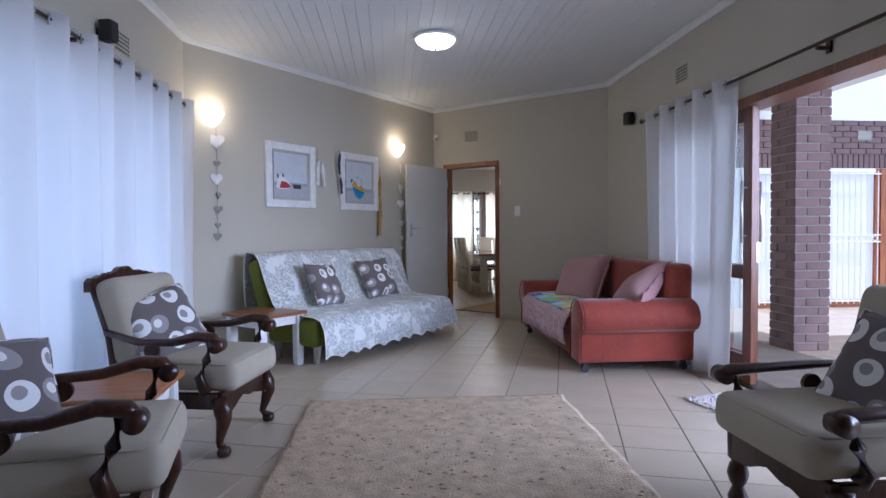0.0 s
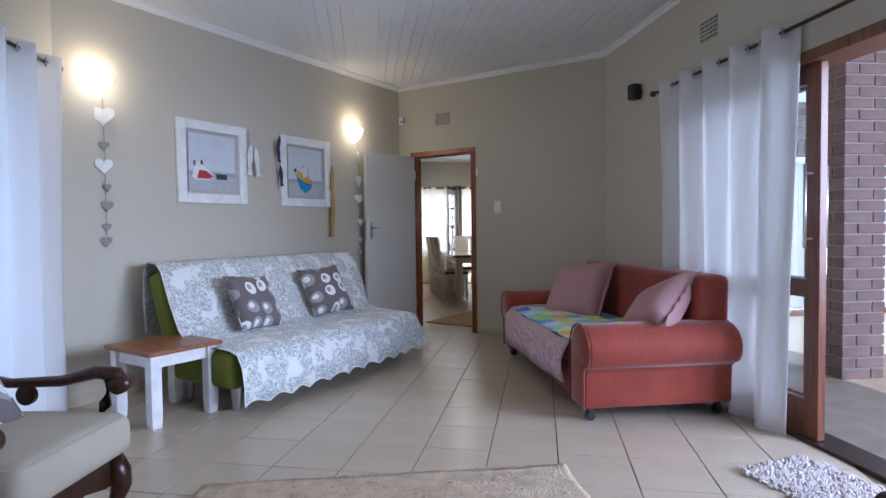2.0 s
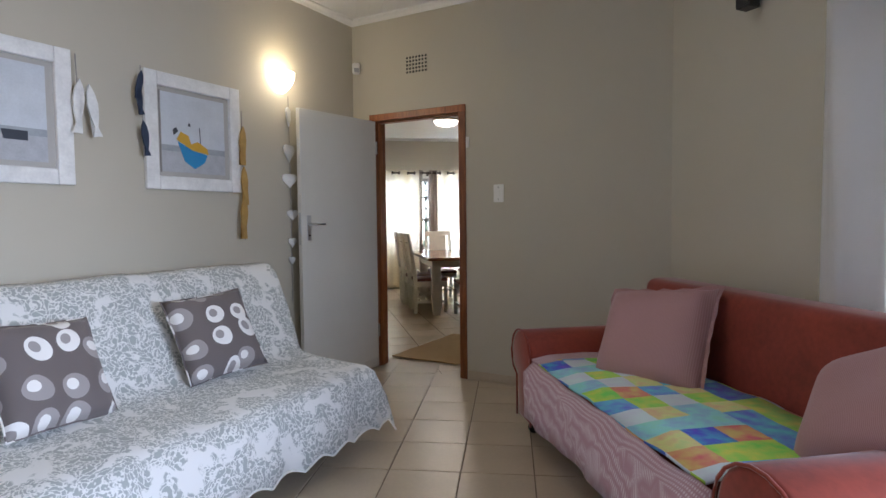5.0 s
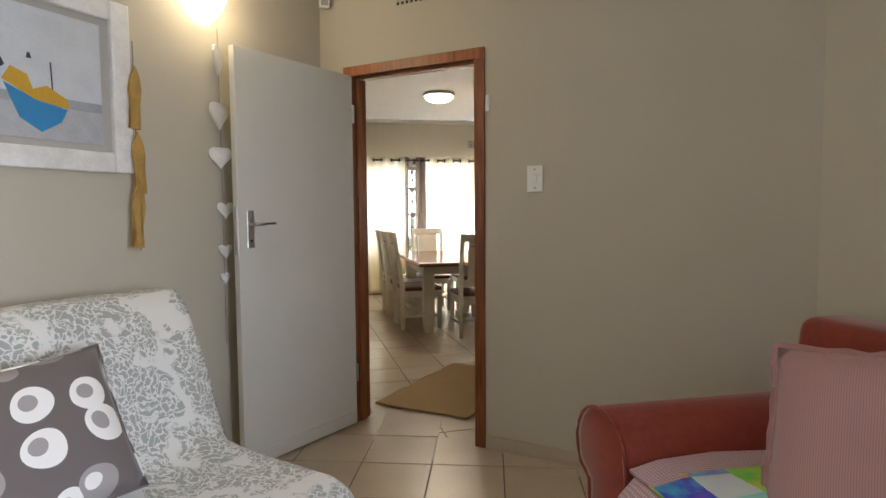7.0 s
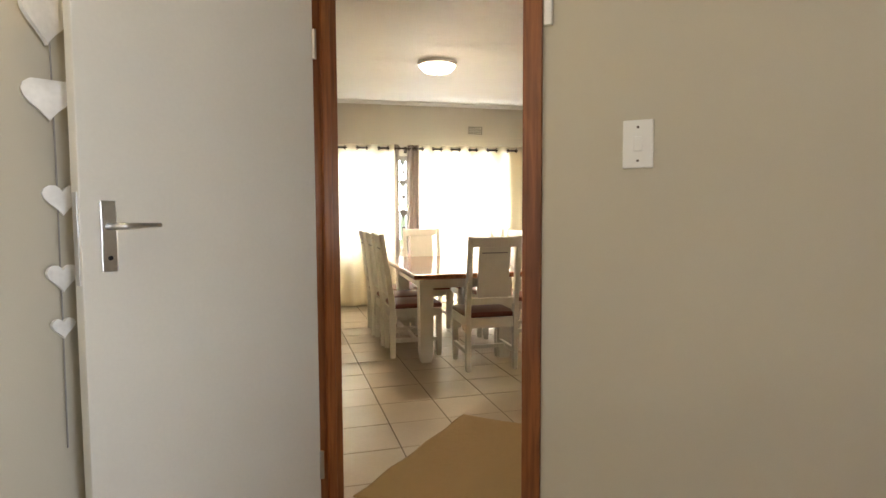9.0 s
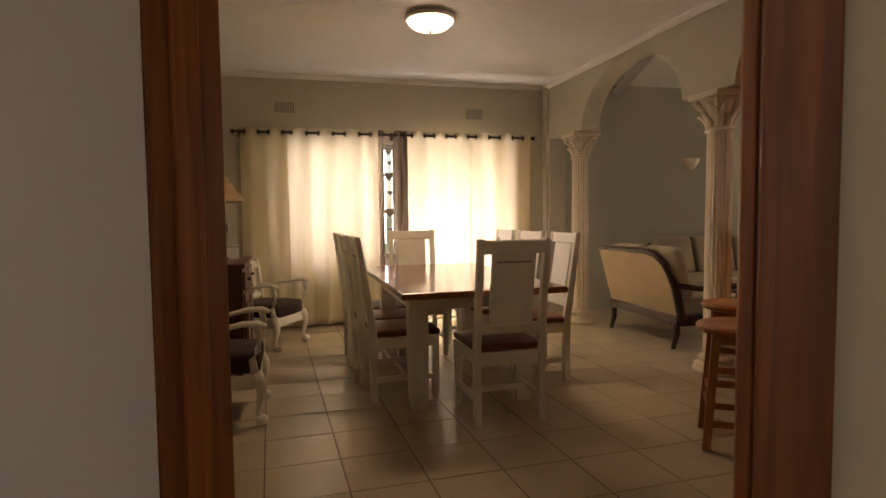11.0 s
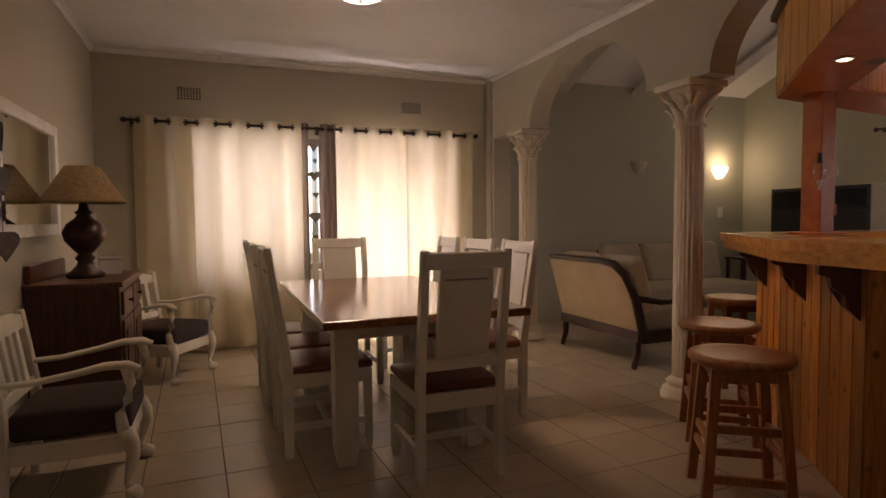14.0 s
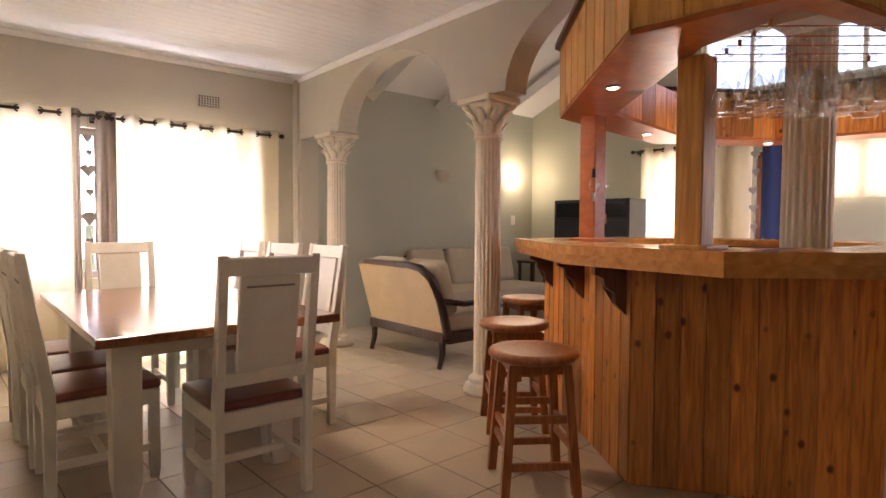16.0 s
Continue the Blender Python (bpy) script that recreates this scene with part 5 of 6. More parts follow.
skirting("baseboard_door", skew(-4.165, DOOR_V, 0).translation[:2], CORNER_E)
skirting("baseboard_right", CORNER_E, (RIGHT_X, 5.2))


# ---- dining room ----
ALUMINIUM = material("aluminium_frame", (0.30, 0.27, 0.24), 0.4, 0.6)
window("window_2", pose(D_LEFT + 0.80, D_FAR + 0.06, 0, 0, 0, 0), 1.15, 0.70, 1.96, 2, ALUMINIUM)
window("window_7", pose(D_LEFT + 1.95, D_FAR + 0.06, 0, 0, 0, 0), 1.25, 0.06, 1.96, 1, ALUMINIUM)
CR = D_FAR - 0.11
curtain_rod("bronze curtain rod across the dining room window", pose(-0.07, CR, 2.04, 0, 0, 0), 3.21, BRONZE, (0.04, 1.6, 3.17), 0.012)
for x, w, folds, seed in ((-0.03, 0.47, 4, 21), (0.42, 0.95, 7, 22), (1.69, 0.74, 6, 24), (2.41, 0.70, 5, 25)):
    curtain("full-length cream eyelet curtain glowing in front of the window", pose(x, CR, 2.085, 0, 0, 0), w, 2.05, folds, CURTAIN_CREAM, BRONZE, seed, depth=0.045, group="cream curtains")
LINEN = cloth_sheer("taupe_sheer", (0.36, 0.30, 0.25), 0.3)
curtain("narrow taupe curtain strip bunched beside the gap", pose(1.37, CR + 0.01, 2.09, 0, 0, 0), 0.07, 2.06, 2, LINEN, BRONZE, 31, depth=0.02, name="curtain_strip")
curtain("narrow taupe curtain strip beside the window gap", pose(1.55, CR + 0.01, 2.09, 0, 0, 0), 0.14, 2.06, 3, LINEN, BRONZE, 33, depth=0.025, name="curtain_strip")
heart_garland("string of grey wooden hearts hanging in the curtain gap", pose(1.49, CR + 0.012, 2.04), ((0.18, 0.07), (0.30, 0.05), (0.44, 0.11), (0.62, 0.06), (0.83, 0.12), (1.02, 0.06)), 1.1, (HEART_GREY, HEART_GREY), 14)
for x in (0.42, 2.49):
    air_brick(pose(x, D_FAR, 2.31, 0, 0, 0), 8, 5, 0.2, 0.11)
ceiling_light(pose(1.49, 11.41, D_CEIL), 56)


def dining_table():
    ob = thing("dining_table", "dining table with varnished wooden top and cream square legs", "dining table", pose(1.51, 11.09, 0))
    part("tabletop", block(-0.49, -0.89, 0.717, 0.49, 0.89, 0.755, 0.008), TABLETOP, ob, "glossy brown tabletop")
    for x in (-0.335, 0.335):
        for y in (-0.545, 0.545):
            bm = bmesh.new()
            lathe(bm, [(0.058, 0.0), (0.076, 0.09), (0.079, 0.6), (0.079, 0.716)], 4, pose(x, y, 0, 0, 0, 45))
            bevel(bm, 0.005, 1)
            part("leg", bm, CREAM_PAINT, ob)
    for b in ((-0.28, -0.59, 0.61, 0.28, -0.565, 0.716), (-0.28, 0.565, 0.61, 0.28, 0.59, 0.716), (-0.38, -0.49, 0.61, -0.355, 0.49, 0.716), (0.355, -0.49, 0.61, 0.38, 0.49, 0.716)):
        part("apron", block(*b, 0.003), CREAM_PAINT, ob)
    return ob


dining_table()


def dining_chair(m, group="dining chairs"):
    """A high-backed chair that faces local +x; its back legs stand at x 0."""
    ob = thing("dining_chair", "cream wooden dining chair with panelled back and brown leather seat", "dining chair", m, group)
    for y in (-0.19, 0.19):
        bm = bmesh.new()
        side = [(-0.022, 0.0), (0.022, 0.0), (0.026, 0.30), (0.024, 0.46), (-0.068, 1.045), (-0.102, 1.045), (-0.026, 0.44), (-0.024, 0.30)]
        prism(bm, side, y - 0.019, y + 0.019, Matrix(((1, 0, 0, 0), (0, 0, 1, 0), (0, 1, 0, 0), (0, 0, 0, 1))))
        bmesh.ops.recalc_face_normals(bm, faces=bm.faces)
        bevel(bm, 0.004, 1)
        part("back_post", bm, CREAM_PAINT, ob)
        bm = bmesh.new()
        lathe(bm, [(0.024, 0.0), (0.03, 0.05), (0.03, 0.41)], 4, pose(0.40, y * 0.97, 0, 0, 0, 45))
        bevel(bm, 0.003, 1)
        part("front_leg", bm, CREAM_PAINT, ob)
        part("stretcher", block(0.02, y - 0.012, 0.13, 0.385, y + 0.012, 0.165, 0.003), CREAM_PAINT, ob)
        part("seat_rail", block(0.02, y - 0.014, 0.345, 0.39, y + 0.014, 0.415, 0.003), CREAM_PAINT, ob)
    part("cross_stretcher", block(0.19, -0.178, 0.13, 0.215, 0.178, 0.16, 0.003), CREAM_PAINT, ob)
    part("front_rail", block(0.385, -0.165, 0.345, 0.412, 0.165, 0.415, 0.003), CREAM_PAINT, ob)
    part("rear_rail", block(-0.014, -0.171, 0.335, 0.014, 0.171, 0.415, 0.003), CREAM_PAINT, ob)
    lean = pose(0.0, 0, 0.46, 0, -8.9, 0)
    part("top_rail", block(-0.016, -0.195, 0.51, 0.016, 0.195, 0.583, 0.005, lean), CREAM_PAINT, ob)
    part("lower_rail", block(-0.015, -0.171, 0.06, 0.013, 0.171, 0.115, 0.003, lean), CREAM_PAINT, ob)
    part("back_panel", block(-0.011, -0.125, 0.115, 0.009, 0.125, 0.51, 0.003, lean), CREAM_PAINT, ob)
    # grey strip on the uncut panel, painting the shade of a narrow slot
    part("slot_shade", block(-0.0135, -0.1, 0.462, -0.0105, 0.1, 0.47, 0, lean), HEART_GREY, ob)
    part("seat", soft_box(-0.005, -0.205, 0.415, 0.43, 0.205, 0.455, 0.016, 1, 0.008), BROWN_LEATHER, ob, "brown leather seat pad", smooth=True)
    return ob


first = dining_chair(pose(1.615, 10.16, 0, 0, 0, 90))
for y, dx, turn in ((10.915, 0.93, 0), (11.38, 0.91, 1), (11.86, 0.885, -1)):
    copy_thing(first, pose(dx, y, 0, 0, 0, turn))
for y, dx, turn in ((11.03, 2.31, 180), (11.52, 2.26, 184), (12.0, 2.22, 178)):
    copy_thing(first, pose(dx, y, 0, 0, 0, turn))
copy_thing(first, pose(1.50, 12.20, 0, 0, 0, -90))


def white_armchair(m, label, group="white armchairs"):
    """A low slatted armchair with cabriole front legs; it faces local +x."""
    ob = thing("white_armchair", label, "armchair", m, group)
    side = Matrix(((1, 0, 0, 0), (0, 0, 1, 0), (0, 1, 0, 0), (0, 0, 0, 1)))
    for y in (-0.235, 0.235):
        s = 1 if y > 0 else -1
        bm = bmesh.new()
        cabriole(bm, 0.225, y, 1.0, 0.3 * s, 0.30, 0.72)
        part("front_leg", bm, CREAM_PAINT, ob, smooth=True)
        bm = bmesh.new()
        prism(bm, [(-0.245, 0.0), (-0.205, 0.0), (-0.19, 0.22), (-0.19, 0.42), (-0.245, 0.775), (-0.28, 0.775), (-0.232, 0.42), (-0.226, 0.22)], y - 0.019, y + 0.019, side)
        bmesh.ops.recalc_face_normals(bm, faces=bm.faces)
        part("back_post", bevel(bm, 0.005, 1), CREAM_PAINT, ob)
        bm = bmesh.new()
        tube(bm, [(-0.225, y, 0.53), (-0.10, y * 1.03, 0.535), (0.05, y * 1.08, 0.56), (0.16, y * 1.12, 0.583), (0.24, y * 1.13, 0.582), (0.285, y * 1.13, 0.562)], [0.02, 0.021, 0.023, 0.027, 0.029, 0.022], 10, 0.62)
        part("arm", bm, CREAM_PAINT, ob, smooth=True)
        bm = bmesh.new()
        tube(bm, [(0.235, y * 1.12, 0.57), (0.25, y * 1.10, 0.50), (0.236, y * 1.05, 0.43), (0.205, y * 1.01, 0.37), (0.215, y, 0.29)], [0.022, 0.02, 0.02, 0.021, 0.026], 10)
        part("arm_support", bm, CREAM_PAINT, ob, smooth=True)
        part("side_rail", block(-0.20, y - 0.013, 0.205, 0.21, y + 0.013, 0.285, 0.004), CREAM_PAINT, ob)
    part("front_rail", block(0.205, -0.225, 0.205, 0.235, 0.225, 0.285, 0.006), CREAM_PAINT, ob)
    part("rear_rail", block(-0.222, -0.216, 0.215, -0.198, 0.216, 0.285, 0.004), CREAM_PAINT, ob)
    lean = pose(-0.213, 0, 0.42, 0, -8.8, 0)
    bm = bmesh.new()
    crest = [(-0.216, 0.275), (0.216, 0.275)] + [(0.216 - 0.432 * i / 12, 0.335 + 0.03 * math.sin(math.pi * i / 12)) for i in range(13)]
    prism(bm, crest, -0.014, 0.014, lean @ Matrix(((0, 0, 1, 0), (1, 0, 0, 0), (0, 1, 0, 0), (0, 0, 0, 1))))
    bmesh.ops.triangulate(bm, faces=[f for f in bm.faces if len(f.verts) > 4])
    part("crest", bm, CREAM_PAINT, ob)
    part("lower_rail", block(-0.012, -0.216, 0.0, 0.012, 0.216, 0.045, 0.004, lean), CREAM_PAINT, ob)
    for k in range(4):
        y = (k - 1.5) * 0.094
        part("slat", block(-0.007, y - 0.021, 0.045, 0.007, y + 0.021, 0.276, 0.003, lean), CREAM_PAINT, ob)
    part("seat", soft_box(-0.20, -0.222, 0.286, 0.245, 0.222, 0.405, 0.03, 2, 0.02), BROWN_CLOTH, ob, "dark brown seat pad", smooth=True)
    return ob


white_armchair(pose(0.02, 10.785, 0, 0, 0, 0), "white slatted armchair with dark seat beside the sideboard")
white_armchair(pose(0.225, 12.665, 0, 0, 0, -31), "white slatted armchair with dark seat before the curtain")


def sideboard():
    ob = thing("sideboard", "red-brown wooden sideboard with panelled doors", "sideboard", pose(-0.325, 11.38, 0))
    L, d = 0.86, 0.46
    part("body", block(0.0, 0.02, 0.10, d - 0.02, L - 0.02, 0.82, 0.004), REDBROWN, ob)
    part("top", block(0.0, 0.0, 0.82, d, L, 0.85, 0.006), REDBROWN, ob)
    part("upstand", block(0.0, 0.05, 0.85, 0.025, L - 0.05, 0.95, 0.008), REDBROWN, ob)
    for k in range(2):
        y = 0.06 + k * 0.385
        part("drawer", block(d - 0.02, y, 0.66, d - 0.004, y + 0.355, 0.79, 0.004), REDBROWN, ob)
        door = part("door", block(d - 0.02, y, 0.14, d - 0.004, y + 0.355, 0.63, 0.004), REDBROWN, ob)
        part("panel", block(d - 0.005, y + 0.06, 0.2, d + 0.003, y + 0.295, 0.57, 0.006), REDBROWN, door)
        bm = bmesh.new()
        part("knob", lathe(bm, [(0.006, 0), (0.008, 0.012), (0.014, 0.02), (0.008, 0.028)], 12, pose(d - 0.004, y + 0.178, 0.725, 0, 90)), BRONZE, ob)
    for x in (0.04, d - 0.06):
        for y in (0.07, L - 0.07):
            bm = bmesh.new()
            part("foot", lathe(bm, [(0.02, 0), (0.032, 0.03), (0.022, 0.07), (0.03, 0.1)], 12, pose(x, y, 0)), REDBROWN, ob, smooth=True)
    return ob


sideboard()


def table_lamp():
    ob = thing("table_lamp", "dark turned table lamp with a woven rush shade", "table lamp", pose(-0.11, 11.78, 0.85))
    bm = bmesh.new()
    part("base", lathe(bm, [(0.10, 0.0), (0.105, 0.02), (0.075, 0.045), (0.05, 0.07), (0.04, 0.095), (0.055, 0.115), (0.035, 0.14), (0.06, 0.165), (0.105, 0.22), (0.115, 0.27), (0.09, 0.32), (0.05, 0.35), (0.035, 0.37), (0.05, 0.385), (0.03, 0.40), (0.02, 0.45)], 24), DARKWOOD, ob, smooth=True)
    bm = bmesh.new()
    part("shade", lathe(bm, [(0.225, 0.445), (0.215, 0.46), (0.09, 0.655), (0.075, 0.655)], 28), material("rush_shade", (0.33, 0.22, 0.11), 0.9, vary=0.3, scale=40, grain=150, bump=0.6, dist=0.006), ob, smooth=True)
    bm = bmesh.new()
    pts = [(0.222 * math.cos(a), 0.222 * math.sin(a), 0.446) for a in [2 * math.pi * k / 28 for k in range(29)]]
    part("rim", tube(bm, pts, 0.008, 6), material("rush_rim", (0.28, 0.18, 0.08), 0.9, vary=0.2), ob, smooth=True)
    return ob


table_lamp()
caddy = thing("tray_box", "small white box with a framed card on the sideboard", "box", pose(-0.02, 12.03, 0.85, 0, 0, 10))
part("body", block(-0.06, -0.08, 0, 0.06, 0.08, 0.09, 0.004), WHITE_PLASTIC, caddy)
part("lid", block(-0.063, -0.083, 0.09, 0.063, 0.083, 0.105, 0.004), material("clear_lid", (0.6, 0.6, 0.58), 0.2), caddy)

MIRROR = material("mirror_glass", (0.85, 0.86, 0.86), 0.02, 1.0, vary=0.0, bump=0.0)
mirror = thing("wall_mirror", "rectangular mirror in a broad white frame", "mirror", pose(D_LEFT, 11.05, 1.10, 0, 0, 90))
for name, b in (("frame_side", (0, -0.03, 0, 0.07, 0, 0.68)), ("frame_side", (1.03, -0.03, 0, 1.10, 0, 0.68)), ("frame_rail", (0.07, -0.028, 0, 1.03, 0, 0.07)), ("frame_rail", (0.07, -0.028, 0.61, 1.03, 0, 0.68))):
    part(name, block(*b, 0.006), DISTRESSED, mirror)
part("glass", block(0.07, -0.012, 0.07, 1.03, -0.004, 0.61, 0), MIRROR, mirror)
heart_garland("string of carved grey hearts hanging beside the mirror", pose(D_LEFT + 0.03, 11.03, 1.78, 0, 0, 90), ((0.20, 0.15), (0.40, 0.15), (0.54, 0.11), (0.70, 0.16)), 0.75, (HEART_WICKER, HEART_WICKER), 17)
heart_garland("second string of carved grey hearts by the mirror", pose(D_LEFT + 0.03, 10.95, 1.70, 0, 0, 90), ((0.22, 0.12), (0.40, 0.12)), 0.55, (HEART_WICKER, HEART_WICKER), 19)
woven_rug("door_mat", "plain ochre coir mat inside the doorway", pose(1.02, 8.62, 0.001, 0, 0, -41), 0.66, 1.12, JUTE_MAT, 0.01, 0, 0, 3)


# ---- columns ----
def leaf_strip(bm, m, w, h, curl):
    rows = []
    for i in range(6):
        t = i / 5
        row = []
        for j in range(5):
            s = j / 4 * 2 - 1
            ww = w * (1 - 0.55 * t ** 2) * (0.8 + 0.2 * math.cos(t * 9))
            row.append(m @ Vector((curl * t ** 2.2 * 1.0 - 0.012 * s * s, s * ww / 2, h * (t - 0.18 * max(0, t - 0.75)))))
        rows.append(row)
    return sheet(bm, rows, 0.008)


def column(x, y, r=0.092, group="columns", tall=0.0):
    ob = thing("column", "cream fluted column with a leafy capital under the arches", "column", pose(x, y, 0), group)
    bm = bmesh.new()
    part("base", lathe(bm, [(r * 1.75, 0), (r * 1.75, 0.03), (r * 1.6, 0.04), (r * 1.65, 0.06), (r * 1.35, 0.075), (r * 1.25, 0.09), (r * 1.4, 0.105), (r * 1.15, 0.125), (r * 1.02, 0.14)], 32), STONE, ob, smooth=True)
    bm = bmesh.new()
    part("shaft", lathe(bm, [(r, 0.135), (r, 0.15), (r * 0.98, 1.0), (r * 0.92, 1.76 + tall)], 160, None, 0.07, 20), STONE, ob)
    bm = bmesh.new()
    part("capital_bell", lathe(bm, [(r * 1.08, 1.75), (r * 1.1, 1.77), (r * 0.95, 1.78), (r * 1.0, 1.86), (r * 1.3, 1.96), (r * 1.6, 1.985)], 32, pose(0, 0, tall)), STONE, ob, smooth=True)
    for tier, (z, h, w, c, n, off) in enumerate(((1.775, 0.10, 0.085, 0.06, 8, 0.0), (1.835, 0.115, 0.085, 0.08, 8, 0.5), (1.89, 0.10, 0.06, 0.085, 4, 0.5))):
        for k in range(n):
            bm = bmesh.new()
            leaf_strip(bm, pose(0, 0, z + tall, 0, 0, 360 * (k + off) / n) @ pose(r * (0.98 + 0.08 * tier), 0, 0), w, h, c)
            part("leaf", bm, STONE, ob, smooth=True)
    for k in range(4):
        bm = bmesh.new()
        m = pose(0, 0, 1.975 + tall, 0, 0, 45 + 90 * k) @ pose(r * 1.72, 0, 0)
        tube(bm, [m @ Vector((0, -0.022, 0)), m @ Vector((0, 0.022, 0))], 0.027, 14)
        part("volute", bm, STONE, ob, smooth=True)
    part("abacus", block(-0.155, -0.155, 1.985 + tall, 0.155, 0.155, 2.029 + tall, 0.008), STONE, ob)
    return ob


for y in (10.72, 12.79):
    column(D_RIGHT + ARCH_T / 2, y)
column(4.10, 8.97, 0.125, tall=1.25)
pil = thing("pilaster", "plain plaster pilaster in the dining room corner", "pilaster", pose(D_RIGHT - 0.03, 13.36, 0))
part("shaft", block(0, 0, 0, 0.05, 0.1, 2.64, 0.004), WALL, pil)


# ---- bar ----
def inset(poly, d):
    out, n = [], len(poly)
    for i in range(n):
        a, b, c = Vector(poly[i - 1]), Vector(poly[i]), Vector(poly[(i + 1) % n])
        u, v = (b - a).normalized(), (c - b).normalized()
        nu, nv = Vector((-u.y, u.x)), Vector((-v.y, v.x))
        k = (nu + nv)
        k = k / max(0.2, k.dot(nu))
        out.append(tuple(b + k * d))
    return out


BAR = [(3.68, 10.67), (2.874, 9.626), (2.748, 8.80), (3.33, 8.27), (4.9, 8.27), (5.35, 9.3), (5.2, 10.6)]
BAR_Z = 1.075


def ring(bm, outer, inner, z0, z1):
    n = len(outer)
    v = [[bm.verts.new((x, y, z)) for x, y in p] for p, z in ((outer, z0), (outer, z1), (inner, z0), (inner, z1))]
    for i in range(n):
        j = (i + 1) % n
        bm.faces.new((v[0][i], v[0][j], v[1][j], v[1][i]))
        bm.faces.new((v[2][j], v[2][i], v[3][i], v[3][j]))
        bm.faces.new((v[1][i], v[1][j], v[3][j], v[3][i]))
        bm.faces.new((v[0][j], v[0][i], v[2][i], v[2][j]))
    return bm


def planks(parent, p0, p1, z0, z1, width, mat, out, thick=0.02):
    """Upright boards along a face from p0 to p1, their front to the outside."""
    way = Vector((p1[0] - p0[0], p1[1] - p0[1], 0))
    n = max(1, round(way.length / width))
    w = way.length / n
    m = pose(p0[0], p0[1], 0, 0, 0, math.degrees(math.atan2(way.y, way.x)))
    bm = block(0.0012, -thick * out, z0, w - 0.0012, 0, z1, 0.004, segments=1)
    me = bpy.data.meshes.new("plank")
    bmesh.ops.recalc_face_normals(bm, faces=bm.faces)
    bm.to_mesh(me)
    bm.free()
    me.materials.append(mat)
    for k in range(n):
        ob = new("plank", me)
        ob.parent = parent
        ob.matrix_local = m @ pose(k * w, 0, 0)


def bar_counter():
    ob = thing("bar_counter", "knotty pine plank-fronted bar with a varnished top", "bar counter", pose(0, 0, 0))
    inner = inset(BAR, 0.46)
    bm = ring(bmesh.new(), BAR, inner, BAR_Z - 0.045, BAR_Z)
    part("counter_top", bevel(bm, 0.012, 2), PINE_TOP, ob, "glossy orange-brown counter top")
    part("fascia", bevel(ring(bmesh.new(), inset(BAR, 0.012), inset(BAR, 0.04), BAR_Z - 0.095, BAR_Z - 0.045), 0.003, 1), PINE_TOP, ob)
    face = inset(BAR, 0.20)
    face[1:4] = [(2.95, 9.29), (3.30, 8.78), (3.52, 8.48)]
    part("carcass", ring(bmesh.new(), inset(face, 0.022), inset(face, 0.2), 0.0, BAR_Z - 0.05), DARKWOOD, ob)
    for i in range(4):
        planks(ob, face[i], face[i + 1], 0.0, BAR_Z - 0.05, 0.11, PINE, -1)
    for i, ts in ((0, (0.12, 0.55, 0.95)),):
        for t in ts:
            p, q = Vector(face[i]), Vector(face[i + 1])
            way = (q - p).normalized()
            at = p + (q - p) * t
            bm = bmesh.new()
            side = [(0, 0), (0.15, 0), (0.15, -0.035), (0.11, -0.05), (0.10, -0.09), (0.055, -0.12), (0.05, -0.17), (0.02, -0.2), (0, -0.22)]
            m = Matrix.Translation((at.x, at.y, BAR_Z - 0.097)) @ pose(0, 0, 0, 0, 0, math.degrees(math.atan2(way.y, way.x)) - 90)
            prism(bm, side, -0.022, 0.022, m @ Matrix(((1, 0, 0, 0), (0, 0, -1, 0), (0, 1, 0, 0), (0, 0, 0, 1))))
            bmesh.ops.triangulate(bm, faces=[f for f in bm.faces if len(f.verts) > 4])
            part("bracket", bm, REDBROWN, ob, "scalloped timber bracket")
    return ob


bar_counter()
CANOPY = [(3.49, 10.13), (2.44, 9.0), (2.50, 8.46), (3.2, 8.32), (4.8, 8.32), (5.9, 8.7), (5.7, 9.8), (4.9, 10.32)]
CAN_Z, CAN_TOP = 1.82, 2.24


RED_PINE = wood("red_pine", (0.44, 0.105, 0.02), (0.60, 0.17, 0.035), 0.3, knots=2.5, stretch=(3, 3, 3), spread=0.03)
STOOLWOOD = wood("stool_pine", (0.25, 0.07, 0.02), (0.42, 0.15, 0.045), 0.33, spread=0.12)


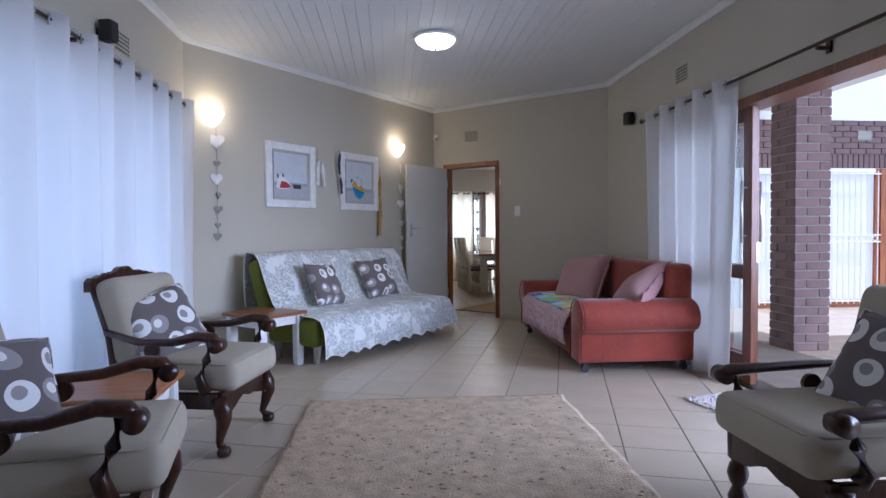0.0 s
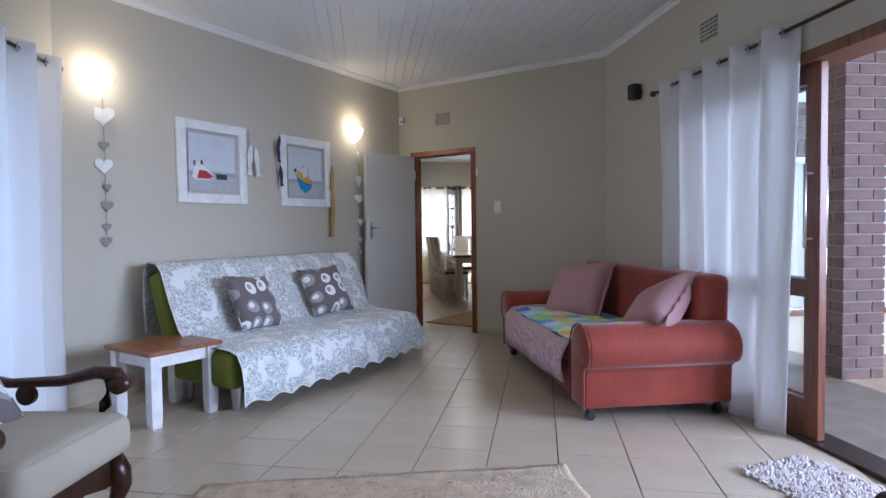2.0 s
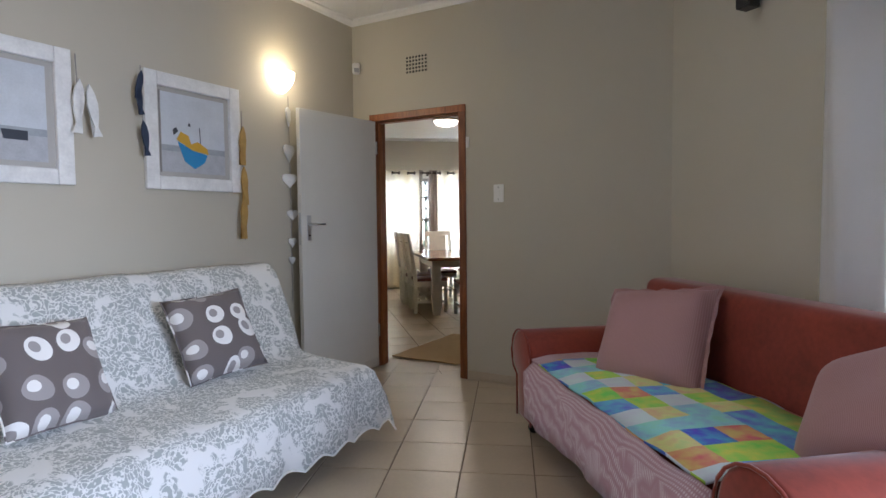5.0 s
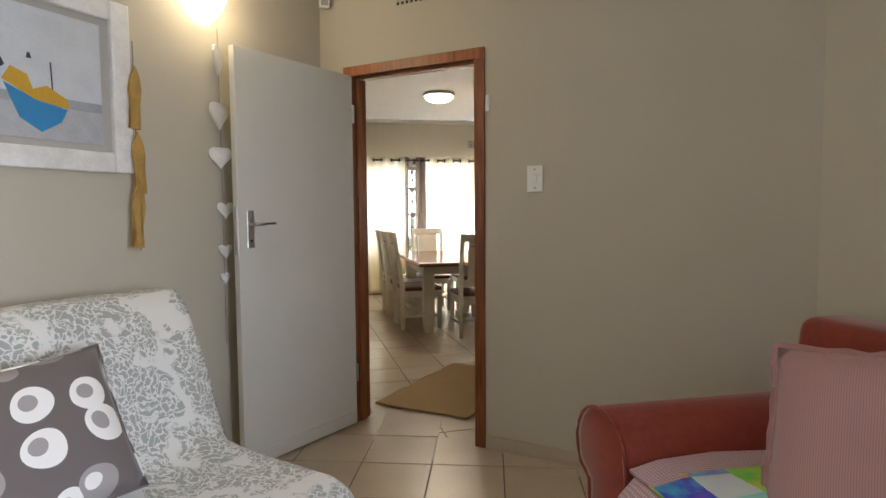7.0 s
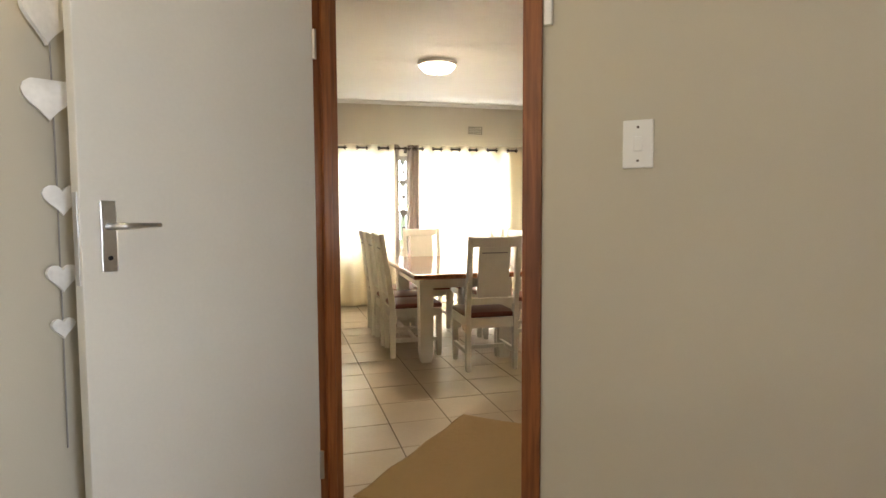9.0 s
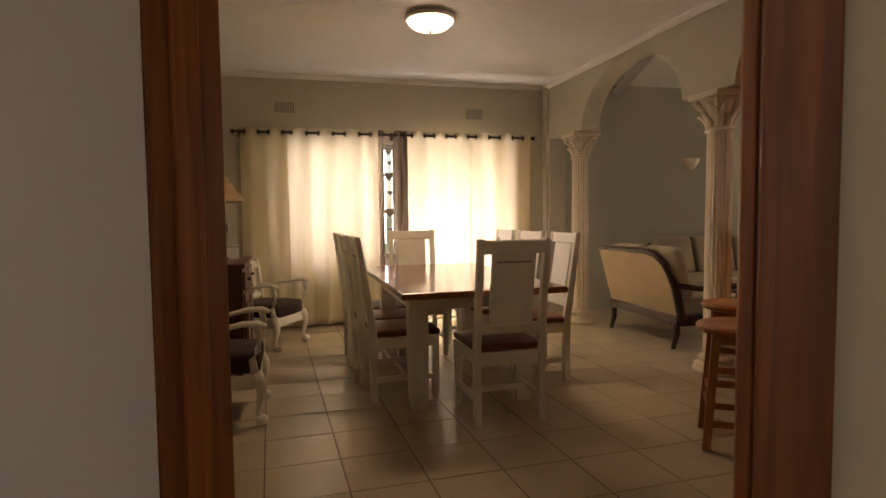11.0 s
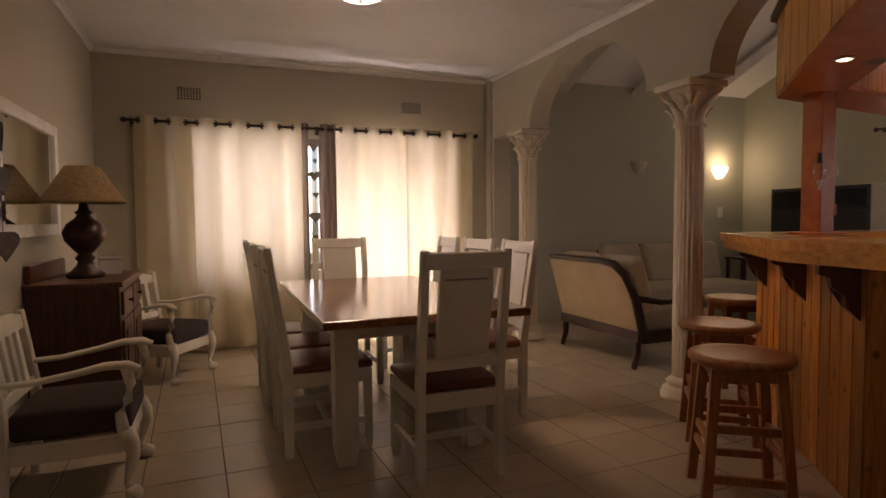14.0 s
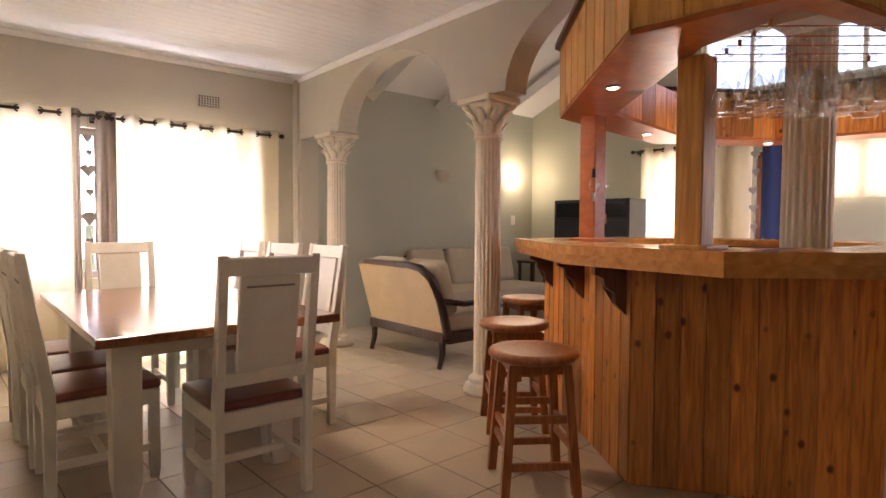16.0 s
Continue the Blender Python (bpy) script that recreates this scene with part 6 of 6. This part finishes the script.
def bar_canopy():
    ob = thing("bar_canopy", "pine plank canopy over the bar with small downlights", "bar canopy", pose(0, 0, 0))
    inner = inset(CANOPY, 0.30)
    inner[2:6] = [(2.62, 8.53), (3.25, 8.37), (4.75, 8.37), (5.62, 8.78)]
    part("soffit", bevel(ring(bmesh.new(), CANOPY, inner, CAN_Z, CAN_Z + 0.02), 0.003, 1), RED_PINE, ob, "reddish varnished soffit")
    n = len(CANOPY)
    for i in range(n):
        planks(ob, CANOPY[i], CANOPY[(i + 1) % n], CAN_Z + 0.021, CAN_TOP, 0.19, YELLOW_PINE, -1, 0.018)
        planks(ob, inner[i], inner[(i + 1) % n], CAN_Z + 0.021, CAN_TOP - 0.12, 0.20, PINE, 1, 0.018)
    part("edge_trim", ring(bmesh.new(), inset(CANOPY, -0.035), inset(CANOPY, 0.02), CAN_TOP, CAN_TOP + 0.03), REDBROWN, ob)
    for x, y, z0, mat in ((3.60, 9.965, BAR_Z, RED_PINE), (2.875, 8.975, BAR_Z, YELLOW_PINE)):
        post = part("post", block(x - 0.055, y - 0.055, z0, x + 0.055, y + 0.055, CAN_Z, 0.006), mat, ob)
        part("post_foot", block(x - 0.095, y - 0.095, z0, x + 0.095, y + 0.095, z0 + 0.018, 0.005), mat, post)
    for x, y in ((3.035, 9.46), (4.41, 10.09), (5.515, 9.70)):
        at = Vector((x, y))
        bm = bmesh.new()
        light = part("downlight", lathe(bm, [(0.036, CAN_Z - 0.001), (0.038, CAN_Z - 0.005), (0.028, CAN_Z - 0.007)], 20, pose(at.x, at.y, 0)), STEEL, ob, smooth=True)
        bm = bmesh.new()
        part("bulb", lathe(bm, [(0.027, CAN_Z - 0.0065), (0.022, CAN_Z - 0.009), (0.01, CAN_Z - 0.010)], 16, pose(at.x, at.y, 0)), SHADE_LIT, light)
        lamp("downlight_bulb", "SPOT", 5, (1.0, 0.82, 0.55), pose(at.x, at.y, CAN_Z - 0.03), 0.03, spot=95)
    return ob


bar_canopy()


def wine_glass(m, group="hanging wine glasses"):
    ob = thing("wine_glass", "clear stemmed wine glass hanging upside down", "wine glass", m, group)
    bm = bmesh.new()
    prof = [(0.036, 0.0), (0.034, -0.003), (0.006, -0.009), (0.0045, -0.02), (0.0045, -0.09), (0.012, -0.105), (0.036, -0.135), (0.045, -0.17), (0.042, -0.228)]
    part("glass", lathe(bm, prof, 20), GLASS, ob, smooth=True)
    return ob


rack = thing("glass_rack", "slim reddish rack for stemmed glasses under the canopy", "glass rack", pose(2.665, 8.665, CAN_Z, 0, 0, -42))
for k in range(5):
    part("rail", block(-0.04, k * 0.1 - 0.052, -0.023, 0.62, k * 0.1 - 0.048, -0.019, 0.001), RED_PINE, rack)
    for x in (0.0, 0.58):
        part("hanger", block(x, k * 0.1 - 0.055, -0.02, x + 0.01, k * 0.1 - 0.045, 0.0, 0.001), RED_PINE, rack)
one = None
for i in range(6):
    for k in range(4):
        p = rack.matrix_world @ Vector((0.0 + i * 0.105 + 0.02 * (k % 2), k * 0.1, -0.013 + 0.003 * ((i + k) % 2)))
        if one is None:
            one = wine_glass(pose(*p))
        else:
            copy_thing(one, pose(*p))


def optic(x, y, label):
    ob = thing("spirit_measure", label, "spirit measure", pose(x, y, 1.36), "spirit measures")
    bm = bmesh.new()
    part("chamber", lathe(bm, [(0.012, 0), (0.03, 0.012), (0.032, 0.07), (0.022, 0.085), (0.012, 0.09)], 16), GLASS, ob, smooth=True)
    bm = bmesh.new()
    part("spout", lathe(bm, [(0.006, -0.05), (0.008, -0.02), (0.013, 0.0)], 10), STEEL, ob)
    bm = bmesh.new()
    part("stopper", lathe(bm, [(0.014, 0.09), (0.011, 0.12), (0.01, 0.14)], 10), BLACK, ob)
    return ob


optic(3.52, 9.90, "clear spirit measure fixed to the bar post")
optic(3.70, 9.96, "clear spirit measure with tag beside the post")
tag = thing("price_tag", "small orange tag on a string", "tag", pose(3.71, 9.95, 1.18))
part("card", block(-0.018, -0.002, 0, 0.018, 0.002, 0.06, 0.001), material("orange_card", (0.5, 0.14, 0.05), 0.7), tag)
bm = bmesh.new()
part("string", tube(bm, [(0, 0, 0.06), (0.004, 0, 0.12), (0, 0, 0.17)], 0.002, 5), HEART_GREY, tag)


def bar_stool(m, group="bar stools"):
    ob = thing("bar_stool", "round-seated pine bar stool with splayed square legs", "bar stool", m, group)
    bm = bmesh.new()
    part("seat", lathe(bm, [(0.165, 0.567), (0.19, 0.572), (0.203, 0.586), (0.204, 0.598), (0.195, 0.609), (0.175, 0.613), (0.15, 0.608), (0.11, 0.602), (0.01, 0.600)], 40), STOOLWOOD, ob, "dished round wooden seat", smooth=True)
    for b in ((-0.125, -0.125, 0.52, 0.125, -0.103, 0.567), (-0.125, 0.103, 0.52, 0.125, 0.125, 0.567), (-0.125, -0.103, 0.52, -0.103, 0.103, 0.567), (0.103, -0.103, 0.52, 0.125, 0.103, 0.567)):
        part("apron", block(*b, 0.003), STOOLWOOD, ob)
    for sx in (-1, 1):
        for sy in (-1, 1):
            bm = bmesh.new()
            low, high = (sx * 0.158, sy * 0.158), (sx * 0.118, sy * 0.118)
            q = 0.019
            rings = [[bm.verts.new((x + i * q, y + j * q, z)) for i, j in ((-1, -1), (1, -1), (1, 1), (-1, 1))] for (x, y), z in ((low, 0.0), (high, 0.567))]
            bm.faces.new(rings[0][::-1])
            bm.faces.new(rings[1])
            for k in range(4):
                bm.faces.new((rings[0][k], rings[0][(k + 1) % 4], rings[1][(k + 1) % 4], rings[1][k]))
            bevel(bm, 0.004, 1)
            part("leg", bm, STOOLWOOD, ob)
    for z, axis in ((0.13, 0), (0.20, 1), (0.33, 0), (0.27, 1)):
        d = 0.158 - 0.04 * z / 0.567
        for s in (-1, 1):
            b = (-d, s * d - 0.01, z - 0.017, d, s * d + 0.01, z + 0.017) if axis == 0 else (s * d - 0.01, -d, z - 0.017, s * d + 0.01, d, z + 0.017)
            part("rung", block(*b, 0.003), STOOLWOOD, ob)
    return ob


stool = bar_stool(pose(2.635, 9.585, 0, 0, 0, -35))
copy_thing(stool, pose(3.13, 10.16, 0, 0, 0, -38))
copy_thing(stool, pose(4.04, 10.86, 0, 0, 0, -20))


# ---- lounge beyond the arches ----
def show_frame_sofa(m, length, label):
    """A couch with a curved dark show-wood frame; local x is the sitting side, the back stands at x 0."""
    ob = thing("wooden_sofa", label, "sofa", m, "lounge sofas")
    bm = bmesh.new()
    outline = [(length, 0.30), (0.0, 0.30), (0.0, 0.55), (0.06, 0.74), (0.16, 0.81), (0.3, 0.83), (length - 0.12, 0.83), (length, 0.82)]
    turn = Matrix(((0, 0, 1, 0), (1, 0, 0, 0), (0, 1, 0, 0), (0, 0, 0, 1)))
    prism(bm, outline, 0.0, 0.07, turn)
    for v in bm.verts:
        v.co.x -= 0.28 * (v.co.z - 0.3)
    bmesh.ops.triangulate(bm, faces=[f for f in bm.faces if len(f.verts) > 4])
    part("back_panel", bm, TAN_CLOTH, ob, "tan upholstered back")
    bm = bmesh.new()
    tube(bm, [(-0.28 * (z - 0.3) + 0.02, y, z) for y, z in [(length, 0.82), (length - 0.12, 0.835), (0.3, 0.835), (0.16, 0.815), (0.05, 0.74), (-0.01, 0.55), (-0.01, 0.26)]], [0.026, 0.028, 0.03, 0.032, 0.034, 0.036, 0.04], 10)
    part("show_rail", bm, DARKWOOD, ob, smooth=True)
    part("base_rail", block(-0.02, 0.0, 0.22, 0.04, length, 0.30, 0.006), DARKWOOD, ob)
    part("seat_frame", block(0.04, 0.0, 0.2, 0.72, length, 0.28, 0.006), DARKWOOD, ob)
    part("seat_cushion", soft_box(0.06, 0.04, 0.28, 0.74, length - 0.04, 0.44, 0.04, 2, 0.02), STONE_CLOTH, ob, smooth=True)
    for y in (0.05, length - 0.02):
        for x in (0.02, 0.66):
            bm = bmesh.new()
            s = -1 if x < 0.1 else 1
            tube(bm, [(x, y, 0.24), (x, y, 0.12), (x + s * 0.035, y, 0.0)], [0.03, 0.026, 0.02], 8)
            part("leg", bm, DARKWOOD, ob, smooth=True)
    bm = bmesh.new()
    tube(bm, [(-0.03, 0, 0.56), (0.2, 0, 0.52), (0.6, 0, 0.53), (0.68, 0, 0.5)], [0.024, 0.026, 0.03, 0.026], 10)
    tube(bm, [(0.62, 0, 0.52), (0.6, 0, 0.4), (0.64, 0, 0.26)], 0.024, 8)
    part("arm", bm, DARKWOOD, ob, smooth=True)
    for k in range(max(1, round(length / 0.6))):
        w = length / max(1, round(length / 0.6))
        bmx = soft_box(-0.07, k * w + 0.03, 0.0, 0.07, (k + 1) * w - 0.03, 0.46, 0.05, 2)
        bmesh.ops.transform(bmx, matrix=pose(0.13, 0, 0.43, 0, -16, 0), verts=bmx.verts)
        part("back_cushion", bmx, STONE_CLOTH, ob, smooth=True)
    return ob


show_frame_sofa(pose(3.62, 11.36, 0), 1.06, "curved dark-framed sofa with tan back behind the arch")
show_frame_sofa(pose(4.65, 13.30, 0, 0, 0, -90), 1.75, "dark-framed sofa with stone cushions against the lounge wall")
sconce(pose(5.34, D_FAR, 1.78), False)
sconce(pose(6.62, D_FAR, 1.74), True)
lamp("lounge_sconce_bulb", "POINT", 6, (1.0, 0.86, 0.58), pose(6.62, D_FAR - 0.18, 1.86), 0.05)
light_switch(pose(6.66, D_FAR, 1.24))
tv = thing("television_cabinet", "black wooden television cabinet against the lounge wall", "television cabinet", pose(6.58, 11.565, 0))
part("body", block(0, 0, 0.06, 0.46, 1.09, 1.49, 0.006), BLACK, tv)
for k in range(2):
    part("door", block(-0.015, 0.02 + k * 0.545, 0.1, 0.0, 0.53 + k * 0.545, 1.23, 0.004), BLACK, tv)
part("shelf_gap", block(-0.012, 0.04, 1.27, 0.0, 1.05, 1.45, 0.004), material("dark_screen", (0.01, 0.011, 0.013), 0.15), tv)
for x in (0.03, 0.4):
    for y in (0.04, 1.04):
        part("foot", block(x, y - 0.02, 0, x + 0.04, y + 0.02, 0.06, 0.003), BLACK, tv)


def bottle_stand(m):
    ob = thing("side_stool", "tall dark wooden stand beside the lounge sofa", "stand", m)
    part("top", block(-0.15, -0.15, 0.66, 0.15, 0.15, 0.69, 0.005), DARKWOOD, ob)
    for x in (-0.12, 0.12):
        for y in (-0.12, 0.12):
            part("leg", block(x - 0.016, y - 0.016, 0, x + 0.016, y + 0.016, 0.66, 0.003), DARKWOOD, ob)
    part("shelf", block(-0.12, -0.12, 0.3, 0.12, 0.12, 0.32, 0.003), DARKWOOD, ob)
    return ob


bottle_stand(pose(6.62, 13.05, 0))
curtain_rod("dark curtain rod on the lounge wall", pose(LOUNGE_X - 0.1, 11.75, 2.06, 0, 0, -90), 3.4, BRONZE, (0.05, 1.7, 3.35))
for y, w, folds, seed in ((11.68, 0.50, 4, 41), (10.95, 0.55, 4, 42), (9.75, 0.6, 5, 43), (9.1, 0.6, 5, 44)):
    curtain("cream eyelet curtain on the lounge window", pose(LOUNGE_X - 0.1, y, 2.10, 0, 0, -90), w, 2.07 if y > 10 else 0.66, folds, CURTAIN_CREAM, BRONZE, seed, depth=0.045, group="cream curtains")
curtain("dark blue curtain drawn beside the lounge window", pose(LOUNGE_X - 0.12, 10.30, 2.10, 0, 0, -90), 0.42, 2.07, 4, cloth_sheer("navy_cloth", (0.06, 0.09, 0.22), 0.25), BRONZE, 46, depth=0.04, name="blue_curtain")
heart_garland("string of dark hearts hanging between lounge curtains", pose(LOUNGE_X - 0.088, 10.36, 2.06, 0, 0, -90), ((0.15, 0.09), (0.33, 0.09), (0.52, 0.09), (0.70, 0.09), (0.9, 0.09)), 1.05, (HEART_GREY, HEART_GREY), 27)
window("window_3", pose(LOUNGE_X + 0.06, D_FAR - 1.9, 0, 0, 0, -90), 0.56, 0.4, 1.95, 1)
window("window_5", pose(LOUNGE_X + 0.06, D_FAR - 3.06, 0, 0, 0, -90), 0.30, 0.4, 1.95, 1)
window("window_6", pose(LOUNGE_X + 0.06, D_FAR - 3.36, 0, 0, 0, -90), 1.24, 1.45, 1.95, 2)
beam = thing("roof_beam", "white painted sloping beam under the lounge ceiling", "beam", pose(0, 0, 0))
for x in (4.3, 5.3, 6.3):
    bm = bmesh.new()
    tube(bm, [(x, 10.5, 3.87), (x, D_FAR, 2.63)], 0.075, 4)
    part("rafter", bm, CEIL, beam)
arch_light = tagged(new("window_4"), kind="structure")
arch_light.matrix_world = pose(LOUNGE_X + 0.05, 11.0, 0, 0, 0, -90)
for b in ((0, 0, 2.60, 2.04, 0.06, 2.64), (0, 0, 3.21, 2.04, 0.06, 3.25), *[(x, 0, 2.64, x + 0.04, 0.06, 3.21) for x in (0, 0.5, 1.0, 1.5, 2.0)]):
    part("bar", block(*b, 0.003), TRIM_WHITE, arch_light)


# ---- terrace ----
def terrace():
    slab = tagged(link("terrace_floor", block(2.216, -6, -0.19, 11, 8.04, -0.028, 0), MORTAR), kind="structure")
    bm = block(-0.2425, -0.2425, -0.016, 0.2425, 0.2425, 0.0, 0.002, segments=1)
    me = bpy.data.meshes.new("terrace_tile")
    bm.to_mesh(me)
    bm.free()
    me.materials.append(PATIO)
    for i in range(16):
        for j in range(18):
            ob = new("paving_tile", me)
            ob.parent = slab
            ob.matrix_local = pose(2.47 + i * 0.49, -0.5 + j * 0.49, -0.012)
    return slab


terrace()


def brick_mesh(l, h, d):
    bm = block(-l / 2, -d / 2, 0, l / 2, d / 2, h, 0.004, segments=1)
    me = bpy.data.meshes.new("brick")
    bm.to_mesh(me)
    bm.free()
    me.materials.append(BRICK)
    return me


def brick_pillar(x, y, height):
    ob = thing("brick_pillar", "dark brown face-brick pillar on the terrace", "pillar", pose(x, y, -0.012))
    part("mortar_core", block(-0.168, -0.168, 0, 0.168, 0.168, height, 0), MORTAR, ob)
    me = brick_mesh(0.236, 0.073, 0.108)
    n = int(height / 0.0855)
    for c in range(n):
        s = 1 if c % 2 else -1
        for k in range(4):
            b = new("brick", me)
            b.parent = ob
            b.matrix_local = pose(0, 0, c * 0.0855 + 0.006, 0, 0, 90 * k) @ pose(s * 0.060, -0.125 + random.uniform(-0.003, 0.003), 0)
    return ob


brick_pillar(3.425, 5.315, 2.62)


def brick_band():
    ob = tagged(new("facade_band"), kind="structure")
    ob.matrix_world = pose(3.52, 8.045, 2.05)
    part("mortar_bed", block(0, 0.004, 0, 6.0, 0.03, 0.70, 0), MORTAR, ob)
    me = brick_mesh(0.236, 0.073, 0.06)
    soldier = brick_mesh(0.073, 0.20, 0.06)
    for c in range(6):
        for k in range(23):
            b = new("brick", me)
            b.parent = ob
            b.matrix_local = pose(0.13 + k * 0.248 + (0.124 if c % 2 else 0), 0.0, 0.21 + c * 0.083)
    for k in range(70):
        b = new("brick", soldier)
        b.parent = ob
        b.matrix_local = pose(0.05 + k * 0.084, 0, 0.003)
    return ob


brick_band()
FACADE_WHITE = material("white_plaster", (0.80, 0.79, 0.76), 0.8, vary=0.04, scale=2, grain=150, bump=0.2)
tagged(link("facade_upper", block(3.3, 8.02, 2.752, 9.5, 8.049, 3.6, 0), FACADE_WHITE), kind="structure")
tagged(link("facade_lower", block(3.51, 8.03, -0.01, 9.5, 8.049, 2.048, 0), FACADE_WHITE), kind="structure")


def barred_door(x0, width):
    ob = tagged(new("door_3"), kind="structure")
    ob.matrix_world = pose(x0, 8.03, 0)
    for b in ((0, -0.05, 0, 0.07, 0, 2.04), (width - 0.07, -0.05, 0, width, 0, 2.04), (0.07, -0.05, 1.98, width - 0.07, 0, 2.04), (0.07, -0.05, 0.0, width - 0.07, 0, 0.1)):
        part("frame", block(*b, 0.004), FACADE_WHITE if b[2] > 1 or b[0] == 0 else MERANTI, ob)
    part("blind", block(0.07, -0.012, 0.1, width - 0.07, -0.004, 1.98, 0), FACADE_WHITE, ob)
    n = int(width / 0.085)
    for k in range(n):
        x = 0.06 + k * (width - 0.12) / (n - 1)
        bm = bmesh.new()
        part("bar", tube(bm, [(x, -0.09, 0.05), (x, -0.09, 2.0)], 0.007, 6), TRIM_WHITE, ob)
    for z in (0.08, 0.95, 1.05, 1.95):
        part("cross_bar", block(0.02, -0.1, z, width - 0.02, -0.08, z + 0.02, 0.002), TRIM_WHITE, ob)
    for k in range(n - 1):
        x = 0.06 + (k + 0.5) * (width - 0.12) / (n - 1)
        bm = bmesh.new()
        pts = [(x + 0.032 * math.cos(a), -0.09, 1.01 + 0.032 * math.sin(a)) for a in [2 * math.pi * i / 12 for i in range(13)]]
        part("scroll", tube(bm, pts, 0.005, 5), TRIM_WHITE, ob)
    return ob


barred_door(5.85, 0.85)
barred_door(4.55, 0.85)
panel = tagged(link("door_4", block(6.72, 7.98, 0, 7.5, 8.03, 2.04, 0.006), MERANTI), kind="structure")
air_brick(pose(6.47, 8.008, 2.53, 0, 0, 0), 8, 5, 0.22, 0.14)
tagged(link("terrace_beam", block(3.28, -6, 2.60, 3.58, 8.0, 2.86, 0.006), material("grey_beam", (0.16, 0.19, 0.22), 0.7)), kind="structure")
tagged(link("terrace_roof", block(2.216, -6, 2.87, 5.0, 8.0, 2.93, 0), CEIL), kind="structure")


# ---- floor tiles ----
def tile_floor(name, pitch, turn, origin, inside, near, drop=0.0):
    """Square tiles of one grid; the nearest are single pieces under the floor, the rest one joined mesh."""
    base = tagged(link(name, block(-0.01, -0.01, -0.02, 0.01, 0.01, -0.012, 0), GROUT), kind="structure")
    base.matrix_world = pose(origin[0], origin[1], drop, 0, 0, turn)
    bm = bmesh.new()
    h = pitch / 2 - 0.003
    box(bm, -h, -h, -0.012, h, h, 0.0)
    bevel(bm, 0.0015, 1)
    me = bpy.data.meshes.new("tile")
    bm.to_mesh(me)
    bm.free()
    me.materials.append(TILE)
    rest = bmesh.new()
    m, spots = base.matrix_world.copy(), []
    for i in range(-40, 41):
        for j in range(-40, 41):
            p = m @ Vector((i * pitch, j * pitch, 0))
            if inside(p.x, p.y):
                spots.append((near(p.x, p.y), i, j))
    spots.sort()
    for k, (_, i, j) in enumerate(spots):
        tilt = random.uniform(-0.0006, 0.0006)
        if k < 290:
            ob = new("tile", me)
            ob.parent = base
            ob.matrix_local = pose(i * pitch, j * pitch, tilt)
        else:
            box(rest, i * pitch - h, j * pitch - h, -0.012, i * pitch + h, j * pitch + h, tilt)
    if rest.verts:
        part("tiles_joined", rest, TILE, base)["kind"] = "stuff"
    return base


def in_sitting(x, y):
    return LEFT_X - 0.2 < x < RIGHT_X + 0.1 and y > BACK_Y - 0.2 and COS * x - SIN * y > PICTURE_U - 0.2 and SIN * x + COS * y < DOOR_V + 0.22


def in_dining(x, y):
    return D_LEFT - 0.2 < x < LOUNGE_X + 0.2 and 6.0 < y < D_FAR + 0.2 and SIN * x + COS * y > DOOR_V - 0.15


tile_floor("floor_tiles_sitting", 0.353, -17.2, (0.2, 4.41), in_sitting, lambda x, y: math.hypot(x, y - 4.0))
tile_floor("floor_tiles_dining", 0.353, 2.0, (0.815, 10.49), in_dining, lambda x, y: math.hypot(x - 1.6, y - 10.2), -0.004)
